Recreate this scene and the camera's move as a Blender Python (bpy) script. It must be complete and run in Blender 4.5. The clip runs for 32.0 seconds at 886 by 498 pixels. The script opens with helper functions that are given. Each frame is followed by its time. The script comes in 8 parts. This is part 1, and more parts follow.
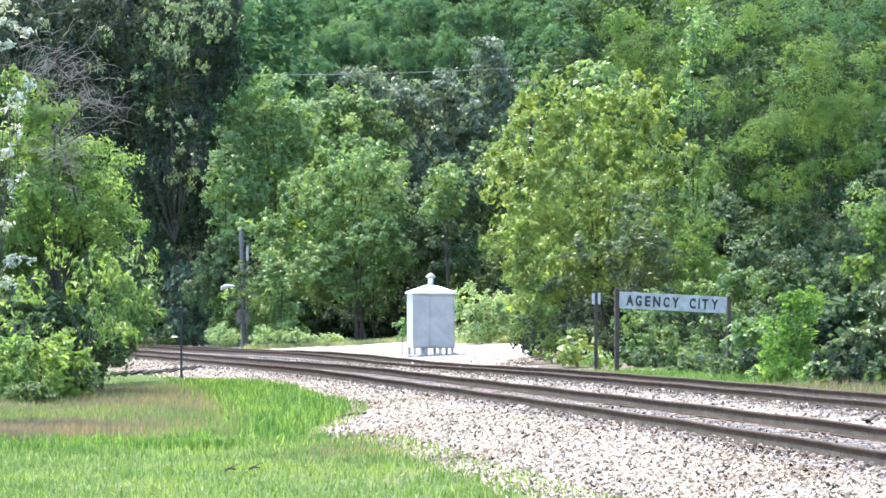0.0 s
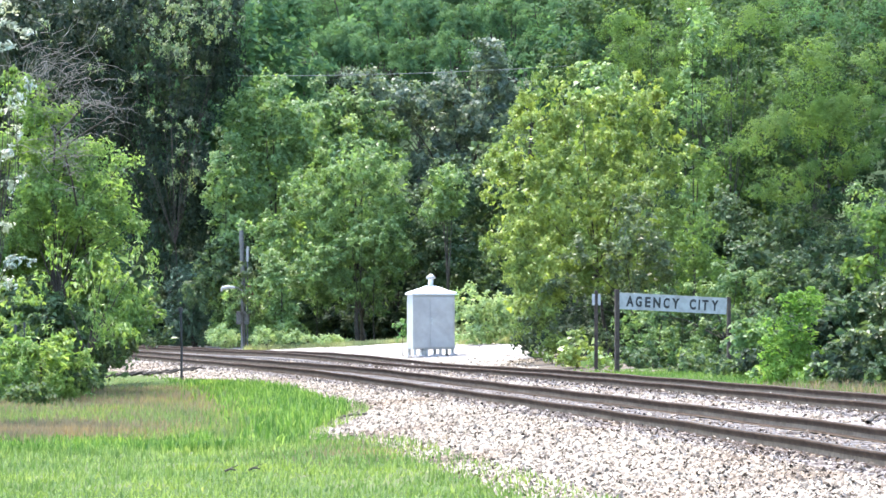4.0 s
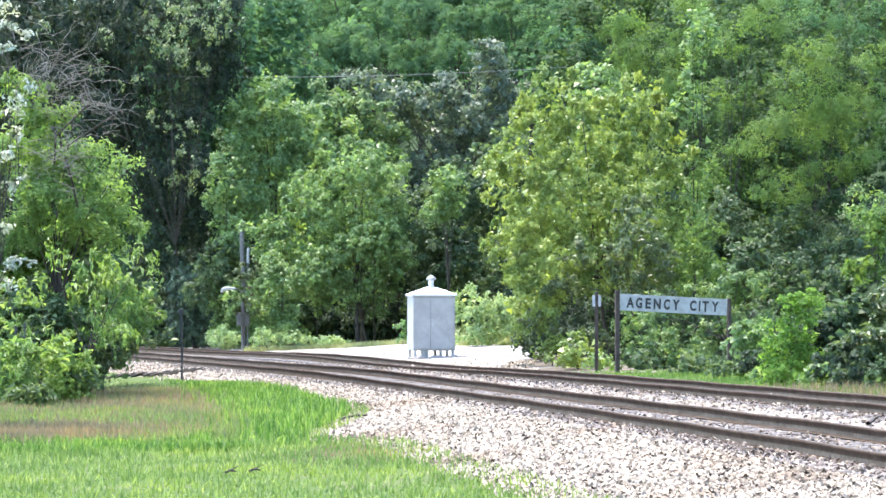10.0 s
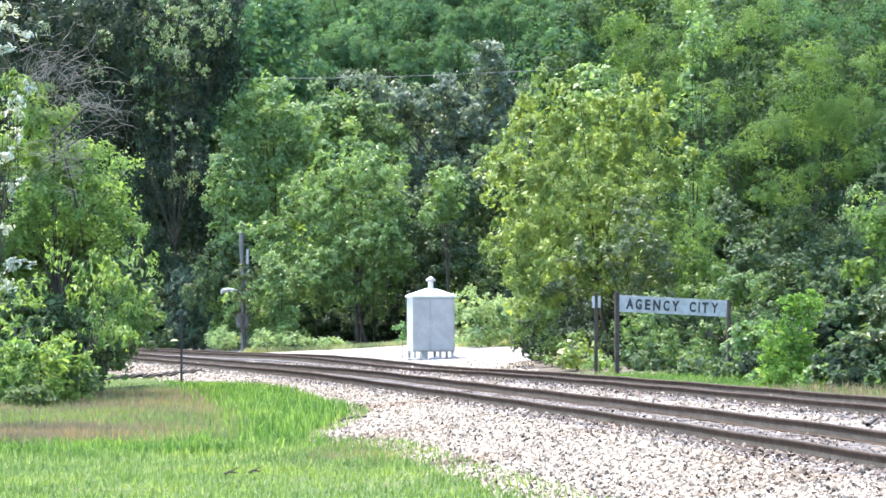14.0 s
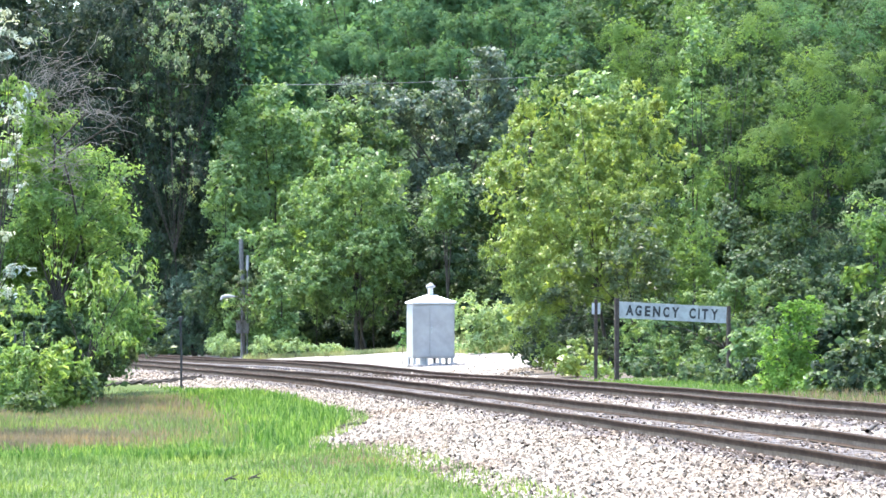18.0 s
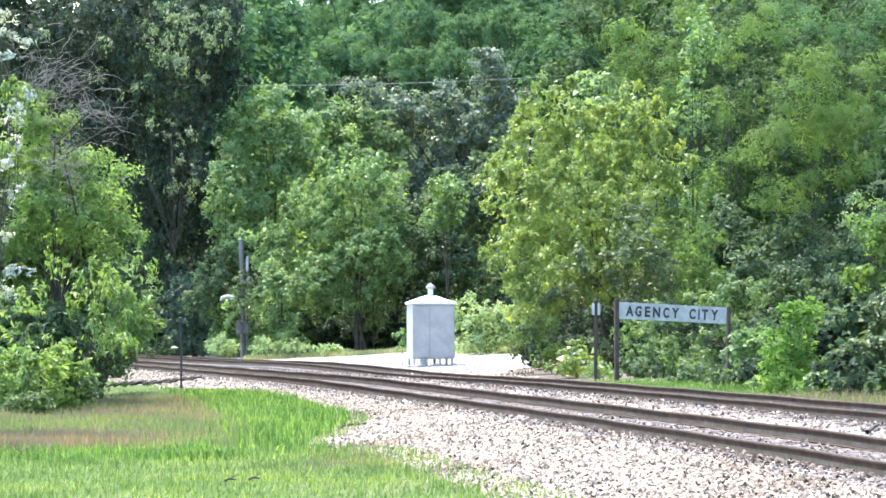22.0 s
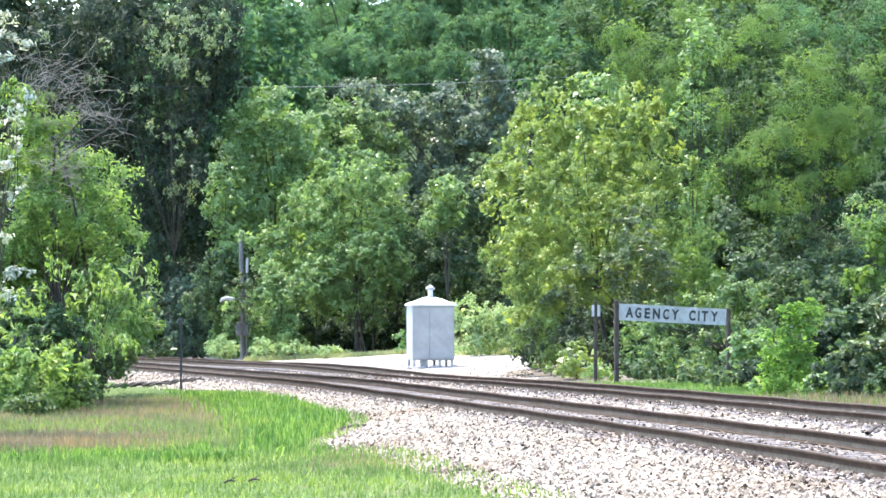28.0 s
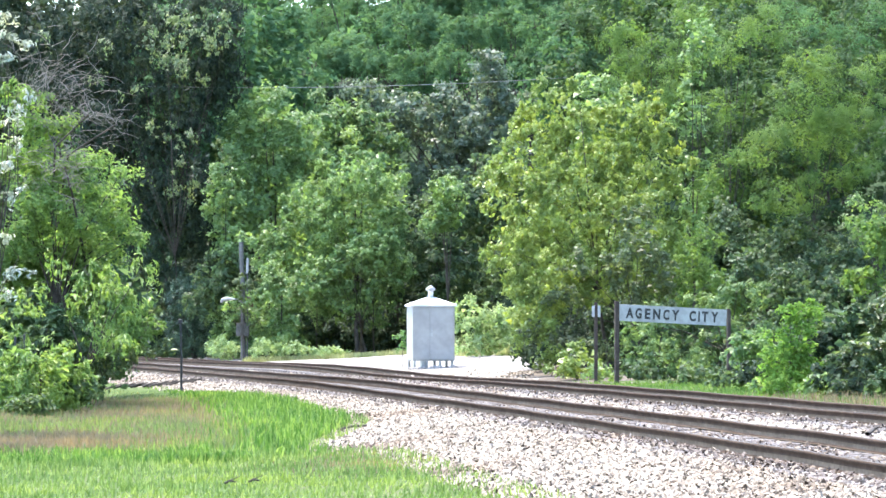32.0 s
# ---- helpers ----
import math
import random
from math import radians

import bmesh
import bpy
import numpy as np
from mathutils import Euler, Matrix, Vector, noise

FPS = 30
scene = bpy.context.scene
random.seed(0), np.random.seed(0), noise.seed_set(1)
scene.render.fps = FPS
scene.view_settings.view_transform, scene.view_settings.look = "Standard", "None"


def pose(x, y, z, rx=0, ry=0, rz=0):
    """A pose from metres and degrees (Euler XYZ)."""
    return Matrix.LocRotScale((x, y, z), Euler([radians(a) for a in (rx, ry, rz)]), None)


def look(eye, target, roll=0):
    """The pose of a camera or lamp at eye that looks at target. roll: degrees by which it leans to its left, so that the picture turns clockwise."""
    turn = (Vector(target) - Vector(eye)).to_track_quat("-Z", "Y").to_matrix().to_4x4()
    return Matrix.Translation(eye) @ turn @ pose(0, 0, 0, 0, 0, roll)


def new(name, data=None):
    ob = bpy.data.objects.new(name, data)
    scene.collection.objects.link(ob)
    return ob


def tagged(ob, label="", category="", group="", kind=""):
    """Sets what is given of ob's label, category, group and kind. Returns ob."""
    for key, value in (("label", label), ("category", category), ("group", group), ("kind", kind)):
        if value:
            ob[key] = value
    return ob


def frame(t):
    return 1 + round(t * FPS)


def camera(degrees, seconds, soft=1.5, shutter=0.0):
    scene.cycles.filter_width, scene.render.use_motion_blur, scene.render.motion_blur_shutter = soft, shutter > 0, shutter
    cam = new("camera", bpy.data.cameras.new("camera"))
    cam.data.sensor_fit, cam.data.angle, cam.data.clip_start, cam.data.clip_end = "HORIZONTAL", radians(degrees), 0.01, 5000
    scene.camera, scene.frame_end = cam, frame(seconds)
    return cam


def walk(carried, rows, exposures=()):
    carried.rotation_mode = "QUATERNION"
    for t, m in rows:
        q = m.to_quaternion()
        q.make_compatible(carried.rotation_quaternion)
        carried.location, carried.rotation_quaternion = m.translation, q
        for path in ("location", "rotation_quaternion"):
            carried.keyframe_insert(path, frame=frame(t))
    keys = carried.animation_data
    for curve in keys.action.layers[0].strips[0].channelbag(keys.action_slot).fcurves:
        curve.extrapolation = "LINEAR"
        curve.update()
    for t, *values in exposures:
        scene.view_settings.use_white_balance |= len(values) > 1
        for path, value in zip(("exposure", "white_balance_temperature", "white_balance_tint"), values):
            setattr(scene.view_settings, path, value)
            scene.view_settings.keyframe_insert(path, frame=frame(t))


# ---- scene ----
# ---- camera: a fixed tripod far from the subject, its head creeping upwards ----
cam = camera(14.6, 32.0, soft=1.62)
EYE_Z = 1.615
TILT = [(0.0, 0.806), (1.0, 0.812), (2.0, 0.812), (3.5, 0.818), (5.5, 0.829), (7.0, 0.833), (9.0, 0.833), (9.6, 0.836),
        (10.5, 0.849), (11.5, 0.852), (12.5, 0.854), (13.5, 0.863), (14.2, 0.864), (14.3, 0.942), (14.5, 0.948), (16.5, 0.962),
        (18.0, 0.970), (19.5, 0.978), (21.0, 0.978), (23.0, 0.984), (25.0, 0.990), (27.5, 1.003), (29.0, 1.008), (30.5, 1.011), (32.0, 1.015)]
PAN = ((0.0, 0.002), (5.5, 0.005), (9.5, 0.01), (13.0, 0.007), (14.5, 0.001), (16.5, -0.002), (20.5, 0.002), (23.0, -0.003), (29.0, -0.004), (32.0, 0.001))
walk(cam, [(t, pose(0, 0, EYE_Z, 90 + a, 0, float(np.interp(t, *zip(*PAN))))) for t, a in TILT],
     exposures=[(0.0, 2.9), (9.0, 2.9), (20.0, 2.95), (32.0, 2.99)])

# ---- daylight ----
SUN_EL, SUN_AZ = radians(66), radians(-30)      # azimuth from +y towards +x: the sun stands high beyond the scene
sun_dir = Vector((math.sin(SUN_AZ) * math.cos(SUN_EL), math.cos(SUN_AZ) * math.cos(SUN_EL), math.sin(SUN_EL)))
world = bpy.data.worlds.new("sky")
scene.world = world
world.use_nodes = True
wn = world.node_tree.nodes
sky = wn.new("ShaderNodeTexSky")
sky.sky_type = "NISHITA"
sky.sun_disc = False
sky.sun_elevation, sky.sun_rotation = SUN_EL, SUN_AZ
wn["Background"].inputs["Strength"].default_value = 0.15
world.node_tree.links.new(sky.outputs["Color"], wn["Background"].inputs["Color"])
lamp = bpy.data.lights.new("sun", "SUN")
lamp.energy, lamp.angle, lamp.color = 2.0, radians(0.53), (1.0, 0.932, 0.84)
sun = new("sun", lamp)
sun.matrix_world = look(sun_dir * 200, (0, 0, 0))


# ---- materials ----
def shader(name):
    m = bpy.data.materials.new(name)
    m.use_nodes = True
    nt = m.node_tree
    return m, nt, nt.nodes, nt.links, nt.nodes["Principled BSDF"]


def ramp(nt, source, stops):
    r = nt.nodes.new("ShaderNodeValToRGB")
    while len(r.color_ramp.elements) < len(stops):
        r.color_ramp.elements.new(0.5)
    for e, (at, c) in zip(r.color_ramp.elements, stops):
        e.position, e.color = at, (*c, 1)
    nt.links.new(source, r.inputs[0])
    return r.outputs[0]


def noise_tex(nt, scale, detail=4.0, coords="Object"):
    tc = nt.nodes.new("ShaderNodeTexCoord")
    n = nt.nodes.new("ShaderNodeTexNoise")
    n.inputs["Scale"].default_value, n.inputs["Detail"].default_value = scale, detail
    nt.links.new(tc.outputs[coords], n.inputs["Vector"])
    return n.outputs["Fac"]


def mixed(nt, a, b, fac, kind="MIX"):
    m = nt.nodes.new("ShaderNodeMix")
    m.data_type, m.blend_type = "RGBA", kind
    for sock, v in ((m.inputs[6], a), (m.inputs[7], b), (m.inputs[0], fac)):
        if isinstance(v, tuple):
            sock.default_value = (*v, 1)
        elif isinstance(v, (int, float)):
            sock.default_value = v
        else:
            nt.links.new(v, sock)
    return m.outputs[2]


def bump(nt, bsdf, height, strength, distance):
    b = nt.nodes.new("ShaderNodeBump")
    b.inputs["Strength"].default_value, b.inputs["Distance"].default_value = strength, distance
    nt.links.new(height, b.inputs["Height"])
    nt.links.new(b.outputs[0], bsdf.inputs["Normal"])


def surface(name, stops, scale, rough=0.7, metal=0.0, fine=None, relief=0.4, depth=0.01, spec=0.4, worn=0.6):
    """A surface whose colour runs through stops by a noise of that scale, with finer grain in colour and relief."""
    m, nt, nodes, links, b = shader(name)
    col = ramp(nt, noise_tex(nt, scale), stops)
    grain = noise_tex(nt, fine or scale * 9, 5)
    col = mixed(nt, col, ramp(nt, grain, [(0.3, (0.55, 0.55, 0.55)), (0.7, (1.25, 1.25, 1.25))]), worn, "MULTIPLY")
    links.new(col, b.inputs["Base Color"])
    b.inputs["Roughness"].default_value, b.inputs["Metallic"].default_value = rough, metal
    b.inputs["Specular IOR Level"].default_value = spec
    bump(nt, b, grain, relief, depth)
    return m


def foliage(name, dark, mid, light, sheer=0.5, patch=0.8, gloss=0.5, spec=0.42):
    """Leaves: colour differs from leaf to leaf and from bough to bough; light also comes through the blade."""
    m, nt, nodes, links, b = shader(name)
    geo = nodes.new("ShaderNodeNewGeometry")
    dark, light = ([m + 0.75 * (c - m) for c, m in zip(end, mid)] for end in (dark, light))
    leaf = ramp(nt, geo.outputs["Random Per Island"], [(0.0, dark), (0.5, mid), (1.0, light)])
    bough = ramp(nt, noise_tex(nt, patch, 2), [(0.34, (0.62, 0.72, 0.7)), (0.5, (1, 1, 1)), (0.68, (1.3, 1.18, 0.85))])
    col = mixed(nt, leaf, bough, 0.85, "MULTIPLY")
    links.new(col, b.inputs["Base Color"])
    b.inputs["Roughness"].default_value = gloss
    b.inputs["Specular IOR Level"].default_value = spec
    t = nodes.new("ShaderNodeBsdfTranslucent")
    links.new(mixed(nt, col, (1.5, 1.5, 0.95), 1.0, "MULTIPLY"), t.inputs["Color"])
    mx = nodes.new("ShaderNodeMixShader")
    mx.inputs[0].default_value = 0.84 * sheer
    links.new(b.outputs[0], mx.inputs[1])
    links.new(t.outputs[0], mx.inputs[2])
    links.new(mx.outputs[0], nodes["Material Output"].inputs["Surface"])
    return m


M_EARTH = surface("earth", [(0.3, (0.045, 0.07, 0.026)), (0.5, (0.07, 0.1, 0.04)), (0.7, (0.105, 0.115, 0.062))], 0.5, 1.0, fine=6, relief=0.5, depth=0.03, spec=0.0)
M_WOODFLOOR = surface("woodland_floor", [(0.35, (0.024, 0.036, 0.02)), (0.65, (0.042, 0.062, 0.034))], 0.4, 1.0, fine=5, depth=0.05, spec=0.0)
M_BALLAST = surface("ballast_bed", [(0.3, (0.14, 0.115, 0.105)), (0.5, (0.2, 0.175, 0.165)), (0.7, (0.27, 0.25, 0.24))], 0.6, 1.0, fine=16, relief=1.0, depth=0.05, spec=0.05)
M_PAD = surface("white_gravel", [(0.3, (0.18, 0.165, 0.15)), (0.5, (0.255, 0.237, 0.22)), (0.7, (0.35, 0.33, 0.312))], 0.5, 1.0, fine=12, relief=0.8, depth=0.04, spec=0.1)
M_DIRT = surface("bare_earth", [(0.3, (0.07, 0.058, 0.045)), (0.5, (0.115, 0.098, 0.08)), (0.7, (0.18, 0.16, 0.138))], 0.6, 1.0, fine=10, relief=0.8, depth=0.04, spec=0.05)
M_RAIL = surface("rusty_rail", [(0.3, (0.042, 0.028, 0.02)), (0.7, (0.078, 0.053, 0.039))], 3, 0.95, 0.0, fine=30, relief=0.2, depth=0.003, spec=0.06)
M_RAILTOP = surface("dull_steel", [(0.3, (0.05, 0.042, 0.036)), (0.7, (0.092, 0.08, 0.07))], 4, 0.85, 0.0, fine=40, relief=0.1, depth=0.001, spec=0.1)
# Dust, and the light reaching below the rail head, in one paler colour.
M_RAILFOOT = surface("dusty_lit_rail_foot", [(0.3, (0.115, 0.087, 0.062)), (0.7, (0.17, 0.133, 0.097))], 1.2, 1.0, fine=12, relief=0.3, depth=0.003, spec=0.0)
M_TIE = surface("weathered_tie", [(0.3, (0.07, 0.058, 0.052)), (0.7, (0.16, 0.14, 0.13))], 2, 0.9, fine=14, relief=0.6, depth=0.01)
M_BARK = surface("bark", [(0.3, (0.035, 0.028, 0.022)), (0.7, (0.075, 0.062, 0.05))], 3, 0.95, fine=18, relief=0.9, depth=0.03)
M_DEADWOOD = surface("dead_wood", [(0.3, (0.14, 0.123, 0.106)), (0.7, (0.24, 0.216, 0.19))], 2, 0.9, fine=14, depth=0.01, spec=0.1)
M_POLE = surface("weathered_pole", [(0.3, (0.095, 0.093, 0.088)), (0.7, (0.165, 0.162, 0.155))], 1.5, 0.9, fine=12, depth=0.01, spec=0.1)
M_WHITE = surface("chalked_white_paint", [(0.3, (0.278, 0.274, 0.264)), (0.6, (0.346, 0.342, 0.33))], 1.6, 0.6, fine=5, relief=0.02, depth=0.004, worn=0.2, spec=0.25)
# The cabinet's white made lighter on top to hold the sunlight.
M_ROOF = surface("sunlit_white_roof_paint", [(0.3, (0.58, 0.58, 0.575)), (0.6, (0.68, 0.68, 0.675))], 1.6, 0.5, fine=5, relief=0.02, depth=0.004, worn=0.15)
M_SIGN = surface("faded_sign_paint", [(0.3, (0.3, 0.302, 0.298)), (0.6, (0.38, 0.383, 0.378))], 2.5, 0.7, fine=7, relief=0.02, depth=0.004, worn=0.45, spec=0.2)
M_LETTER = surface("black_letter_paint", [(0.3, (0.018, 0.018, 0.02)), (0.7, (0.035, 0.035, 0.038))], 9, 0.6, relief=0.05)
M_POST = surface("dark_creosote_post", [(0.3, (0.04, 0.031, 0.026)), (0.7, (0.085, 0.067, 0.058))], 3, 0.9, fine=20, depth=0.008, spec=0.15)
M_STEEL = surface("galvanised_steel", [(0.3, (0.33, 0.34, 0.35)), (0.7, (0.46, 0.47, 0.48))], 5, 0.45, 0.7, relief=0.1, depth=0.002)
M_RUSTBOX = surface("rust_red_paint", [(0.3, (0.12, 0.055, 0.045)), (0.7, (0.18, 0.09, 0.075))], 4, 0.8, fine=20, relief=0.2, depth=0.003, spec=0.2)
M_WIRE = surface("aluminium_wire", [(0.3, (0.15, 0.16, 0.145)), (0.7, (0.21, 0.22, 0.2))], 2, 0.8, 0.0, relief=0.0, spec=0.2)
M_DARKMETAL = surface("dark_painted_metal", [(0.3, (0.03, 0.03, 0.032)), (0.7, (0.06, 0.06, 0.06))], 6, 0.6, 0.2, relief=0.1, depth=0.002)

L_MID = foliage("leaf_mid_green", (0.084, 0.144, 0.05), (0.14, 0.228, 0.079), (0.21, 0.3, 0.138), 0.5, 0.8, 0.5, 0.42)
L_YELLOW = foliage("leaf_yellow_green", (0.11, 0.158, 0.042), (0.192, 0.26, 0.06), (0.278, 0.34, 0.1), 0.4, 0.8, 0.5, 0.36)
L_SAPLING = foliage("leaf_sapling", (0.1, 0.19, 0.04), (0.14, 0.25, 0.055), (0.19, 0.3, 0.08), 0.55, 0.8, 0.7, 0.15)
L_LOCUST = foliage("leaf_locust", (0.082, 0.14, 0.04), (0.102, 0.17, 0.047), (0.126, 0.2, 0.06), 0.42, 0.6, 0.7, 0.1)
# Locust leaf again, darkened so growth behind the grove reads as shade.
L_LOCUST_SHADE = foliage("leaf_locust_shaded", (0.034, 0.064, 0.029), (0.049, 0.087, 0.036), (0.07, 0.116, 0.048), 0.4, 0.6, 0.7, 0.12)
# Dark leaf, also put on growth in gaps to deepen the shade there.
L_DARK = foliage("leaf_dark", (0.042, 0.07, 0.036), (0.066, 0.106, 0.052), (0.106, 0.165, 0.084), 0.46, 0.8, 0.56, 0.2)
L_HILL = foliage("leaf_hillside", (0.058, 0.118, 0.056), (0.078, 0.15, 0.07), (0.1, 0.178, 0.088), 0.45, 0.25, 0.75, 0.08)
# Paler leaf colour carries the sun on the dark tree's sprays.
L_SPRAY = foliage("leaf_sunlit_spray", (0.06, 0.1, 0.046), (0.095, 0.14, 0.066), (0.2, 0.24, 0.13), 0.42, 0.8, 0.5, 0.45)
L_CEDAR = foliage("needle_cedar", (0.026, 0.058, 0.034), (0.045, 0.09, 0.05), (0.085, 0.13, 0.08), 0.2, 1.5)
L_BRIGHT = foliage("leaf_bright_green", (0.085, 0.15, 0.036), (0.145, 0.235, 0.062), (0.27, 0.35, 0.13), 0.47)
# Leaf green darkened to stand in for deep shade under and among trees.
L_SHADE = foliage("leaf_darkened_for_shade", (0.028, 0.045, 0.03), (0.037, 0.058, 0.038), (0.056, 0.08, 0.05), 0.36, 0.8, 0.62, 0.1)
# Leaf of the big dark tree; also deepens the shade inside the wood.
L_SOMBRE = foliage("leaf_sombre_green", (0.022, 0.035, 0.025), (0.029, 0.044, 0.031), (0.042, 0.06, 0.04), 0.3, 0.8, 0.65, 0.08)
L_GREY = foliage("leaf_grey_green", (0.066, 0.1, 0.074), (0.106, 0.148, 0.106), (0.195, 0.238, 0.186), 0.48, 0.8, 0.5, 0.4)
L_FEATHER = foliage("leaf_feathery", (0.092, 0.156, 0.046), (0.138, 0.222, 0.066), (0.2, 0.29, 0.102), 0.54, 0.8, 0.6, 0.25)
# Silvery leaf, whitened further to hold the sun's glare.
L_SILVER = foliage("leaf_silver_glare", (0.2, 0.24, 0.17), (0.42, 0.44, 0.38), (0.68, 0.69, 0.64), 0.15, 1.5)
L_PALE = foliage("leaf_pale_green", (0.06, 0.14, 0.03), (0.13, 0.24, 0.07), (0.24, 0.36, 0.15), 0.5, 1.0)
L_WEED = foliage("weed_blossom", (0.16, 0.24, 0.1), (0.25, 0.34, 0.16), (0.38, 0.45, 0.28), 0.45, 1.0, 0.6, 0.2)
L_OLIVE = foliage("leaf_olive", (0.05, 0.074, 0.032), (0.088, 0.122, 0.05), (0.2, 0.245, 0.125), 0.42)
L_SUMAC = foliage("leaf_sumac", (0.055, 0.1, 0.036), (0.1, 0.168, 0.064), (0.22, 0.3, 0.14), 0.42, 1.2, 0.6, 0.22)
G_LUSH = foliage("grass_lush", (0.026, 0.07, 0.012), (0.092, 0.175, 0.037), (0.25, 0.33, 0.11), 0.5, 0.5, 0.6, 0.2)
G_LAWN = foliage("grass_lawn", (0.056, 0.1, 0.028), (0.132, 0.197, 0.058), (0.27, 0.325, 0.142), 0.42, 0.35, 0.7, 0.1)
G_FIELD = foliage("grass_field", (0.095, 0.122, 0.05), (0.14, 0.165, 0.075), (0.2, 0.215, 0.115), 0.5, 0.5, 0.6, 0.2)
G_VERGE = foliage("grass_verge", (0.055, 0.11, 0.028), (0.09, 0.16, 0.044), (0.15, 0.21, 0.075), 0.5, 0.5, 0.7, 0.1)
G_WEED = foliage("grass_weed", (0.165, 0.19, 0.112), (0.22, 0.245, 0.15), (0.31, 0.325, 0.22), 0.5, 0.5, 0.7, 0.1)
G_DRY = foliage("grass_dry", (0.138, 0.102, 0.077), (0.186, 0.141, 0.107), (0.245, 0.195, 0.152), 0.4, 0.7, 0.7, 0.1)

def stone(name, stops):
    """Crushed stone: each piece has its own shade, and dust lies in patches."""
    m, nt, nodes, links, b = shader(name)
    geo = nodes.new("ShaderNodeNewGeometry")
    col = ramp(nt, geo.outputs["Random Per Island"], stops)
    dust = ramp(nt, noise_tex(nt, 0.35, 3), [(0.33, (0.74, 0.66, 0.6)), (0.55, (1.04, 1.03, 1.02))])
    links.new(mixed(nt, col, dust, 1.0, "MULTIPLY"), b.inputs["Base Color"])
    b.inputs["Roughness"].default_value = 0.88
    b.inputs["Specular IOR Level"].default_value = 0.25
    return m


STONE = stone("ballast_stone", [(0.0, (0.047, 0.037, 0.03)), (0.25, (0.145, 0.122, 0.097)), (0.65, (0.254, 0.219, 0.178)), (1.0, (0.37, 0.33, 0.276))])
GRIMY = stone("grimy_ballast_stone", [(0.0, (0.035, 0.028, 0.024)), (0.5, (0.1, 0.083, 0.075)), (0.9, (0.17, 0.15, 0.14)), (1.0, (0.34, 0.31, 0.29))])


# ---- mesh helpers ----
def mesh_object(name, verts, faces, material, parent=None, label=""):
    """One mesh from arrays of points and of equal-sided faces."""
    verts, faces = np.asarray(verts, np.float32), np.asarray(faces, np.int32)
    me = bpy.data.meshes.new(name)
    me.vertices.add(len(verts))
    me.vertices.foreach_set("co", verts.ravel())
    n, k = faces.shape
    me.loops.add(n * k)
    me.loops.foreach_set("vertex_index", faces.ravel())
    me.polygons.add(n)
    me.polygons.foreach_set("loop_start", np.arange(0, n * k, k, dtype=np.int32))
    me.polygons.foreach_set("loop_total", np.full(n, k, np.int32))
    me.update(calc_edges=True)
    me.materials.append(material)
    ob = new(name, me)
    if parent:
        ob.parent = parent
    if label:
        tagged(ob, label)
    return ob


def part(name, bm, material, parent=None, label="", smooth=False):
    me = bpy.data.meshes.new(name)
    for f in bm.faces:
        f.smooth = smooth
    bm.to_mesh(me)
    bm.free()
    me.materials.append(material)
    ob = new(name, me)
    if parent:
        ob.parent = parent
    if label:
        tagged(ob, label)
    return ob


def box(x0, x1, y0, y1, z0, z1, bevel=0.01):
    bm = bmesh.new()
    bmesh.ops.create_cube(bm, size=1)
    for v in bm.verts:
        v.co = (x0 + (v.co.x + 0.5) * (x1 - x0), y0 + (v.co.y + 0.5) * (y1 - y0), z0 + (v.co.z + 0.5) * (z1 - z0))
    if bevel:
        bmesh.ops.bevel(bm, geom=bm.edges[:], offset=bevel, segments=1, affect="EDGES")
    return bm


def tube_arrays(points, radii, sides=7):
    """Points and quads of a bent tapering tube."""
    pts = [Vector(p) for p in points]
    verts, faces = [], []
    for i, p in enumerate(pts):
        way = (pts[min(i + 1, len(pts) - 1)] - pts[max(i - 1, 0)]).normalized()
        side = way.cross(Vector((0.31, 0.9, 0.17))).normalized()
        other = way.cross(side)
        for k in range(sides):
            a = math.tau * k / sides
            verts.append(p + (side * math.cos(a) + other * math.sin(a)) * radii[i])
    for i in range(len(pts) - 1):
        for k in range(sides):
            a, c = i * sides + k, i * sides + (k + 1) % sides
            faces.append((a, c, c + sides, a + sides))
    return [tuple(v) for v in verts], faces


def tubes(name, runs, material, parent=None, label="", sides=6):
    """One mesh of several tubes, each a run of points and radii."""
    verts, faces = [], []
    for points, radii in runs:
        v, f = tube_arrays(points, radii, sides)
        faces += [tuple(i + len(verts) for i in q) for q in f]
        verts += v
    return mesh_object(name, verts, faces, material, parent, label)


def empty(name, x, y, z, label, category, group="", kind=""):
    ob = new(name)
    ob.location = (x, y, z)
    return tagged(ob, label, category, group, kind)


# ---- the line of the railway: a curve of 900 m radius ----
HEAD, BEND, START = 0.12196, 0.00111, Vector((5.2046, 38.0))
RADIUS, GRADE, SPACING = 1 / BEND, -0.00516, 4.5
CENTRE = START - RADIUS * Vector((math.cos(HEAD), math.sin(HEAD)))


def on_line(s, u):
    """The place s metres along the near track's centre line and u metres to its right."""
    a = HEAD + s * BEND
    return CENTRE.x + (RADIUS + u) * np.cos(a), CENTRE.y + (RADIUS + u) * np.sin(a)


def line_place(x, y):
    """s and u of a place."""
    dx, dy = x - CENTRE.x, y - CENTRE.y
    return (np.arctan2(dy, dx) - HEAD) / BEND, np.hypot(dx, dy) - RADIUS


def smooth(x, a, c):
    t = np.clip((x - a) / (c - a), 0, 1)
    return t * t * (3 - 2 * t)


def line_z(s):
    """The height of the near rail's head."""
    return GRADE * np.clip(s, -60, 170)


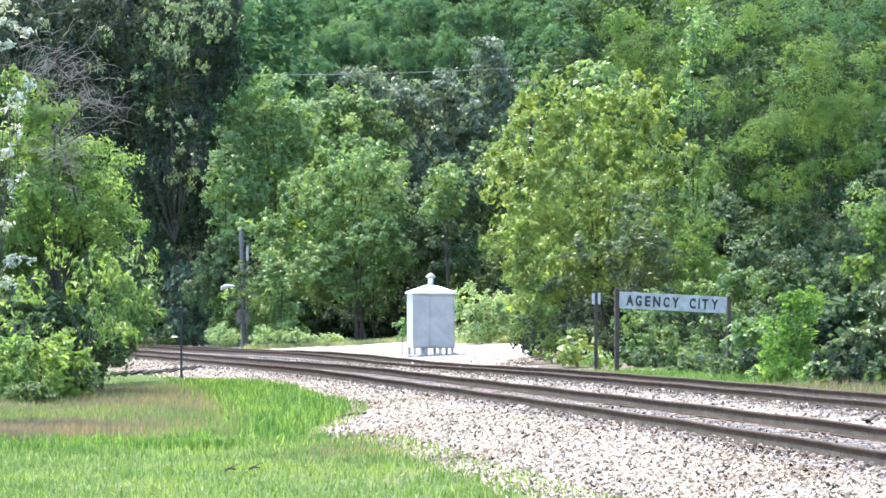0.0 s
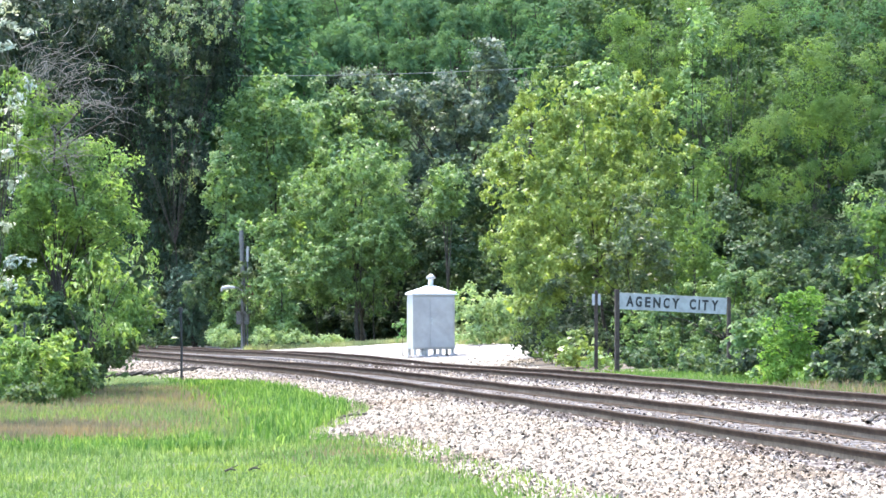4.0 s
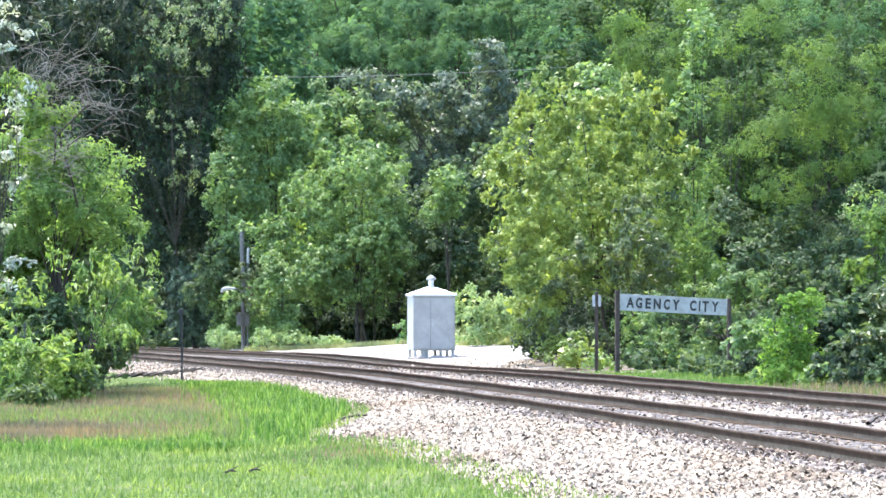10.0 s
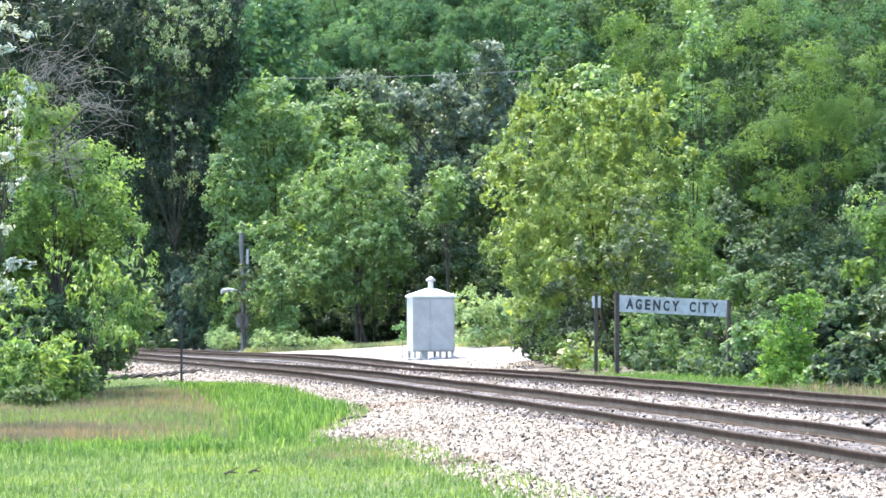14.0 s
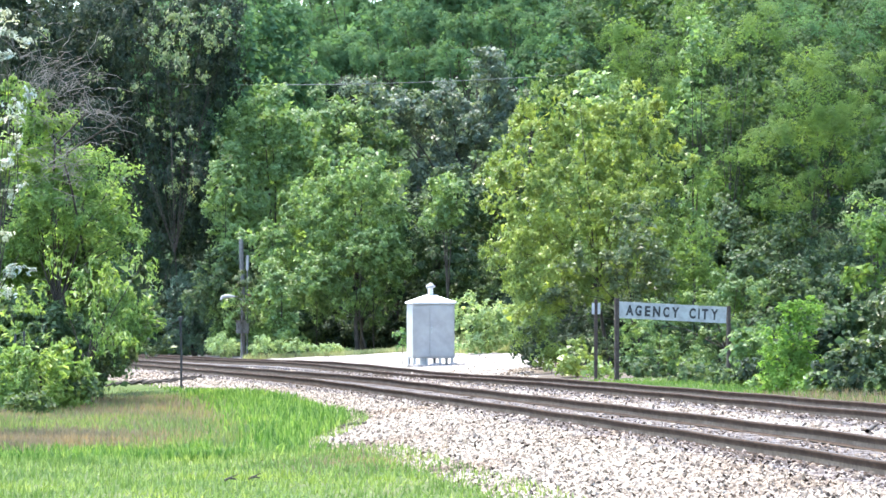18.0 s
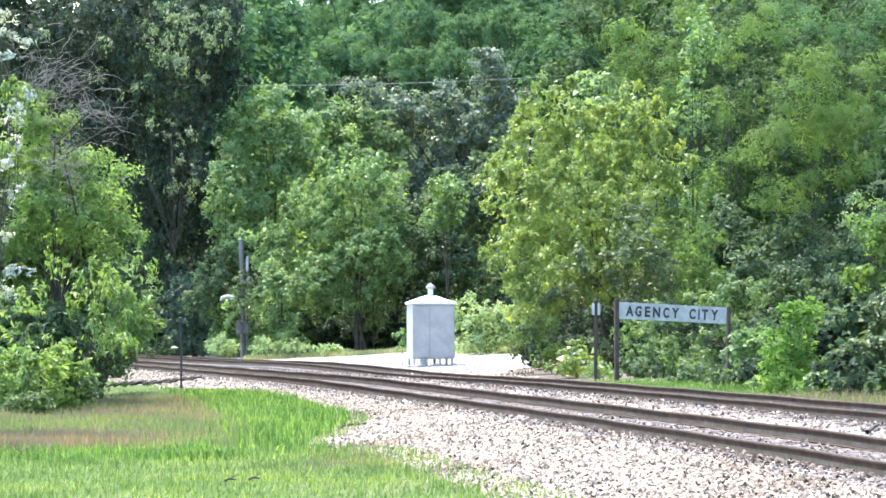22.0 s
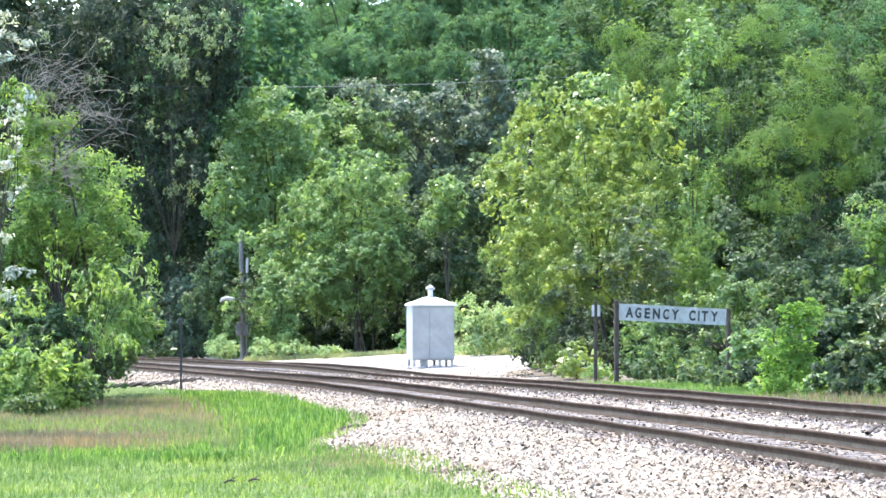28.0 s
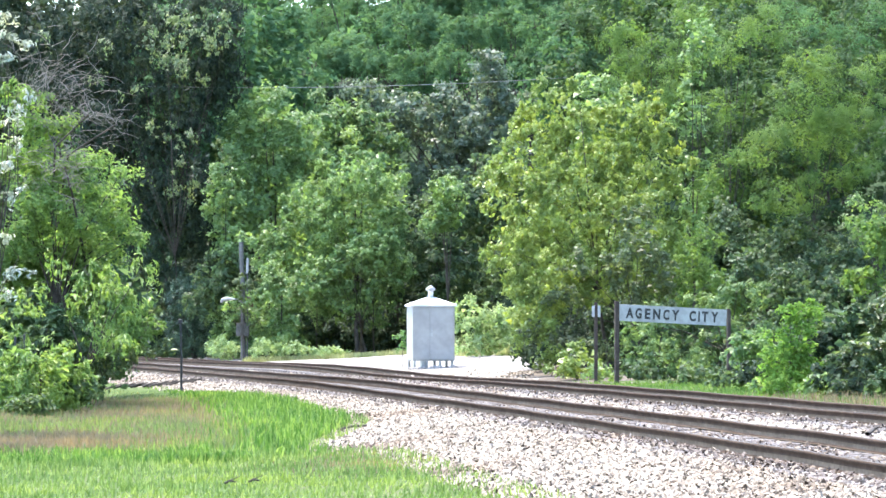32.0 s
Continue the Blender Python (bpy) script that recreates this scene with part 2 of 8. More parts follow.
def toe_u(s):
    return -4.2 - 0.7 * np.exp(-((s - 20.5) / 3.0) ** 2) + 1.2 * smooth(s, 22, 31) + 0.4 * smooth(s, 33, 42) - 0.4 * smooth(s, 50, 64)


def bed_z(s, u):
    """The top of the ballast."""
    toe = toe_u(s)
    z = line_z(s) - 0.2 - 0.125 * np.clip(-1.4 - u, 0, -1.4 - toe) - 0.25 * np.clip(toe - u, 0, 1)
    z = z + 0.4 * smooth(u, 8, 16) * smooth(s, 60, 78)
    return z + 0.06 * smooth(u, 1.5, 3.0) - 0.12 * smooth(u, 6.0, 7.2) * (1 - smooth(s, 60, 75))


def ground_z(x, y):
    s, u = line_place(x, y)
    toe = toe_u(s)
    field = line_z(s) - 0.2 - 0.125 * (-1.4 - toe) - 0.12 * smooth(toe - u, 0, 3) - 0.12 * smooth(s, 40, 70) * smooth(toe - u, 0.5, 4)
    right = line_z(s) - 0.22 + 0.06 * smooth(u, 7, 10) * (1 - smooth(s, 60, 78)) + 0.4 * smooth(u, 8, 16) * smooth(s, 60, 78)
    z = np.where(u < toe, field, np.where(u > 7.0, right, bed_z(s, u) - 0.12))
    hill = 0.8 * np.clip(u - 16.5 - 3 * smooth(s, 60, 78), 0, None)
    hill = 55 * (1 - np.exp(-hill / 55)) + 0.5 * np.sin(x * 0.31 + y * 0.17) * smooth(u, 18, 26)
    return z + np.where(u > 16.5, hill, 0) + 0.03 * np.sin(x * 1.3) * np.sin(y * 0.7 + x) * (np.abs(u) > 7.5)


def spaced(a, c, fine, lo, hi):
    """Grid lines: fine steps from lo to hi, growing steps out to a and c."""
    mid = list(np.arange(lo, hi + fine / 2, fine))
    step, v, up = fine, hi, []
    while v < c:
        step *= 1.3
        v += step
        up.append(v)
    step, v, down = fine, lo, []
    while v > a:
        step *= 1.3
        v -= step
        down.append(v)
    return np.array(down[::-1] + mid + up)


gx, gy = spaced(-3000, 3000, 0.6, -26, 40), spaced(-400, 4000, 0.8, 26, 190)
GX, GY = np.meshgrid(gx, gy)
verts = np.stack([GX, GY, ground_z(GX, GY)], -1).reshape(-1, 3)
nx, ny = len(gx), len(gy)
idx = (np.arange(ny - 1)[:, None] * nx + np.arange(nx - 1)).ravel()
ground = mesh_object("ground", verts, np.stack([idx, idx + 1, idx + nx + 1, idx + nx], -1), M_EARTH)
tagged(ground, "grassy earth rising to a wooded hillside behind the railway", "ground", kind="structure")
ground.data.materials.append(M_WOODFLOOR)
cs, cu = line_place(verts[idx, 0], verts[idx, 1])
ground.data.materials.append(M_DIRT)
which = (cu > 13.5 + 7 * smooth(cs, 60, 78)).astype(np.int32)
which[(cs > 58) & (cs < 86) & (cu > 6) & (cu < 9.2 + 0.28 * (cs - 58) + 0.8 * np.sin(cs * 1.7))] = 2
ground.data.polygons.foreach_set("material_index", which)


def pad_edge(s):
    """How far the gravel pad reaches from the near track."""
    return 7.6 + 8.2 * smooth(s, 68, 92) - 6.0 * smooth(s, 108, 132) + 0.25 * np.sin(s * 1.3)


def bed(name, s0, s1, low, high, material, label, raise_by=0.0):
    """A sheet of stone from the offset low(s) to high(s)."""
    ss, k = np.arange(s0, s1, 0.5), 34
    S = np.repeat(ss[:, None], k, 1)
    U = low(ss)[:, None] + np.linspace(0, 1, k) * (high(ss) - low(ss))[:, None]
    X, Y = on_line(S, U)
    Z = bed_z(S, U) + raise_by + 0.012 * np.sin(S * 5.1 + U * 3) * np.sin(U * 6.3 + S)
    n = len(ss)
    q = (np.arange(n - 1)[:, None] * k + np.arange(k - 1)).ravel()
    ob = mesh_object(name, np.stack([X, Y, Z], -1).reshape(-1, 3), np.stack([q, q + 1, q + k + 1, q + k], -1), material)
    return tagged(ob, label, "ballast", kind="structure")


bed("ballast_bed", -45, 150, lambda s: toe_u(s) - 0.15 + 0.15 * np.sin(s * 1.9) + 0.15 * np.sin(s * 0.83 + 1), lambda s: 7.0 + 0 * s, M_BALLAST,
    "pale crushed-stone ballast bed under two tracks")
bed("gravel_pad", 68, 150, lambda s: 6.8 + 0 * s, pad_edge, M_PAD, "sunlit white gravel pad beside the tracks", 0.03)


# ---- tracks ----
def rail_profile():
    half = [(0.0, 0.0), (0.037, -0.004), (0.037, -0.036), (0.01, -0.05), (0.009, -0.095), (0.009, -0.15), (0.07, -0.165), (0.07, -0.175)]
    return half + [(-a, z) for a, z in half[::-1][:-1]]


def track(u, lift, cant, label, waves):
    """Two rails on wooden ties; u: its centre's offset, lift: its height over the near track, cant: the outer rail's rise, waves: humps and dips (where, how long, how high)."""
    ox, oy = on_line(40.0, u)
    root = empty("railway_track", ox, oy, line_z(40.0) + lift - 0.2, label, "railway track", "tracks")
    o = np.array(root.location)
    prof = rail_profile()
    ss = np.arange(-45, 150, 1.5)
    for side, dz in ((-0.7525, 0.0), (0.7525, cant)):
        verts, faces = [], []
        for s in ss:
            wave = 0.006 * math.sin(s * 0.9 + side) + sum(h * math.exp(-((s - a) / l) ** 2) for a, l, h in waves)
            for a, z in prof:
                x, y = on_line(s, u + side + a)
                verts.append((x - o[0], y - o[1], line_z(s) + lift + dz + z + wave - o[2]))
        k = len(prof)
        for i in range(len(ss) - 1):
            for j in range(k):
                c, d = i * k + j, i * k + (j + 1) % k
                faces.append((c, d, d + k, c + k))
        rail = mesh_object("rail", verts, faces, M_RAIL, root, "rust-brown steel rail with a worn head")
        rail.data.materials.append(M_RAILTOP)
        rail.data.materials.append(M_RAILFOOT)
        top = np.zeros(len(faces), np.int32)
        top[np.arange(len(faces)) % k == 0] = 1
        top[np.arange(len(faces)) % k == k - 1] = 1
        # Lower web and foot edges paler; the web under the head stays shade-dark.
        top[np.isin(np.arange(len(faces)) % k, (4, 6, 8, 10))] = 2
        rail.data.polygons.foreach_set("material_index", top)
    rng = random.Random(int(u * 10) + 3)
    ties = [part("tie", box(-1.3, 1.3, -0.115, 0.115, -0.17, 0.0, 0.012), M_TIE)]
    data = ties[0].data
    bpy.data.objects.remove(ties[0])
    s = -44.0
    while s < 149:
        x, y = on_line(s, u)
        tie = new("tie", data)
        tie.parent = root
        tie.matrix_basis = pose(x - o[0], y - o[1], line_z(s) + lift - 0.178 + cant / 2 + rng.uniform(-0.012, 0.006) - o[2]
                                + sum(h * math.exp(-((s - a) / l) ** 2) for a, l, h in waves), 0,
                                math.degrees(-cant / 1.5), math.degrees(HEAD + s * BEND) + rng.uniform(-1, 1))
        s += 0.53 + rng.uniform(-0.03, 0.03) if s > -10 and s < 110 else 1.1
    return root


track(0.0, 0.0, 0.05, "railway track with rusty rails on grey ties, curving away in ballast", ((54, 12, 0.045),))
track(SPACING, 0.062, 0.005, "second railway track with rusty rails, beyond the first", ((85, 12, 0.07), (64, 9, -0.055)))


# ---- loose stones ----
def stones(name, s0, s1, u_of, count, lo, hi, seed, label, material=None, clear=1.4):
    rng = np.random.default_rng(seed)
    S = s0 + (s1 - s0) * rng.random(count) ** 1.25
    U = u_of(S, rng.random(count))
    keep = np.ones(count, bool)
    for c in (0, SPACING):
        keep &= (np.abs(np.abs(U - c) - 0.7525) > 0.12) & ((np.abs(U - c) > clear) | (rng.random(count) < 0.2))
    S, U = S[keep], U[keep]
    n = len(S)
    X, Y = on_line(S, U)
    Z = bed_z(S, U)
    inside = ((np.abs(U) < 1.3) | (np.abs(U - SPACING) < 1.3))
    r = rng.uniform(lo, hi, n)
    Z = Z + np.where(inside, rng.uniform(0.015, 0.07, n), r * rng.uniform(-0.3, 0.5, n))
    base = np.array([(1, 0, 0), (0, 1, 0), (-1, 0, 0), (0, -1, 0), (0, 0, 0.85)], float)
    v = base[None] * rng.uniform(0.6, 1.25, (n, 5, 1)) + rng.normal(0, 0.22, (n, 5, 3))
    a, t = rng.uniform(0, 6.283, n), rng.normal(0, 0.6, n)
    ca, sa, ct, st = np.cos(a)[:, None], np.sin(a)[:, None], np.cos(t)[:, None], np.sin(t)[:, None]
    x, y, z = v[..., 0] * 1.25, v[..., 1] * 0.95, v[..., 2] * 0.85
    x, z = x * ct - z * st, x * st + z * ct
    x, y = x * ca - y * sa, x * sa + y * ca
    v = np.stack([x, y, z], -1) * r[:, None, None] + np.stack([X, Y, Z], -1)[:, None]
    f = np.array([(0, 1, 4), (1, 2, 4), (2, 3, 4), (3, 0, 4)])
    faces = (np.arange(n)[:, None, None] * 5 + f[None]).reshape(-1, 3)
    ob = mesh_object(name, v.reshape(-1, 3), faces, material or STONE)
    return tagged(ob, label, "stones", kind="stuff")


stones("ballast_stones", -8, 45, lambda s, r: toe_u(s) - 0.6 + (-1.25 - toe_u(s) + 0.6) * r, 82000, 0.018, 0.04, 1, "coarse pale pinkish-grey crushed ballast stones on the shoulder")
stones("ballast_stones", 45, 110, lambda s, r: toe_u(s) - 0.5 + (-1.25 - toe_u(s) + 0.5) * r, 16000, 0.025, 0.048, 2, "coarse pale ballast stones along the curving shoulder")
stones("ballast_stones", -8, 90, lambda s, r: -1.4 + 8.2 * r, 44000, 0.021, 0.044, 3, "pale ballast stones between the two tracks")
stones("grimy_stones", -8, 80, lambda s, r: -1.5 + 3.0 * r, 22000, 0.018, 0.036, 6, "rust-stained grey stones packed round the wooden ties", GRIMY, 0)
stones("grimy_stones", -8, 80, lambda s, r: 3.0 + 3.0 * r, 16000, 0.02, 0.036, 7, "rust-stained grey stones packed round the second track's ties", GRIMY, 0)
stones("spilt_stones", -8, 40, lambda s, r: toe_u(s) - 0.5 - 1.7 * r ** 2, 5000, 0.017, 0.036, 4, "scattered ballast stones spilt into the grass edge")
stones("spilt_stones", 57, 86, lambda s, r: 6.9 + (pad_edge(s) + 1.0 - 6.9) * r ** 0.8, 4500, 0.025, 0.05, 8, "loose stones scattered over the bare earth")
stones("gravel_stones", 70, 128, lambda s, r: 6.8 + (pad_edge(s) - 6.8) * r, 10000, 0.025, 0.045, 5, "pale loose stones on the gravel pad")


# ---- grass ----
def blades(name, x, y, height, width, material, seed, label, lean=0.35, category="grass", simple=False):
    """Upright tapering blades at the places given; stuff."""
    rng = np.random.default_rng(seed)
    n = len(x)
    h = height * rng.uniform(0.5, 1.15, n)
    h *= (0.75 + 0.25 * smooth(y, 44, 56)) * (1 - 0.6 * smooth(y, 82, 98) * (x < 0))
    w = width * rng.uniform(0.7, 1.3, n)
    a, l = rng.uniform(0, 6.283, n), rng.normal(0, lean, n)
    b = rng.uniform(0, 6.283, n)
    base = np.stack([x, y, ground_z(x, y) - 0.02], -1)
    s, u = line_place(x, y)
    over = (u > toe_u(s) - 0.6) & (u < 7)
    base[over, 2] = np.maximum(base[over, 2], bed_z(s[over], u[over]) - 0.02)
    side = np.stack([np.cos(a) * w / 2, np.sin(a) * w / 2, 0 * a], -1)
    bend = np.stack([np.cos(b) * l * h, np.sin(b) * l * h, 0 * h], -1)
    up = np.stack([0 * h, 0 * h, h], -1)
    v = np.stack([base - side, base + side, base + side * 0.8 + up * 0.55 + bend * 0.35, base - side * 0.8 + up * 0.55 + bend * 0.35,
                  base + up * (1 - np.abs(l)[:, None] * 0.3) + bend], 1)
    k = np.arange(n)[:, None] * 5
    tri = np.concatenate([k + np.array([[0, 1, 2]]), k + np.array([[0, 2, 3]]), k + np.array([[3, 2, 4]])])
    if simple:
        v, tri = v[:, (0, 1, 4)], np.arange(n)[:, None] * 3 + np.array([[0, 1, 2]])
    return tagged(mesh_object(name, v.reshape(-1, 3), tri, material), label, category, kind="stuff")


def field(seed, count, s0, s1, u0, u1):
    """Places on the field beside the shoulder, u measured from its toe."""
    rng = np.random.default_rng(seed)
    S = s0 + (s1 - s0) * rng.random(count) ** 1.2
    U = toe_u(S) - u0 - (u1 - u0) * rng.random(count)
    x, y = on_line(S, U)
    return S, U, x, y, rng


def dryness(S, away):
    """How far the grass has dried, by the place: one reddish patch and a paler one behind it."""
    return np.clip(0.95 * np.exp(-((S - 25.0 + 0.3 * np.sin(away * 2)) / 2.7) ** 4) * smooth(away, 1.8, 4.4)
                   + 0.72 * np.exp(-((S - 46) / 15) ** 4) * smooth(away, 1.0, 2.6) * (0.75 + 0.5 * np.sin(S * 0.7) * np.sin(away * 1.9)), 0, 1)


S, U, x, y, rng = field(21, 64000, -14, 36, -0.5, 11)
ok = rng.random(len(S)) > dryness(S, toe_u(S) - U)
blades("lawn_grass", x[ok], y[ok], 0.17, 0.034, G_LAWN, 1, "short pale green sunlit grass", 0.5, simple=True)
S, U, x, y, rng = field(22, 60000, 4, 72, -0.1, 8)
away = toe_u(S) - U
ok = (away < 2.9 - 1.3 * smooth(S, 36, 50) + 0.7 * np.sin(S * 0.3) + rng.normal(0, 0.6, len(S))) & (S > 20 + 2 * np.sin(U * 1.3) + rng.normal(0, 1.5, len(S)))
ok &= rng.random(len(S)) > dryness(S, away)
ok &= x > -3.4 - 0.114 * (y - 62) + rng.normal(0, 0.35, len(S))
blades("lush_grass", x[ok], y[ok], 0.3, 0.034, G_LUSH, 2, "tall lush bright green grass along the ballast", 0.35)
S, U, x, y, rng = field(23, 30000, 22, 75, 1.2, 13)
ok = rng.random(len(S)) > dryness(S, toe_u(S) - U)
blades("field_grass", x[ok], y[ok], 0.24, 0.034, G_FIELD, 3, "mixed pale field grass", 0.45, simple=True)
S, U, x, y, rng = field(24, 78000, 18, 66, 1.2, 13)
ok = rng.random(len(S)) < dryness(S, toe_u(S) - U)
blades("dry_grass", x[ok], y[ok], 0.2, 0.026, G_DRY, 4, "reddish-brown dry seed-head grass in a patch", 0.4)
rng = np.random.default_rng(25)
x, y = on_line(rng.uniform(24, 60.5, 20000), 6.9 + 9 * rng.random(20000) ** 1.4)
blades("verge_grass", x, y, 0.14, 0.034, G_VERGE, 5, "green grass verge beneath the station sign", 0.45, simple=True)
s = rng.uniform(82, 150, 12000)
x, y = on_line(s, pad_edge(s) - 0.3 + 4 * rng.random(12000) ** 1.3)
blades("verge_grass", x, y, 0.3, 0.035, G_LAWN, 6, "pale grass along the back of the gravel pad", 0.45, simple=True)
s = rng.uniform(22, 39, 2400)
x, y = on_line(s, 7.0 + 3.2 * rng.random(2400))
blades("dry_verge_grass", x, y, 0.26, 0.03, G_DRY, 7, "tan dry grass on the verge beyond the second track", 0.45, simple=True)
S, U, x, y, rng = field(26, 36000, 21.5, 28, 3.2, 13)
ok = rng.random(len(S)) < np.exp(-((S - 24.6) / 2.2) ** 4) * smooth(toe_u(S) - U, 3.2, 5)
blades("dry_grass", x[ok], y[ok], 0.18, 0.022, G_DRY, 8, "thick reddish-brown dry grass in a patch", 0.45, simple=True)
s = rng.uniform(106, 140, 9000)
x, y = on_line(s, pad_edge(s) - 0.2 + 3.0 * rng.random(9000))
blades("dry_verge_grass", x, y, 0.32, 0.035, G_DRY, 9, "tan dry grass behind the gravel pad", 0.4, simple=True)
x, y = rng.normal(-1.25, 0.65, 1500), rng.normal(50.6, 1.8, 1500)
blades("dry_grass", x, y, 0.13, 0.02, G_DRY, 13, "thin tan dry grass where stones have spilt", 0.5, simple=True)
x, y = -9.0 + 9.6 * rng.random(11000), 152.6 + 2.6 * rng.random(11000) ** 1.5
y = y + 3.6 * smooth(-x, 3.5, 7.0)
blades("tall_weeds", x, y, 0.9, 0.05, G_WEED, 11, "pale sunlit weeds along the back of the gravel", 0.4, simple=True)
x, y = 0.7 + 2.6 * rng.random(4000), 143.0 + 5.0 * rng.random(4000)
blades("tall_weeds", x, y, 0.6, 0.05, G_WEED, 12, "pale sunlit weeds behind the cabinet", 0.4, simple=True)
S, U, x, y, rng = field(27, 9000, 17, 22.5, 1.5, 8)
ok = rng.random(len(S)) < 0.5 + 0.5 * np.sin(U * 2.3 + S)
blades("lush_grass", x[ok], y[ok], 0.22, 0.034, G_LUSH, 10, "tufts of taller green grass in front of the dry patch", 0.4)


# ---- trees and shrubs ----
def leaf_cloud(name, centre, facing, size, width, material, parent, rng, fold=0.25, droop=None, label="", plain=False):
    """Many small pointed leaves, each of two faces folded at the midrib; plain: of one face, for crowns far off."""
    n = len(centre)
    facing = facing / (np.linalg.norm(facing, axis=1, keepdims=True) + 1e-9)
    t = rng.normal(0, 1, (n, 3))
    if droop is not None:
        t = t * (1 - droop) + np.array([0, 0, -2.2]) * droop
    t -= (t * facing).sum(1, keepdims=True) * facing
    t /= np.linalg.norm(t, axis=1, keepdims=True) + 1e-9
    b = np.cross(facing, t)
    L = (size * 1.52 * rng.uniform(0.6, 1.3, n))[:, None]
    W = L * width
    v = np.stack([centre - t * L * 0.5, centre + b * W * 0.5 - t * L * 0.06 + facing * L * fold * 0.5,
                  centre + t * L * 0.5 - facing * L * 0.12, centre - b * W * 0.5 - t * L * 0.06 + facing * L * fold * 0.5], 1)
    k = np.arange(n)[:, None] * 4
    tri = np.concatenate([k + np.array([[0, 1, 2]]), k + np.array([[0, 2, 3]])])
    if plain:
        v, tri = v[:, 1:], np.arange(n)[:, None] * 3 + np.array([[0, 1, 2]])
    return mesh_object(name, v.reshape(-1, 3), tri, material, parent, label)


FULL = 0.52


def crown_leaves(blobs, per_m2, clump, rng, hollow=0.42, flat=0.85, loose=0.55, upward=0.6, front=0.35, bunch=2.1, form=0.5, core=1.0):
    """Leaf places, facings and relative sizes: clumps sit over the outside of each bough's round mass, leaves over the
    outside of each clump;
    coarser leaves are added in the bough's inside and back to block the sun. form: how far leaves lie along the bough's
    surface rather than their own clump's."""
    centres, faces, sizes = [], [], []
    for bx, by, bz, rx, ry, rz in blobs:
        mid, half = np.array([bx, by, bz]), np.array([rx, ry, rz])
        area = math.pi * rx * rz
        n = max(60, int(area * per_m2 * FULL))
        m = max(10, int(area * bunch / (clump * clump)))
        d = rng.normal(0, 1, (m, 3))
        d /= np.linalg.norm(d, axis=1, keepdims=True)
        d = d[(d[:, 1] < front) | (rng.random(m) < 0.1)]
        m = len(d)
        r = hollow + (1.04 - hollow) * rng.random(m) ** 0.6
        c = mid + d * half * r[:, None]
        cr = clump * (0.35 + 0.95 * rng.random(m) ** 1.5)
        twigs = 9
        w = rng.normal(0, 1, (m, twigs, 3)) + d[:, None] * 0.9 + np.array([0, 0, 0.25])
        w /= np.linalg.norm(w, axis=2, keepdims=True)
        reach = cr[:, None] * rng.uniform(0.4, 1.25, (m, twigs))
        p = (reach / reach.sum()).ravel()
        pick = rng.choice(m * twigs, n, p=p)
        k, t = pick // twigs, rng.random(n) ** 0.75
        way, far = w.reshape(-1, 3)[pick], reach.ravel()[pick]
        spot = c[k] + way * (far * t)[:, None] * np.array([1, 1, flat]) + rng.normal(0, 0.13, (n, 3)) * cr[k][:, None]
        spot[:, 2] -= 0.35 * far * t * t
        e = spot - c[k]
        e /= np.linalg.norm(e, axis=1, keepdims=True) + 1e-6
        g = (spot - mid) / half
        g /= np.linalg.norm(g, axis=1, keepdims=True) + 1e-6
        centres.append(spot)
        faces.append(e * (0.7 - 0.5 * form) + g * 0.9 * form + np.array([0, -0.12, upward]) + rng.normal(0, loose, (n, 3)))
        sizes.append(np.ones(n))
        # double-size leaves inside and behind, added as sun blockers
        q = int(n * 0.12 * core)
        d = rng.normal(0, 1, (q, 3))
        d /= np.linalg.norm(d, axis=1, keepdims=True)
        d[: q // 2, 1] = np.abs(d[: q // 2, 1])
        r = np.where(np.arange(q) < q // 2, 0.55 + 0.4 * rng.random(q), 0.62 * rng.random(q) ** 0.5)
        centres.append(mid + d * half * r[:, None])
        faces.append(d * 0.4 + np.array([0, 0, 0.8]) + rng.normal(0, 0.5, (q, 3)))
        sizes.append(np.full(q, 2.0))
    return np.concatenate(centres), np.concatenate(faces), np.concatenate(sizes)


def limbs(base, blobs, girth, rng):
    """A tapered trunk and a limb into each bough, with twigs."""
    bx, by, bz = base
    top = max(b[2] for b in blobs)
    cx, cy = np.mean([b[0] for b in blobs]), np.mean([b[1] for b in blobs])
    fork = bz + 0.32 * (top - bz)
    runs = [([(bx, by, bz - 0.3), (bx + 0.05, by, bz + 0.1), (bx * 0.8 + cx * 0.2, by, (bz + fork) / 2), (bx * 0.6 + cx * 0.4, (by + cy) / 2, fork), (cx, cy, top)],
             [girth * 1.35, girth * 1.05, girth * 0.8, girth * 0.5, girth * 0.08])]
    for x, y, z, rx, ry, rz in blobs:
        sx, sy = bx * 0.6 + cx * 0.4, (by + cy) / 2
        runs.append(([(sx, sy, fork - 0.1), ((sx + x) / 2 + rng.normal(0, 0.2), (sy + y) / 2, (fork + z) / 2 + 0.2), (x, y, z)],
                     [girth * 0.4, girth * 0.22, girth * 0.09]))
        for _ in range(5):
            d = rng.normal(0, 1, 3)
            d /= np.linalg.norm(d)
            runs.append(([(x, y, z), (x + d[0] * rx * 0.5, y + d[1] * ry * 0.5, z + d[2] * rz * 0.45 + 0.1), (x + d[0] * rx * 0.9, y + d[1] * ry * 0.9, z + d[2] * rz * 0.9)],
                         [girth * 0.1, girth * 0.06, girth * 0.03]))
    return runs


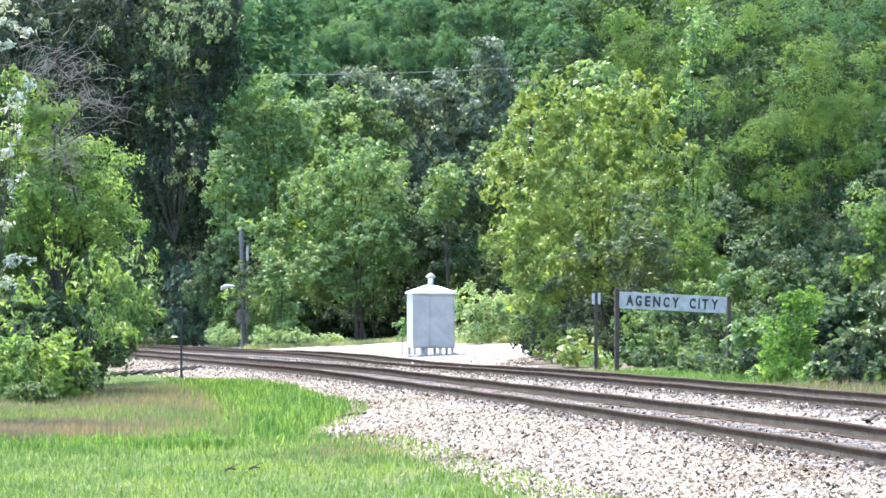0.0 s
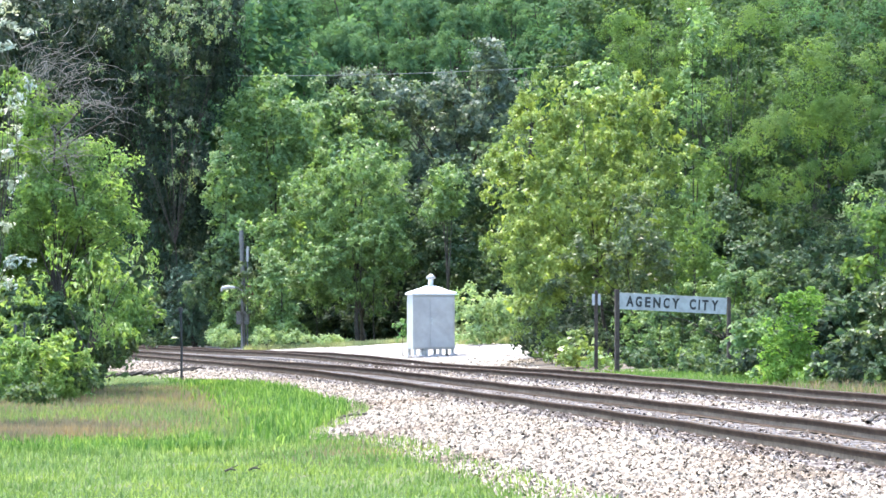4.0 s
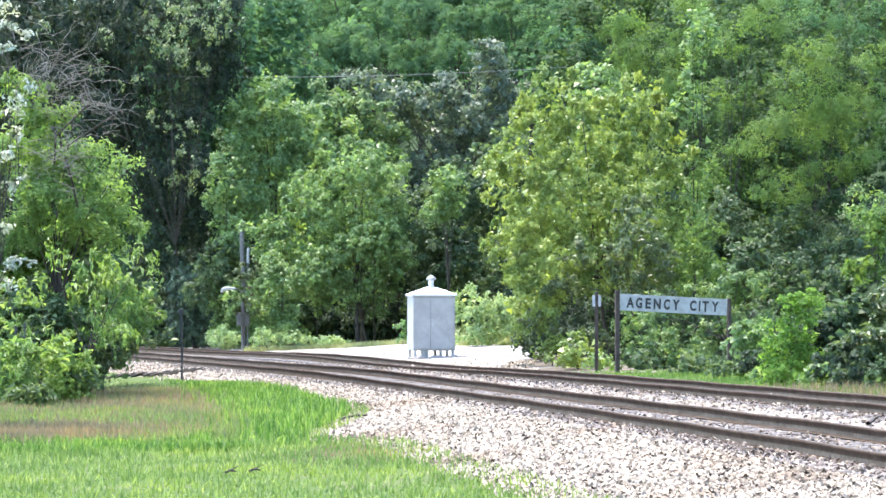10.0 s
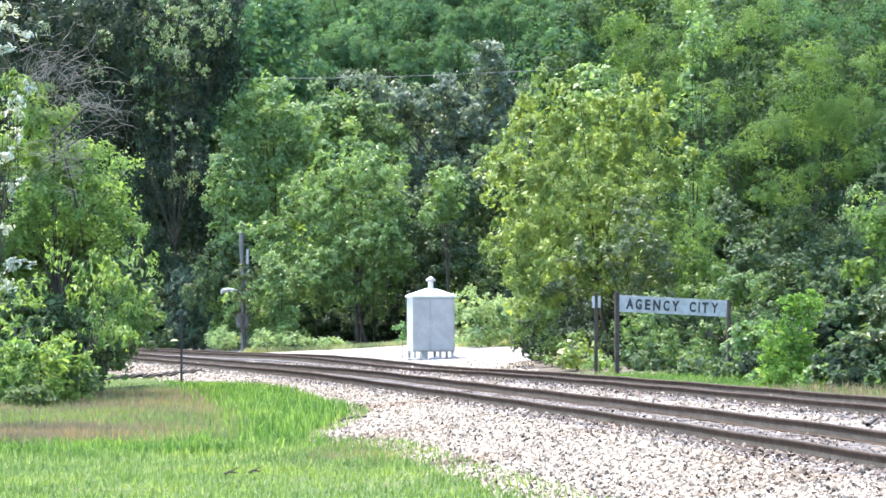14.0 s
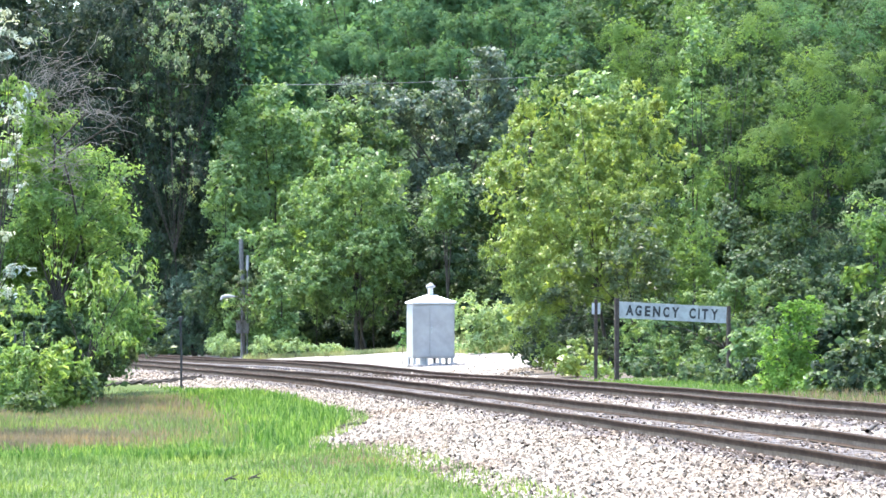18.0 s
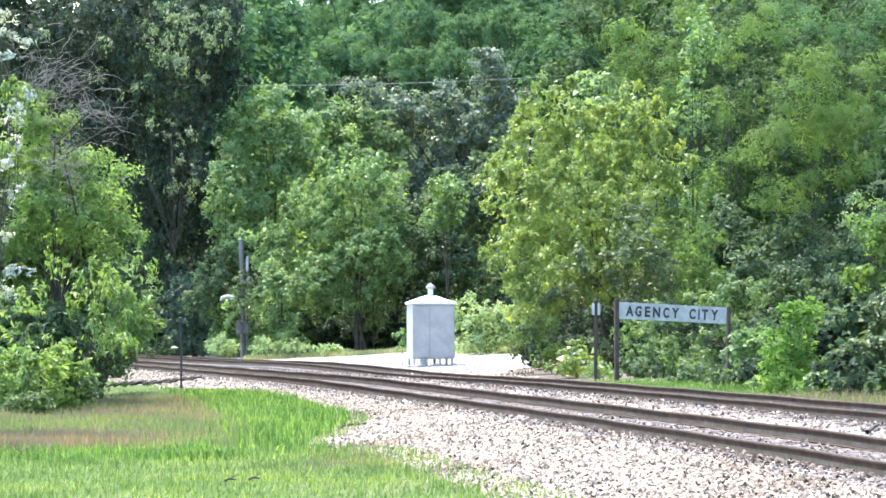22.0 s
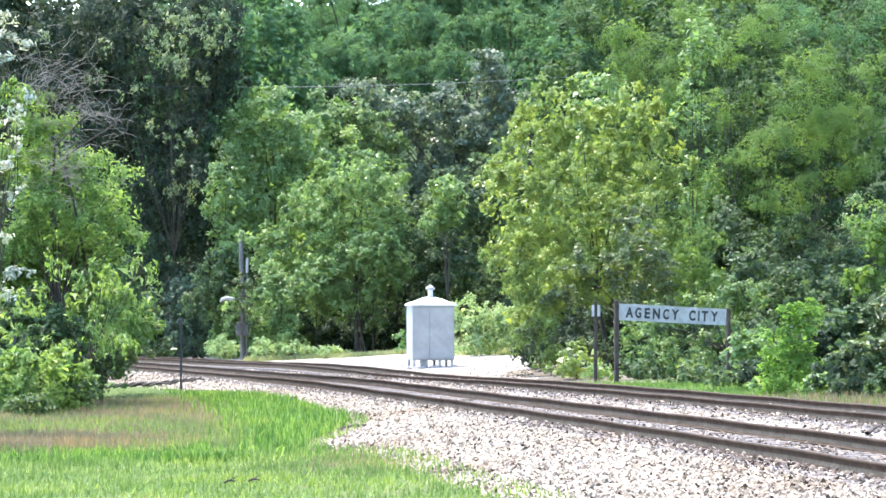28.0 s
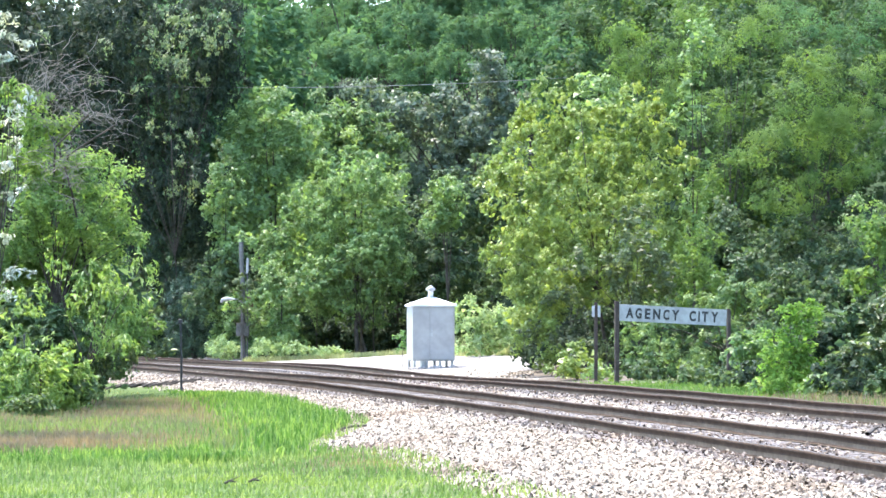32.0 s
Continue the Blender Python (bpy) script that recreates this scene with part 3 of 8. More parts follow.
def tree(name, foot, blobs, material, label, category="tree", per_m2=700, leaf=0.14, width=0.66, clump=0.55, girth=0.16, seed=1,
         droop=None, group="", bark=None, **shape):
    """A tree: trunk, limbs and a crown of leaves. blobs: (x, y, z, half width, half depth, half height) of its boughs."""
    rng = np.random.default_rng(seed)
    fx, fy = foot
    fz = float(ground_z(np.float64(fx), np.float64(fy)))
    root = empty(name, fx, fy, fz, label, category, group)
    local = [(x - fx, y - fy, z - fz, rx, ry, rz) for x, y, z, rx, ry, rz in blobs]
    runs = limbs((0, 0, 0), local, girth, rng)
    tubes("trunk", runs[:1], bark or M_BARK, root, sides=8)
    for k in range(len(local)):
        tubes("limb", runs[1 + 6 * k:7 + 6 * k], bark or M_BARK, root, sides=5)
    far = fy > 100
    if far:
        per_m2, leaf = per_m2 * 1.4, leaf * 0.92
    c, f, k = crown_leaves(local, per_m2, clump, rng, **shape)
    ok = c[:, 2] > 0.05
    leaf_cloud("crown", c[ok], f[ok], leaf * k[ok], width, material, root, rng, droop=droop, plain=far)
    return root


def hillside_tree(x, y, z, r, seed, material, label, dense=1.0):
    """A round-crowned tree on the slope: a main mass with lobes over its top and front."""
    rng = random.Random(seed)
    blobs = [(x, y, z, r, r, 0.85 * r), (x + rng.uniform(-0.2, 0.2) * r, y + 0.3, z - 1.1 * r, 0.8 * r, 0.8 * r, 0.9 * r)]
    for k in range(6):
        a, up = math.tau * (k + rng.random()) / 6, rng.uniform(-0.5, 0.75)
        q = r * rng.uniform(0.38, 0.58)
        blobs.append((x + math.cos(a) * r * 0.72, y - abs(math.sin(a)) * r * 0.5, z + up * r, q * 1.15, q, q * 0.85))
    tree("hillside_tree", (x, y + 0.4), blobs, material, label, seed=seed, per_m2=600 * dense, leaf=0.121, width=0.55, front=0.1, hollow=0.6,
         clump=0.55, girth=0.2, group="hillside trees", form=0.75, loose=0.3, core=0.8)


for k, (x, y, z, r) in enumerate((
          (-12.2, 260, 20.0, 2.38), (-17.0, 295, 25.2, 2.12), (-10.1, 276, 24.2, 2.35), (-7.0, 242, 19.5, 1.9), (-9.6, 240, 16.9, 1.57), (-1.4, 225, 18.9, 2.13),
          (-1.5, 216, 16.5, 1.62), (-3.7, 243, 21.5, 1.59), (-4.7, 231, 18.0, 1.28), (1.3, 218, 18.8, 1.57), (0.9, 205, 16.0, 1.34), (4.1, 209, 18.7, 1.57),
          (6.4, 196, 16.2, 1.99), (5.0, 196, 15.1, 1.41), (6.9, 196, 17.9, 0.96), (8.8, 196, 15.7, 1.6), (-6.3, 267, 24.3, 1.57), (-16.3, 318, 29.4, 2.6),
          (-0.2, 246, 23.3, 2.01), (3.1, 223, 21.5, 1.6), (6.1, 211, 20.6, 1.72), (9.5, 196, 18.3, 1.92), (-9.0, 285, 27.2, 1.86))):
    hillside_tree(x, y, z, r, 300 + k, L_HILL, "round-crowned feathery green tree on the wooded hillside")
for k in range(13):
    x, y = -20 + 2.5 * k, 315 - 8.0 * k + 3 * math.sin(k * 2.2)
    hillside_tree(x, y, 2.2 + (0.0955 + 0.004 * math.sin(k * 1.9)) * y, 2.6, 360 + k, L_HILL, "feathery green tree near the top of the wooded hillside", 0.5)
# Filler trees whose darkened leaves give the shade between the hillside crowns.
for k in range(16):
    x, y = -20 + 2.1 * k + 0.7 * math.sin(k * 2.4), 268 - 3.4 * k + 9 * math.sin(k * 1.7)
    hillside_tree(x, y, float(ground_z(np.float64(x), np.float64(y))) + 5.0, 1.9 + 0.4 * math.sin(k * 3.1), 340 + k, L_SHADE,
                  "tree lower on the wooded hillside, leaves darkened for shade", 0.6)


tree('broadleaf_tree', (-7.93, 172.3), [(-8.59, 172.3, 11.37, 1.75, 1.75, 1.36), (-9.97, 172.1, 9.64, 1.55, 1.55, 1.69), (-6.88, 172.8, 10.07, 1.97, 1.97, 1.69),
     (-8.80, 172.2, 7.50, 1.96, 1.96, 2.24), (-10.45, 170.5, 6.36, 1.26, 1.26, 1.96)],
     L_MID, 'broadleaf tree with a sunlit top behind the pole', seed=66, leaf=0.17, clump=0.88, per_m2=420)
tree('broadleaf_tree', (-4.98, 176.3), [(-5.31, 175.9, 11.43, 1.79, 1.79, 1.15), (-3.86, 175.9, 10.25, 1.73, 1.73, 1.73), (-6.44, 176.1, 9.37, 1.72, 1.72, 1.72),
     (-4.70, 176.1, 8.20, 2.58, 2.58, 2.01)],
     L_SUMAC, "broadleaf tree with a sunlit crown at the wood's edge", seed=67, leaf=0.17, clump=0.88, per_m2=420)
tree('dark_tree', (1.34, 178.3), [(2.45, 178.2, 14.27, 0.64, 0.64, 0.87), (2.69, 179.0, 13.25, 1.11, 1.11, 0.88), (3.29, 179.8, 12.24, 1.29, 1.29, 1.00),
     (2.16, 178.6, 11.38, 1.34, 1.34, 1.17), (0.47, 179.4, 12.10, 1.17, 1.17, 1.06), (-1.22, 178.2, 12.15, 1.28, 1.28, 0.99),
     (-2.75, 179.0, 12.19, 1.17, 1.17, 0.88), (-0.26, 179.8, 10.77, 1.65, 1.65, 1.18), (1.98, 178.6, 9.84, 1.46, 1.46, 1.17),
     (-2.35, 179.4, 10.87, 1.35, 1.35, 1.06), (-3.96, 178.2, 12.61, 1.05, 1.05, 0.70), (-0.56, 179.0, 9.06, 1.75, 1.75, 1.05),
     (2.59, 179.8, 8.60, 1.18, 1.18, 0.88)],
     L_GREY, 'dark blue-green broadleaf tree in the shade of the hill', seed=68, leaf=0.18, clump=0.88, per_m2=420)
tree('round_tree', (-4.02, 160.3), [(-3.79, 161.0, 7.87, 2.24, 2.24, 1.26), (-5.78, 161.6, 6.49, 1.85, 1.85, 1.45), (-2.49, 162.2, 6.38, 1.06, 1.06, 1.59),
     (-4.06, 161.3, 5.69, 2.50, 2.50, 1.71), (-6.32, 161.9, 4.12, 1.85, 1.85, 1.45), (-3.79, 161.0, 3.58, 2.24, 2.24, 1.45),
     (-2.22, 161.6, 3.85, 0.63, 0.63, 1.58), (-5.41, 162.2, 2.14, 1.99, 1.99, 1.11), (-3.27, 161.3, 1.87, 1.27, 1.27, 1.05)],
     L_MID, 'round-crowned green broadleaf tree beside the gravel pad', seed=69, leaf=0.122, width=0.5, clump=0.38, bunch=1.6, loose=0.6, hollow=0.45, per_m2=1000, girth=0.12, droop=0.35, core=0.7)
tree('leaning_tree', (-3.60, 160.0), [(-3.72, 158.2, 4.32, 0.98, 0.98, 0.41), (-5.09, 158.8, 3.55, 0.88, 0.88, 0.39), (-2.66, 159.4, 3.12, 0.68, 0.68, 0.39),
     (-6.01, 158.5, 2.69, 0.88, 0.88, 0.39), (-3.35, 159.1, 2.26, 0.68, 0.68, 0.31), (-4.50, 158.2, 1.87, 0.62, 0.62, 0.26)],
     L_MID, 'low green boughs with sunlit leaf clusters before the round tree', seed=302, leaf=0.11, clump=0.3, per_m2=1000, girth=0.06, bunch=1.4, core=0.3)
tree('leafy_bush', (-7.40, 158.4), [(-7.31, 157.6, 0.78, 0.72, 0.72, 0.88), (-7.60, 158.2, 2.25, 0.62, 0.62, 0.98), (-7.84, 158.8, 3.55, 0.52, 0.52, 0.78),
     (-6.81, 157.9, 0.19, 0.57, 0.57, 0.36)],
     L_MID, 'upright green bush beside the round tree and the pole', seed=303, leaf=0.11, clump=0.4, per_m2=1000, girth=0.05, bunch=1.5, category='shrub')
tree('climbing_vine', (-9.22, 159.5), [(-8.92, 159.1, 2.88, 0.55, 0.55, 0.39), (-9.37, 159.3, 2.39, 0.34, 0.34, 0.29), (-9.25, 159.5, 1.76, 0.21, 0.21, 0.26),
     (-9.73, 159.2, 2.75, 0.34, 0.34, 0.34), (-8.78, 159.4, 1.22, 0.21, 0.21, 0.31)],
     L_OLIVE, 'grey-green vine climbing the timber utility pole', seed=304, leaf=0.11, clump=0.22, per_m2=1300, girth=0.02, bunch=1.0, core=0.0, category='vine')
tree('weed_clump', (-9.90, 156.5), [(-9.90, 155.8, 0.03, 0.38, 0.38, 0.38), (-9.49, 156.2, -0.13, 0.26, 0.26, 0.26), (-10.34, 156.6, -0.18, 0.26, 0.26, 0.23)],
     L_WEED, 'pale flowering weeds along the back of the gravel', seed=310, leaf=0.09, clump=0.22, per_m2=1300, girth=0.01, group='weeds behind the gravel', category='shrub')
tree('weed_clump', (-7.90, 156.0), [(-7.97, 155.3, 0.03, 0.43, 0.43, 0.36), (-7.48, 155.7, -0.12, 0.31, 0.31, 0.25), (-8.47, 156.1, -0.18, 0.26, 0.26, 0.23)],
     L_WEED, 'pale flowering weeds along the back of the gravel', seed=311, leaf=0.09, clump=0.22, per_m2=1300, girth=0.01, group='weeds behind the gravel', category='shrub')
tree('weed_clump', (-6.60, 155.6), [(-6.73, 154.9, -0.01, 0.38, 0.38, 0.28), (-6.19, 155.3, -0.14, 0.36, 0.36, 0.20), (-7.17, 155.7, -0.17, 0.25, 0.25, 0.20)],
     L_WEED, 'pale flowering weeds along the back of the gravel', seed=312, leaf=0.09, clump=0.22, per_m2=1300, girth=0.01, group='weeds behind the gravel', category='shrub')
tree('weed_clump', (-5.00, 155.2), [(-5.15, 154.5, -0.13, 0.40, 0.40, 0.20), (-4.61, 154.9, -0.19, 0.30, 0.30, 0.15), (-5.68, 155.3, -0.19, 0.25, 0.25, 0.18)],
     L_WEED, 'pale flowering weeds along the back of the gravel', seed=313, leaf=0.09, clump=0.22, per_m2=1300, girth=0.01, group='weeds behind the gravel', category='shrub')
# Its dark leaf stands in for the shaded hollow beside the round tree.
tree('round_tree', (-0.37, 163.3), [(0.03, 163.6, 7.25, 1.07, 1.07, 1.21), (-0.51, 163.2, 5.09, 1.60, 1.60, 1.87), (-0.11, 162.8, 2.94, 1.73, 1.73, 1.86),
     (-0.63, 162.4, 0.82, 1.45, 1.45, 1.32)],
     L_DARK, 'shaded broadleaf tree with a yellowing top behind the white cabinet', seed=70, leaf=0.15, clump=0.62, per_m2=560, girth=0.16)
tree('yellow_green_tree', (5.47, 114.3), [(3.82, 115.6, 8.27, 1.37, 1.37, 1.10), (2.75, 115.1, 6.70, 1.41, 1.41, 1.04), (5.02, 115.8, 7.09, 1.70, 1.70, 1.32),
     (6.89, 115.9, 6.51, 1.41, 1.41, 1.32), (2.26, 113.8, 5.26, 1.31, 1.31, 1.21), (4.03, 114.1, 4.97, 2.05, 2.05, 1.59),
     (6.25, 114.4, 4.59, 1.86, 1.86, 1.58), (2.29, 112.4, 3.46, 0.96, 0.96, 1.11), (3.24, 112.4, 2.90, 1.66, 1.66, 1.38),
     (5.44, 112.8, 2.72, 1.66, 1.66, 1.20), (7.10, 113.3, 2.72, 1.01, 1.01, 1.20), (2.99, 111.3, 1.43, 0.73, 0.73, 0.91),
     (6.76, 116.2, 8.07, 1.14, 1.14, 0.95)],
     L_YELLOW, 'yellow-green broadleaf tree over the trackside', seed=71, leaf=0.112, width=0.46, clump=0.32, bunch=1.25, loose=0.7, hollow=0.45, per_m2=1500, girth=0.08, core=0.4, droop=0.4, flat=1.15)
# Near-black leaves added round the trunk as the crown's inner shade.
tree('shaded_shrub', (5.60, 117.3), [(5.46, 116.1, 1.04, 0.53, 0.53, 0.76), (5.25, 116.5, 0.28, 0.57, 0.57, 0.57), (5.75, 116.9, 1.80, 0.46, 0.46, 0.57)],
     L_SHADE, 'dark leaves standing in for the shade round a trackside trunk', seed=186, leaf=0.11, clump=0.36, per_m2=700, girth=0.03, category='shrub')
# Boughs added in a darker leaf to deepen the yellow-green tree's lower shade.
tree('shaded_tree', (6.60, 112.3), [(6.32, 110.2, 3.68, 0.86, 0.86, 0.79), (6.89, 110.6, 2.60, 0.72, 0.72, 0.69), (5.64, 111.0, 2.79, 0.58, 0.58, 0.62),
     (4.35, 110.4, 3.14, 0.43, 0.43, 0.47), (6.08, 110.8, 4.60, 0.62, 0.62, 0.47), (7.13, 110.2, 1.61, 0.61, 0.61, 0.47),
     (3.90, 110.6, 2.15, 0.47, 0.47, 0.43), (3.19, 111.0, 1.07, 0.54, 0.54, 0.47), (6.24, 110.4, 1.79, 0.54, 0.54, 0.43)],
     L_OLIVE, 'darker olive boughs low in the yellow-green tree', seed=188, leaf=0.095, clump=0.38, per_m2=1000, girth=0.05, bunch=1.4, loose=0.6)
tree('leafy_bush', (4.08, 106.3), [(4.13, 105.7, 0.19, 0.59, 0.59, 0.55), (3.74, 105.9, -0.15, 0.42, 0.42, 0.31), (4.52, 106.1, -0.15, 0.45, 0.45, 0.31),
     (4.05, 106.3, -0.37, 0.59, 0.59, 0.24)],
     L_YELLOW, 'low leafy bush at the foot of the yellow-green tree', seed=72, leaf=0.11, clump=0.36, per_m2=620, girth=0.04, bunch=1.5, category='shrub')
tree('locust_tree', (13.06, 124.3), [(13.21, 123.2, 9.26, 1.45, 1.45, 1.11), (12.99, 124.0, 7.93, 1.62, 1.62, 0.91), (14.60, 124.8, 8.24, 0.82, 0.82, 0.98),
     (11.73, 123.6, 7.71, 0.97, 0.97, 0.48), (11.40, 124.4, 6.98, 0.81, 0.81, 0.33), (15.02, 123.2, 6.80, 0.91, 0.91, 0.44),
     (14.06, 124.0, 6.43, 1.01, 1.01, 0.41), (12.40, 124.8, 6.05, 0.90, 0.90, 0.45), (15.47, 123.6, 8.68, 0.61, 0.61, 1.11),
     (15.47, 124.4, 10.15, 0.69, 0.69, 0.73), (13.21, 123.2, 10.51, 0.97, 0.97, 0.60), (11.37, 124.0, 5.42, 0.81, 0.81, 0.32),
     (15.52, 124.8, 3.85, 0.69, 0.69, 0.69), (15.27, 123.6, 2.58, 0.77, 0.77, 0.48), (12.52, 124.4, 5.27, 0.81, 0.81, 0.28)],
     L_LOCUST, 'feathery locust tree with rich green foliage', seed=73, leaf=0.055, width=0.5, clump=0.5, per_m2=2500, flat=0.8, girth=0.03, hollow=0.72, form=0.95, loose=0.18, upward=0.85)
tree('locust_tree', (10.80, 130.3), [(11.55, 128.8, 12.01, 1.14, 1.14, 0.72), (10.68, 130.0, 9.32, 0.89, 0.89, 0.59), (11.10, 131.2, 8.51, 0.64, 0.64, 0.47),
     (10.15, 129.4, 6.37, 0.72, 0.72, 0.63), (10.65, 130.6, 11.10, 0.68, 0.68, 0.53), (10.86, 128.8, 7.25, 0.63, 0.63, 0.42)],
     L_LOCUST, 'tall locust tree behind the sign', seed=74, leaf=0.07, width=0.5, hollow=0.66, form=0.8, loose=0.3, clump=0.7, per_m2=1500, flat=0.8, girth=0.06)
tree('locust_tree', (15.51, 134.3), [(14.32, 132.8, 12.63, 1.00, 1.00, 0.61), (16.33, 134.0, 12.16, 0.74, 0.74, 0.53), (13.43, 135.2, 13.23, 0.75, 0.75, 0.57),
     (17.02, 133.4, 12.99, 0.78, 0.78, 0.57)],
     L_HILL, 'tall locust tree on the slope', seed=75, leaf=0.07, width=0.5, hollow=0.66, form=0.8, loose=0.3, clump=0.7, per_m2=1500, flat=0.8, girth=0.06)
tree('locust_tree', (8.40, 140.3), [(8.78, 138.8, 10.18, 1.13, 1.13, 0.64), (8.74, 140.0, 12.31, 0.92, 0.92, 0.69), (7.87, 141.2, 11.30, 0.92, 0.92, 0.65),
     (9.59, 139.4, 11.22, 0.80, 0.80, 0.57), (7.37, 140.6, 12.98, 1.03, 1.03, 0.69), (9.71, 138.8, 13.31, 0.91, 0.91, 0.68),
     (7.00, 140.0, 11.67, 0.69, 0.69, 0.55)],
     L_LOCUST, 'locust tree high on the slope', seed=76, leaf=0.08, width=0.45, clump=0.75, per_m2=1250, flat=0.8, form=0.8, loose=0.3, girth=0.06)
# Trees behind the grove: shade between its boughs comes from their darkened leaves.
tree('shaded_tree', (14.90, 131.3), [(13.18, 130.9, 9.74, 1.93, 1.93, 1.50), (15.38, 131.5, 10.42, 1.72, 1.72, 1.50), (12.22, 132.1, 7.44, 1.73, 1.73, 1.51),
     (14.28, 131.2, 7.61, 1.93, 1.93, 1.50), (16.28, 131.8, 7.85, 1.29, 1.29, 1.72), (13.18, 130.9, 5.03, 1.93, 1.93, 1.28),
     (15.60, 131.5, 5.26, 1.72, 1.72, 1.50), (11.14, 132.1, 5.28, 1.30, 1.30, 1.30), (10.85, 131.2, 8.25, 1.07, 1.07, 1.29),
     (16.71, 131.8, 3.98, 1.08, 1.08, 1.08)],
     L_LOCUST_SHADE, 'tree within the locust grove, leaves darkened for shade', seed=181, leaf=0.13, clump=0.6, per_m2=420, girth=0.08, form=0.6)
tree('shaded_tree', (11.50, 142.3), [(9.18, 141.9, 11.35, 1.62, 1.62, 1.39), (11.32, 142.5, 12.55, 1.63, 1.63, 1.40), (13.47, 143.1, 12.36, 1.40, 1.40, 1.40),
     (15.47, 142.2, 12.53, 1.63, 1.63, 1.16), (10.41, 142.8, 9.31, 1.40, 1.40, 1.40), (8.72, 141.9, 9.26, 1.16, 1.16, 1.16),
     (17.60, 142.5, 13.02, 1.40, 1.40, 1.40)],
     L_LOCUST_SHADE, 'tree high in the locust grove, leaves darkened for shade', seed=182, leaf=0.13, clump=0.6, per_m2=420, girth=0.08, form=0.6)
tree('leafy_tree', (14.90, 119.0), [(14.58, 118.8, 5.20, 0.58, 0.58, 0.31), (14.98, 119.4, 4.44, 0.51, 0.51, 0.39), (14.33, 120.0, 4.84, 0.39, 0.39, 0.20),
     (15.10, 119.1, 3.75, 0.39, 0.39, 0.49)],
     L_MID, 'pale leafy tree at the edge of the locust grove', seed=305, leaf=0.09, clump=0.34, per_m2=900, girth=0.05, bunch=1.3)
tree('young_locust', (8.20, 113.3), [(8.03, 111.4, 3.25, 0.66, 0.66, 0.58), (7.70, 112.0, 2.49, 0.55, 0.55, 0.44), (8.72, 112.6, 3.96, 0.55, 0.55, 0.37),
     (8.32, 111.7, 2.70, 0.44, 0.44, 0.37)],
     L_LOCUST, 'feathery young locust tree above the sumac', seed=184, leaf=0.08, width=0.5, clump=0.4, per_m2=1300, girth=0.03, form=0.7)
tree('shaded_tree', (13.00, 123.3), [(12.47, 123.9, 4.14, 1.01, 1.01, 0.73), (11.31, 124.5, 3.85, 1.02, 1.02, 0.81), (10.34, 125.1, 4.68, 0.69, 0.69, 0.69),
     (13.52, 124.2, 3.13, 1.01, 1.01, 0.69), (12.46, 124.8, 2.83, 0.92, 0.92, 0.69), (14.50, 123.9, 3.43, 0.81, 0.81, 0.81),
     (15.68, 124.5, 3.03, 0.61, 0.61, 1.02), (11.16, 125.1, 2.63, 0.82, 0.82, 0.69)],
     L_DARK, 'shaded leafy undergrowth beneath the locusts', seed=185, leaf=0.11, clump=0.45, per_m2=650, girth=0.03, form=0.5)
tree('vine_column', (8.52, 117.3), [(8.78, 116.6, 10.85, 0.57, 0.57, 0.86), (8.49, 117.0, 9.45, 0.50, 0.50, 0.76), (8.27, 117.4, 8.28, 0.54, 0.54, 0.77),
     (8.55, 116.8, 6.38, 0.50, 0.50, 0.92), (8.39, 117.2, 5.06, 0.54, 0.54, 0.77), (8.08, 116.6, 3.71, 0.61, 0.61, 0.76)],
     L_MID, 'pale vine-clad tree between the locusts', seed=77, leaf=0.12, clump=0.38, per_m2=520, girth=0.06)
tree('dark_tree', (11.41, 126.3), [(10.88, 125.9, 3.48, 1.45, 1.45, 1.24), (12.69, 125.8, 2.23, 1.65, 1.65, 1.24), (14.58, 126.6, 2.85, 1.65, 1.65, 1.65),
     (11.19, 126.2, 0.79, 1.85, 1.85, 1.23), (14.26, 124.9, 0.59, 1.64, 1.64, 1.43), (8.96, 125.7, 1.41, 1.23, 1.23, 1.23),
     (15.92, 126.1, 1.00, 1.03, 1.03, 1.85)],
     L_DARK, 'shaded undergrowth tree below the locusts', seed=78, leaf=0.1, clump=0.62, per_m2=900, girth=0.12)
tree('sumac_shrub', (9.10, 108.3), [(9.14, 107.7, 2.15, 1.10, 1.10, 0.74), (8.32, 107.9, 1.44, 0.88, 0.88, 0.71), (9.63, 108.2, 1.09, 0.88, 0.88, 0.88),
     (7.50, 108.5, 0.56, 0.97, 0.97, 0.88), (8.72, 107.2, 0.21, 0.88, 0.88, 0.70), (6.46, 108.0, 1.09, 0.79, 0.79, 0.79)],
     L_SUMAC, 'sumac shrub with long pale leaves behind the sign', seed=79, bunch=1.2, core=0.0, leaf=0.21, width=0.22, clump=0.44, per_m2=520, girth=0.06, category='shrub')
tree('leafy_bush', (6.37, 104.3), [(6.22, 103.3, 0.26, 0.85, 0.85, 0.65), (7.06, 103.6, 0.00, 0.93, 0.93, 0.51), (5.73, 104.5, 1.10, 0.60, 0.60, 0.68),
     (5.83, 104.1, -0.28, 0.51, 0.51, 0.27), (6.88, 103.4, -0.42, 0.68, 0.68, 0.20), (7.81, 103.7, -0.47, 0.59, 0.59, 0.20)],
     L_SUMAC, 'green bush behind the station sign', seed=80, bunch=1.1, leaf=0.1, clump=0.38, per_m2=650, girth=0.05, category='shrub')
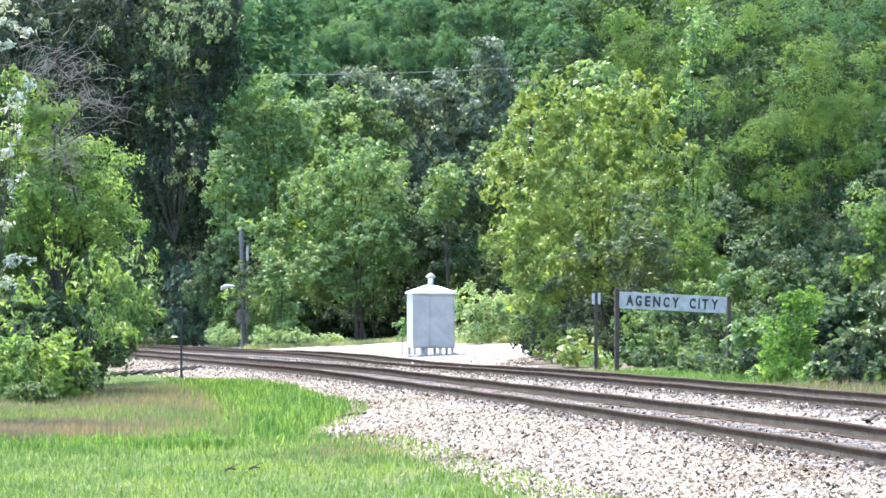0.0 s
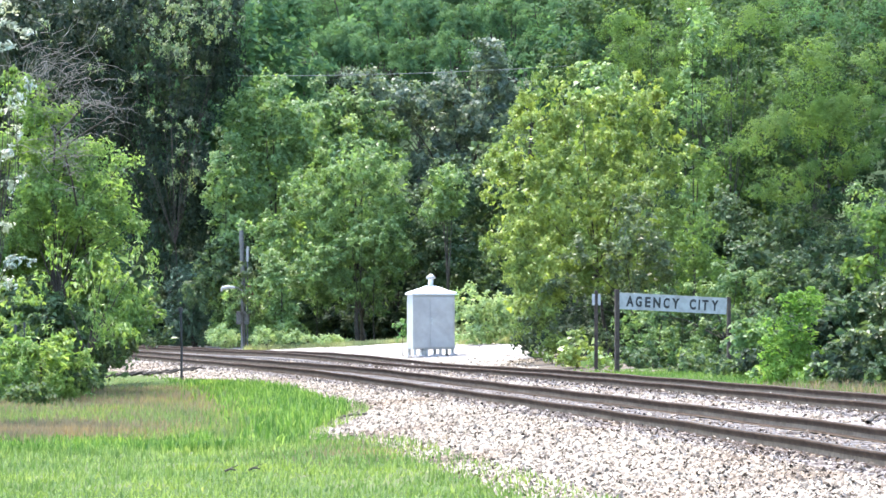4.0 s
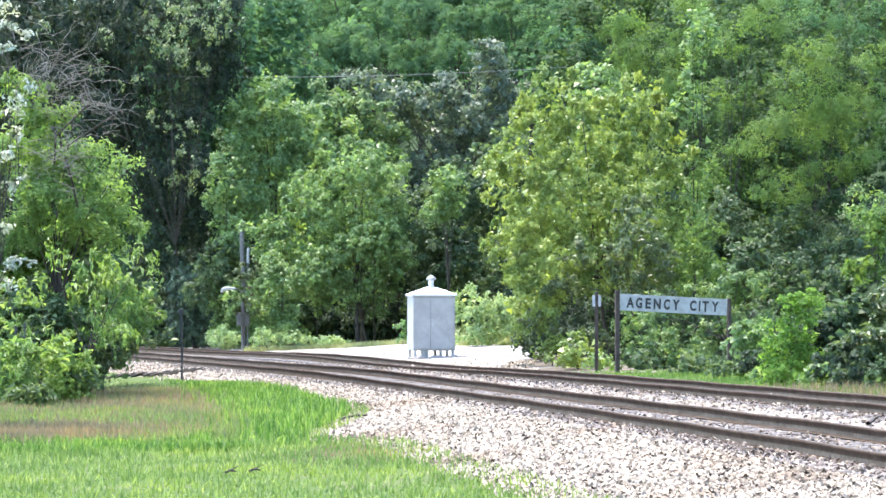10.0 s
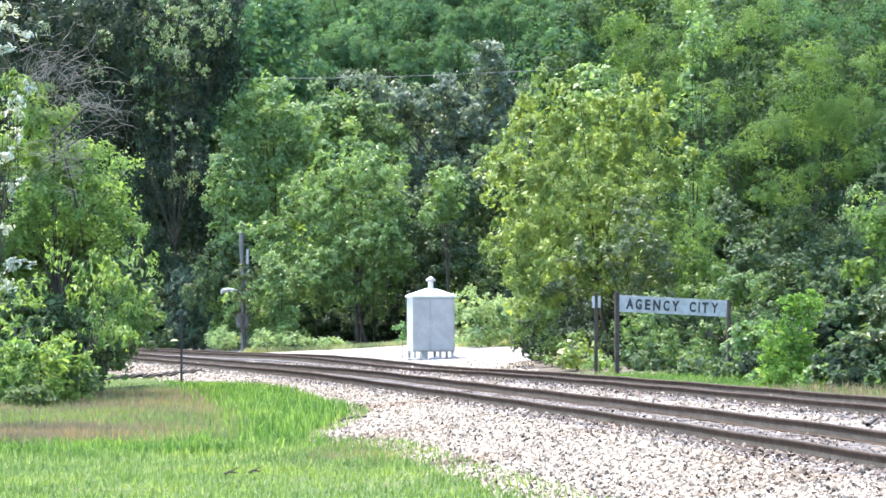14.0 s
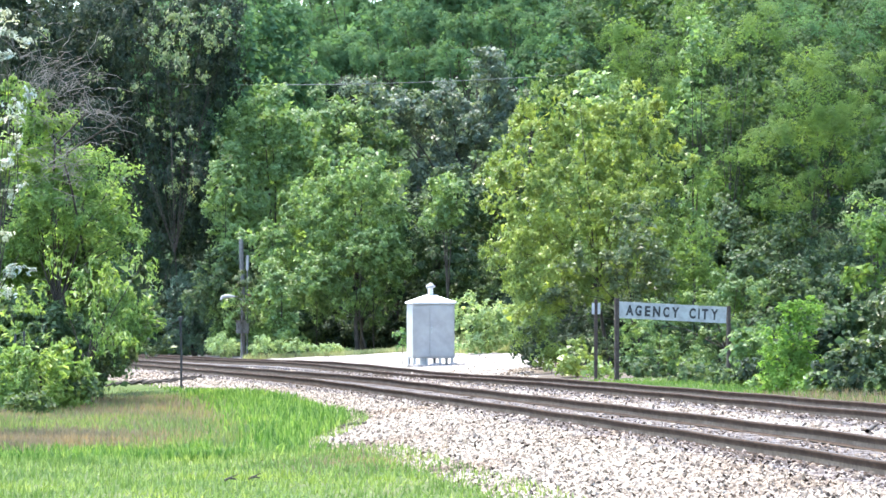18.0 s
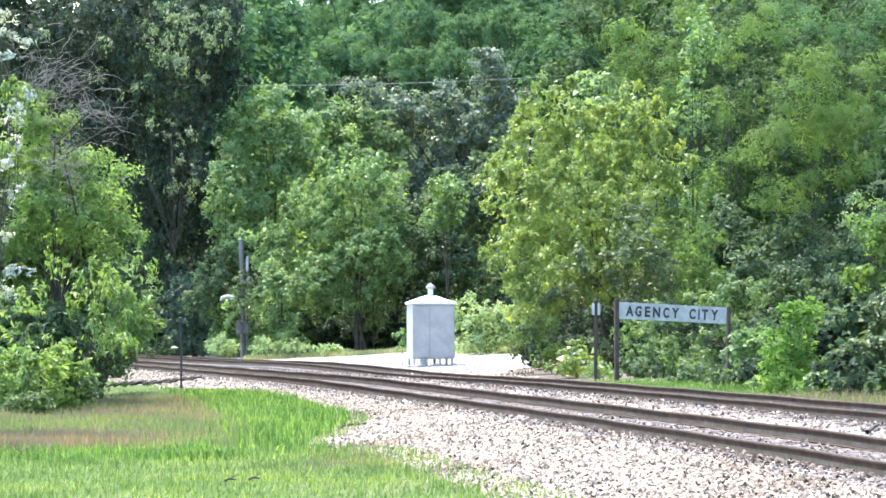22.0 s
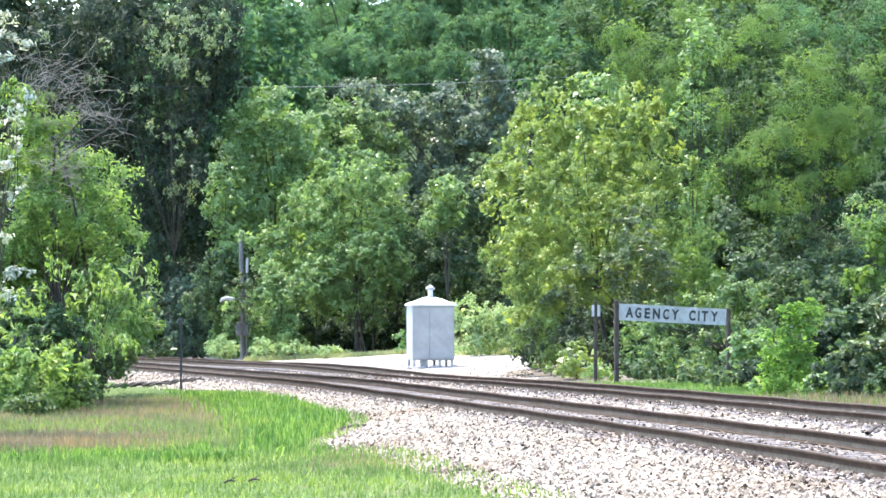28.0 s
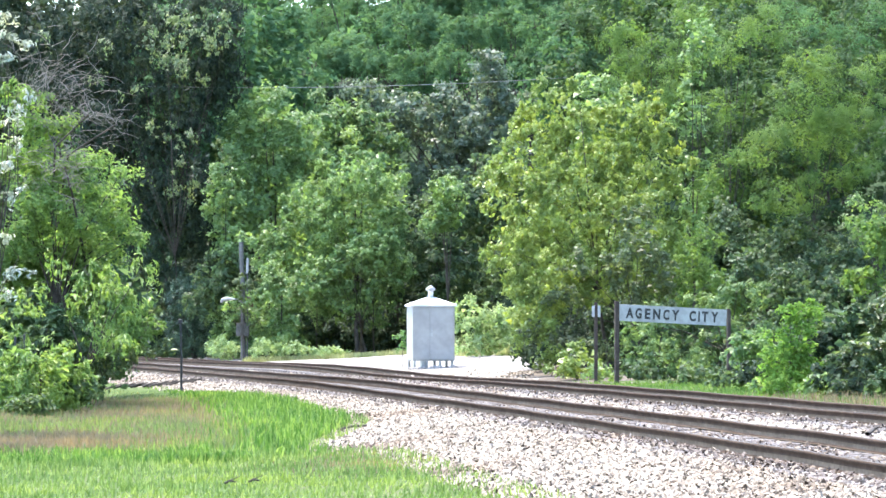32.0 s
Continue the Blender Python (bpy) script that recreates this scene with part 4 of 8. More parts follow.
tree('sapling', (8.19, 81.3), [(8.35, 81.0, 1.48, 0.43, 0.43, 0.48), (8.19, 80.9, 0.82, 0.61, 0.61, 0.53), (7.94, 81.0, 0.27, 0.66, 0.66, 0.45),
     (8.46, 81.1, 0.16, 0.48, 0.48, 0.48), (8.12, 80.4, -0.15, 0.61, 0.61, 0.29), (7.60, 80.7, -0.03, 0.32, 0.32, 0.26)],
     L_SAPLING, 'bright green feathery sapling by the track', seed=81, leaf=0.065, width=0.45, clump=0.26, per_m2=2100, girth=0.03, category='shrub')
tree('leafy_tree', (12.43, 98.3), [(12.38, 97.7, 3.70, 0.67, 0.67, 0.96), (12.15, 97.6, 2.49, 0.73, 0.73, 0.57)],
     L_LOCUST, 'light green tree leaning in beside the track', seed=82, leaf=0.1, clump=0.44, per_m2=900, girth=0.09)
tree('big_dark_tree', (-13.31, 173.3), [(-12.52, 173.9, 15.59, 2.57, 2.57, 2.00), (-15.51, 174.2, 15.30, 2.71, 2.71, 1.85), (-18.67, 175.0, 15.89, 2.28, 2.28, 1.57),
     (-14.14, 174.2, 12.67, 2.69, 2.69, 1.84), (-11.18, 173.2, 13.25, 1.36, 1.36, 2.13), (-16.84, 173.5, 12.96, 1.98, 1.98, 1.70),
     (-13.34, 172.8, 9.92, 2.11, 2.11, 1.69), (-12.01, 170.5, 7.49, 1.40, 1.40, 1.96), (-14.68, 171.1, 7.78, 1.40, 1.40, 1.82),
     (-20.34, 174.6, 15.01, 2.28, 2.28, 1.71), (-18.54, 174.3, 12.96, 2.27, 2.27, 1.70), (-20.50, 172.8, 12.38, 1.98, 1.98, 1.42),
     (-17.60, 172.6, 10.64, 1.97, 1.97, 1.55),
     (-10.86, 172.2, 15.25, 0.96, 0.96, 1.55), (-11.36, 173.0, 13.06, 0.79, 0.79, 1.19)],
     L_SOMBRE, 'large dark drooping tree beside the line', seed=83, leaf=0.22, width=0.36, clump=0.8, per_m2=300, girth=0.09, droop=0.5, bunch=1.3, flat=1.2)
# Lit sprays of the dark tree, their sunlight put into paler leaves.
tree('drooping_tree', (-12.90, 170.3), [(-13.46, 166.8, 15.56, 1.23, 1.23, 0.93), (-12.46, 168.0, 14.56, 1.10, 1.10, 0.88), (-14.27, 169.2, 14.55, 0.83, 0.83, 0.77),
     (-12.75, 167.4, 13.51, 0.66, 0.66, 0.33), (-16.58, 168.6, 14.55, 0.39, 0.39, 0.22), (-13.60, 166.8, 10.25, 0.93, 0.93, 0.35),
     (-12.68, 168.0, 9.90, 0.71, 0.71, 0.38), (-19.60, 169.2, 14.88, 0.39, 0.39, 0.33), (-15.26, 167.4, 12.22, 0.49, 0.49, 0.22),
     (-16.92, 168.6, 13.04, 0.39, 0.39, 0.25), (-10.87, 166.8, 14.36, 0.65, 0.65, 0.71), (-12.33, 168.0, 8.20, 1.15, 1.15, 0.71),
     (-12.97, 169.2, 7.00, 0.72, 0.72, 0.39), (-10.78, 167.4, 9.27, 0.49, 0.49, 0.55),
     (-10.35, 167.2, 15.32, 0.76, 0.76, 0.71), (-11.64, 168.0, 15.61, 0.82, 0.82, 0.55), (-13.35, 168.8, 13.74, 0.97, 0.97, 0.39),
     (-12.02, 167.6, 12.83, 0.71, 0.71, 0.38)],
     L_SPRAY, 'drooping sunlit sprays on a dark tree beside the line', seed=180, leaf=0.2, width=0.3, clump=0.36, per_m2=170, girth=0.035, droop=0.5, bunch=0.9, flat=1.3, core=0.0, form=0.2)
tree('cedar', (-12.15, 168.3), [(-12.36, 167.7, 2.30, 0.99, 0.99, 0.99), (-12.46, 167.7, 1.07, 1.26, 1.26, 1.10), (-12.02, 167.8, 0.11, 0.93, 0.93, 0.77),
     (-12.92, 168.1, -0.03, 0.77, 0.77, 0.66)],
     L_CEDAR, 'dark green cedar beside the track', seed=84, leaf=0.1, width=0.4, clump=0.4, per_m2=1500, girth=0.1)
tree('cedar', (-12.18, 170.3), [(-12.43, 170.1, 2.73, 0.72, 0.72, 0.84), (-12.20, 169.8, 1.34, 1.06, 1.06, 1.11), (-12.29, 169.7, -0.10, 1.05, 1.05, 0.66)],
     L_CEDAR, 'dark green cedar close behind another', seed=85, leaf=0.12, width=0.5, clump=0.5, per_m2=900, girth=0.1)
tree('young_tree', (-8.30, 161.3), [(-8.15, 161.6, 4.25, 0.75, 0.75, 1.06), (-7.94, 160.6, 2.67, 0.89, 0.89, 1.05), (-8.22, 160.4, 1.09, 0.79, 0.79, 0.94),
     (-7.44, 160.8, 1.35, 0.68, 0.68, 1.05), (-7.77, 161.4, 5.05, 0.79, 0.79, 0.79)],
     L_MID, 'slender light green tree beside the pole', seed=87, leaf=0.13, clump=0.42, per_m2=700, girth=0.07, bunch=1.4)
tree('climbing_vine', (-9.22, 159.6), [(-9.55, 160.4, 2.39, 0.42, 0.42, 0.36), (-9.86, 158.7, 1.82, 0.36, 0.36, 0.31), (-8.88, 158.9, 2.08, 0.23, 0.23, 0.42),
     (-9.21, 160.5, 4.91, 0.58, 0.58, 0.37), (-9.82, 158.3, 1.23, 0.36, 0.36, 0.52)],
     L_MID, 'leafy vine climbing round the utility pole', seed=88, leaf=0.11, clump=0.28, per_m2=600, girth=0.02, bunch=1.2)
tree('weed_clump', (-10.48, 162.3), [(-10.85, 161.7, -0.16, 0.37, 0.37, 0.42), (-10.38, 161.9, -0.03, 0.48, 0.48, 0.56), (-9.90, 162.0, -0.21, 0.34, 0.34, 0.37)],
     L_WEED, 'pale flowering weeds at the foot of the pole', seed=89, leaf=0.09, clump=0.25, per_m2=1500, girth=0.01, category='shrub')
tree('weed_clump', (-8.10, 161.3), [(-8.47, 160.7, -0.12, 0.37, 0.37, 0.32), (-7.89, 160.9, -0.02, 0.42, 0.42, 0.42), (-7.34, 161.0, -0.23, 0.37, 0.37, 0.24),
     (-6.42, 161.4, -0.23, 0.53, 0.53, 0.18)],
     L_WEED, 'pale flowering weeds behind the gravel', seed=90, leaf=0.09, clump=0.25, per_m2=1400, girth=0.01, category='shrub')
tree('broadleaf_tree', (-10.48, 166.3), [(-10.62, 166.4, 7.08, 0.96, 0.96, 1.64), (-10.28, 165.7, 4.33, 0.95, 0.95, 1.63), (-10.35, 165.2, 1.88, 0.94, 0.94, 1.35)],
     L_MID, 'narrow green tree behind the pole', seed=91, leaf=0.14, clump=0.5, per_m2=480, girth=0.1)
tree('locust_tree', (-9.60, 84.3), [(-10.24, 83.1, 6.63, 0.68, 0.68, 0.48), (-9.53, 83.8, 5.97, 0.58, 0.58, 0.55), (-10.34, 84.5, 5.41, 0.76, 0.76, 0.69),
     (-9.26, 83.5, 4.95, 0.68, 0.68, 0.41), (-8.51, 84.1, 5.30, 0.37, 0.37, 0.19), (-7.73, 83.1, 4.92, 0.35, 0.35, 0.19),
     (-8.96, 83.8, 4.42, 0.75, 0.75, 0.30), (-8.13, 84.5, 4.30, 0.52, 0.52, 0.25), (-9.94, 83.5, 4.27, 0.75, 0.75, 0.57),
     (-7.82, 84.1, 3.78, 0.55, 0.55, 0.36), (-8.81, 83.1, 3.72, 0.61, 0.61, 0.35), (-7.52, 83.8, 3.36, 0.33, 0.33, 0.19),
     (-8.48, 84.5, 3.24, 0.76, 0.76, 0.33), (-10.01, 83.5, 3.32, 0.68, 0.68, 0.41), (-8.79, 84.1, 2.85, 0.62, 0.62, 0.22)],
     L_FEATHER, 'feathery locust tree beside the grass field', seed=92, leaf=0.072, width=0.45, clump=0.5, per_m2=2100, flat=0.8, girth=0.07)
tree('drooping_tree', (-8.54, 80.3), [(-8.16, 79.4, 2.42, 0.54, 0.54, 0.29), (-8.35, 80.0, 1.85, 0.47, 0.47, 0.39), (-7.63, 80.6, 2.07, 0.40, 0.40, 0.45),
     (-6.98, 79.7, 2.50, 0.26, 0.26, 0.29), (-7.51, 80.3, 1.37, 0.37, 0.37, 0.21), (-7.77, 79.4, 0.96, 0.47, 0.47, 0.26),
     (-9.01, 80.0, 2.59, 0.29, 0.29, 0.16), (-7.10, 80.6, 1.74, 0.21, 0.21, 0.26)],
     L_BRIGHT, 'bright green tree with hanging leaf clusters', seed=93, leaf=0.1, width=0.3, clump=0.26, per_m2=950, girth=0.05, droop=0.62, bunch=0.8, flat=1.7, upward=0.35, core=0.25)
tree('thicket_shrub', (-8.75, 84.8), [(-8.15, 82.9, 0.83, 0.60, 0.60, 0.35), (-7.49, 83.5, 0.98, 0.44, 0.44, 0.41), (-8.78, 84.1, 0.65, 0.49, 0.49, 0.38),
     (-7.69, 83.2, 1.53, 0.65, 0.65, 0.44), (-7.15, 83.8, 1.25, 0.33, 0.33, 0.38)],
     L_FEATHER, 'pale green shrub under the hanging branches', seed=183, leaf=0.07, width=0.42, clump=0.26, per_m2=1500, girth=0.012, category='shrub', group='thicket shrubs')
tree('dark_tree', (-11.32, 99.3), [(-11.07, 98.3, 2.91, 1.78, 1.78, 1.46), (-10.20, 98.3, 1.61, 1.61, 1.61, 1.21), (-11.65, 98.7, 1.45, 1.29, 1.29, 1.29),
     (-9.77, 98.7, 0.73, 0.72, 0.72, 0.58), (-11.16, 99.4, 4.88, 1.79, 1.79, 1.31)],
     L_DARK, 'shaded tree within the trackside thicket', seed=94, leaf=0.14, clump=0.5, per_m2=520, girth=0.1)
tree('drooping_tree', (-8.90, 78.8), [(-9.61, 77.2, 1.42, 0.48, 0.48, 0.25), (-9.27, 77.8, 1.89, 0.31, 0.31, 0.25), (-9.85, 78.4, 0.95, 0.41, 0.41, 0.18),
     (-8.73, 77.5, 0.85, 0.53, 0.53, 0.16), (-9.85, 78.1, 1.84, 0.23, 0.23, 0.18), (-7.05, 77.2, 0.85, 0.25, 0.25, 0.18)],
     L_BRIGHT, 'bright green tree with hanging sprays over the grass edge', seed=187, leaf=0.085, width=0.36, clump=0.24, per_m2=1150, girth=0.02, droop=0.45, bunch=1.0, flat=1.3, upward=0.6, core=0.2)
tree('feathery_bush', (-8.84, 76.3), [(-8.71, 75.2, 0.26, 0.74, 0.74, 0.42), (-9.46, 75.8, 0.06, 0.52, 0.52, 0.52), (-8.10, 76.4, 0.05, 0.40, 0.40, 0.40),
     (-8.87, 75.5, -0.36, 0.74, 0.74, 0.25), (-8.38, 76.1, 0.55, 0.50, 0.50, 0.22), (-9.26, 75.2, 0.63, 0.43, 0.43, 0.22)],
     L_BRIGHT, 'bright feathery bush on the edge of the grass', seed=95, leaf=0.085, width=0.34, clump=0.3, per_m2=1800, girth=0.03, bunch=1.3, flat=1.2, category='shrub')
tree('shaded_shrub', (-8.40, 84.8), [(-8.08, 84.0, 0.40, 0.58, 0.58, 0.22), (-9.52, 84.6, 1.40, 0.44, 0.44, 0.55), (-7.27, 85.2, 1.19, 0.33, 0.33, 0.47),
     (-7.70, 84.3, 0.65, 0.41, 0.41, 0.30), (-6.85, 84.9, 0.64, 0.22, 0.22, 0.22), (-8.98, 84.0, 0.65, 0.41, 0.41, 0.34),
     (-8.35, 84.6, 0.09, 0.41, 0.41, 0.14)],
     L_OLIVE, 'olive leafy shrub in the gaps of the trackside thicket', seed=301, leaf=0.085, width=0.5, clump=0.28, per_m2=900, girth=0.02, bunch=1.2, category='shrub')
tree('silver_leaved_tree', (-8.78, 66.3), [(-8.25, 65.6, 7.19, 0.15, 0.15, 0.12), (-8.30, 66.0, 6.87, 0.16, 0.16, 0.10), (-8.12, 66.4, 6.75, 0.16, 0.16, 0.07),
     (-8.30, 65.8, 6.40, 0.14, 0.14, 0.09), (-7.98, 66.2, 5.72, 0.10, 0.10, 0.11), (-8.08, 65.6, 5.47, 0.21, 0.21, 0.10),
     (-8.24, 66.0, 5.19, 0.22, 0.22, 0.08), (-8.12, 66.4, 4.80, 0.16, 0.16, 0.13), (-8.30, 65.8, 4.35, 0.15, 0.15, 0.19),
     (-8.20, 66.2, 3.88, 0.22, 0.22, 0.10), (-8.32, 65.6, 3.01, 0.09, 0.09, 0.09), (-8.19, 66.0, 2.30, 0.32, 0.32, 0.13),
     (-8.42, 66.4, 1.94, 0.18, 0.18, 0.15), (-9.12, 65.8, 4.51, 0.43, 0.43, 2.15)],
     L_SILVER, "silver-leaved tree at the field's edge", seed=96, leaf=0.075, width=0.34, clump=0.15, per_m2=1900, girth=0.03, bunch=1.2, core=0.2)
tree('weed_clump', (-5.78, 158.3), [(-5.78, 157.3, -0.30, 0.88, 0.88, 0.21), (-4.75, 157.8, -0.30, 0.77, 0.77, 0.18)],
     L_WEED, 'pale weeds beside the gravel', seed=97, leaf=0.1, clump=0.28, per_m2=500, girth=0.01, category='shrub')
tree('pale_bush', (1.52, 141.3), [(1.18, 140.5, 1.20, 0.88, 0.88, 0.88), (1.98, 140.7, 0.58, 1.04, 1.04, 0.74), (2.79, 141.3, 0.92, 0.74, 0.74, 0.81),
     (1.29, 141.5, 0.19, 0.92, 0.92, 0.41), (2.22, 140.9, 1.27, 0.69, 0.69, 0.69)],
     L_WEED, 'sunlit pale green bushes behind the cabinet', seed=98, leaf=0.12, clump=0.38, per_m2=600, girth=0.04, category='shrub')
tree('pale_bush', (-1.54, 131.3), [(-1.54, 130.8, 0.44, 0.21, 0.21, 0.39)],
     L_PALE, 'small pale bush against the cabinet', seed=99, leaf=0.1, clump=0.19, per_m2=800, girth=0.02, category='shrub')
tree('broadleaf_tree', (-13.13, 206.3), [(-13.40, 207.4, 21.34, 3.74, 3.74, 3.06), (-15.34, 206.6, 18.18, 3.04, 3.04, 2.70), (-11.28, 207.0, 17.83, 3.21, 3.21, 3.04),
     (-13.22, 206.0, 14.36, 3.69, 3.69, 3.02), (-12.46, 203.4, 10.94, 3.33, 3.33, 2.67)],
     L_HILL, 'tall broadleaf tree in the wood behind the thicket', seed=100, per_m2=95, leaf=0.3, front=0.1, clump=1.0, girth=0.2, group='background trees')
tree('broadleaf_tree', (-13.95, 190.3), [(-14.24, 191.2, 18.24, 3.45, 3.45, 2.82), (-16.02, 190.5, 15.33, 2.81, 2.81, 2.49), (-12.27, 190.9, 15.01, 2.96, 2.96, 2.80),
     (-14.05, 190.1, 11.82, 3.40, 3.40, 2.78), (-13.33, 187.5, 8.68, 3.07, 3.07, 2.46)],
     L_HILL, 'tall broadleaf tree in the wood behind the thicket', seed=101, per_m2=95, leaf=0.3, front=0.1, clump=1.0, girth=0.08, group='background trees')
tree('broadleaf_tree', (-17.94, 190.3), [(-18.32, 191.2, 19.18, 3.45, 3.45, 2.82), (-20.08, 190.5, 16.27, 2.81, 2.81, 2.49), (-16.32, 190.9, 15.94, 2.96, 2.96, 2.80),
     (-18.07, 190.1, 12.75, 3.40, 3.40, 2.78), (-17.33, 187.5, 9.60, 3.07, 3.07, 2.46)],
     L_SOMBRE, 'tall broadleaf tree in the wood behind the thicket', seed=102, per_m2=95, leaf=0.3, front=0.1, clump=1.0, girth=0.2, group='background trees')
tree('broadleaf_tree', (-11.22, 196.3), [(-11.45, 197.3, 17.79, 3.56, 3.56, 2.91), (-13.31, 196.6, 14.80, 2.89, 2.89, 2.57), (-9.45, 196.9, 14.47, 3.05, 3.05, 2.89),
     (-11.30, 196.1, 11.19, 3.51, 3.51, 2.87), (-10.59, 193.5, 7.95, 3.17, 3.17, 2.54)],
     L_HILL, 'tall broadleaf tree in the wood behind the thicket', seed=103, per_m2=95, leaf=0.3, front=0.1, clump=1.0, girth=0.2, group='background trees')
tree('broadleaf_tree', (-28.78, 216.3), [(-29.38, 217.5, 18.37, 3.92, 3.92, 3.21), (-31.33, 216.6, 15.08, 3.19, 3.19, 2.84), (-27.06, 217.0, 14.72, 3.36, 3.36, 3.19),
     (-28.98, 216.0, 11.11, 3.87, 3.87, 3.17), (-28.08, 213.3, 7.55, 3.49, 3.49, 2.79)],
     L_SHADE, 'tall broadleaf tree in the wood behind the thicket', seed=104, per_m2=95, leaf=0.3, front=0.1, clump=1.0, girth=0.2, group='background trees')
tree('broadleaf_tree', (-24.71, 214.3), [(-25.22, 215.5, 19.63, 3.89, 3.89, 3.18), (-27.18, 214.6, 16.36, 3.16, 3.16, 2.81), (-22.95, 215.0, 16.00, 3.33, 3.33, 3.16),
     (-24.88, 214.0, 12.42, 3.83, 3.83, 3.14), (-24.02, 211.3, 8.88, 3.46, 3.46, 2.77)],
     L_SHADE, 'tall broadleaf tree in the wood behind the thicket', seed=105, per_m2=95, leaf=0.3, front=0.1, clump=1.0, girth=0.2, group='background trees')
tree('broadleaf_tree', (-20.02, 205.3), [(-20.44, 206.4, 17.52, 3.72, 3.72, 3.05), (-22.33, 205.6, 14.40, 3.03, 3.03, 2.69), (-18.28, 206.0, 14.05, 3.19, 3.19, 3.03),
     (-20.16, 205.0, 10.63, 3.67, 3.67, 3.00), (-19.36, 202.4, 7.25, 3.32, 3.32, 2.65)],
     L_SHADE, 'tall broadleaf tree in the wood behind the thicket', seed=106, per_m2=95, leaf=0.3, front=0.1, clump=1.0, girth=0.2, group='background trees')
tree('broadleaf_tree', (-13.51, 184.3), [(-13.79, 185.1, 15.89, 3.34, 3.34, 2.73), (-15.52, 184.5, 13.09, 2.72, 2.72, 2.42), (-11.89, 184.9, 12.78, 2.87, 2.87, 2.72),
     (-13.60, 184.1, 9.70, 3.30, 3.30, 2.70), (-12.91, 181.6, 6.67, 2.98, 2.98, 2.38)],
     L_HILL, 'tall broadleaf tree in the wood behind the thicket', seed=107, per_m2=95, leaf=0.3, front=0.1, clump=1.0, girth=0.08, group='background trees')
tree('broadleaf_tree', (-24.59, 210.3), [(-25.10, 211.4, 9.59, 3.81, 3.81, 3.12), (-27.01, 210.6, 6.44, 3.10, 3.10, 2.76), (-22.86, 211.0, 6.09, 3.27, 3.27, 3.10),
     (-24.76, 210.0, 2.64, 3.76, 3.76, 3.08), (-23.91, 207.3, -0.76, 3.40, 3.40, 2.72)],
     L_SHADE, 'tall broadleaf tree in the wood behind the thicket', seed=108, per_m2=95, leaf=0.3, front=0.1, clump=1.0, girth=0.2, group='background trees')
tree('broadleaf_tree', (-16.84, 188.3), [(-17.19, 189.2, 11.86, 3.41, 3.41, 2.79), (-18.94, 188.5, 9.02, 2.78, 2.78, 2.47), (-15.23, 188.9, 8.70, 2.93, 2.93, 2.77),
     (-16.96, 188.1, 5.59, 3.37, 3.37, 2.76), (-16.23, 185.6, 2.53, 3.04, 3.04, 2.43)],
     L_HILL, 'tall broadleaf tree in the wood behind the thicket', seed=109, per_m2=95, leaf=0.3, front=0.1, clump=1.0, girth=0.08, group='background trees')
tree('broadleaf_tree', (-10.99, 192.3), [(-11.22, 193.2, 7.95, 3.49, 3.49, 2.85), (-13.04, 192.5, 5.08, 2.84, 2.84, 2.52), (-9.26, 192.9, 4.76, 2.99, 2.99, 2.83),
     (-11.07, 192.1, 1.61, 3.44, 3.44, 2.81), (-10.37, 189.5, -1.49, 3.10, 3.10, 2.48)],
     L_HILL, 'tall broadleaf tree in the wood behind the thicket', seed=110, per_m2=95, leaf=0.3, front=0.1, clump=1.0, girth=0.2, group='background trees')
# Back row in the darkened locust leaf, so gaps ahead look shaded.
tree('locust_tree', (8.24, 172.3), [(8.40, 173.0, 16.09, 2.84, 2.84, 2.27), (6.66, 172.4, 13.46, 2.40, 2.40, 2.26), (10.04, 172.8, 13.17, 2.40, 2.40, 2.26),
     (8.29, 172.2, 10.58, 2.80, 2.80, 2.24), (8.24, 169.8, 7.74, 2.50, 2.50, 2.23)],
     L_LOCUST_SHADE, 'tall locust tree in the wood on the slope', seed=111, per_m2=210, leaf=0.21, front=0.1, width=0.5, clump=0.88, girth=0.18, group='background trees')
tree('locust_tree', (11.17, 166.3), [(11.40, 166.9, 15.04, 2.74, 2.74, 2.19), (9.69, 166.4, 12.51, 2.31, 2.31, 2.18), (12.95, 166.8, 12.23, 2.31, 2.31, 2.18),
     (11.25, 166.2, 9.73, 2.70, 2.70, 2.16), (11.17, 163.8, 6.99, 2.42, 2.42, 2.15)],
     L_LOCUST_SHADE, 'tall locust tree in the wood on the slope', seed=112, per_m2=210, leaf=0.21, front=0.1, width=0.5, clump=0.88, girth=0.18, group='background trees')
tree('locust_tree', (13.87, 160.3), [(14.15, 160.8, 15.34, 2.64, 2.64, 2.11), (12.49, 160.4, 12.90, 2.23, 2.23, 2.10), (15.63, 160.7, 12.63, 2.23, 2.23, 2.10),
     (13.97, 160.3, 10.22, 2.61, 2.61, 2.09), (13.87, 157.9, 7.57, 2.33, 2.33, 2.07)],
     L_LOCUST_SHADE, 'tall locust tree in the wood on the slope', seed=113, per_m2=210, leaf=0.21, front=0.1, width=0.5, clump=0.88, girth=0.18, group='background trees')
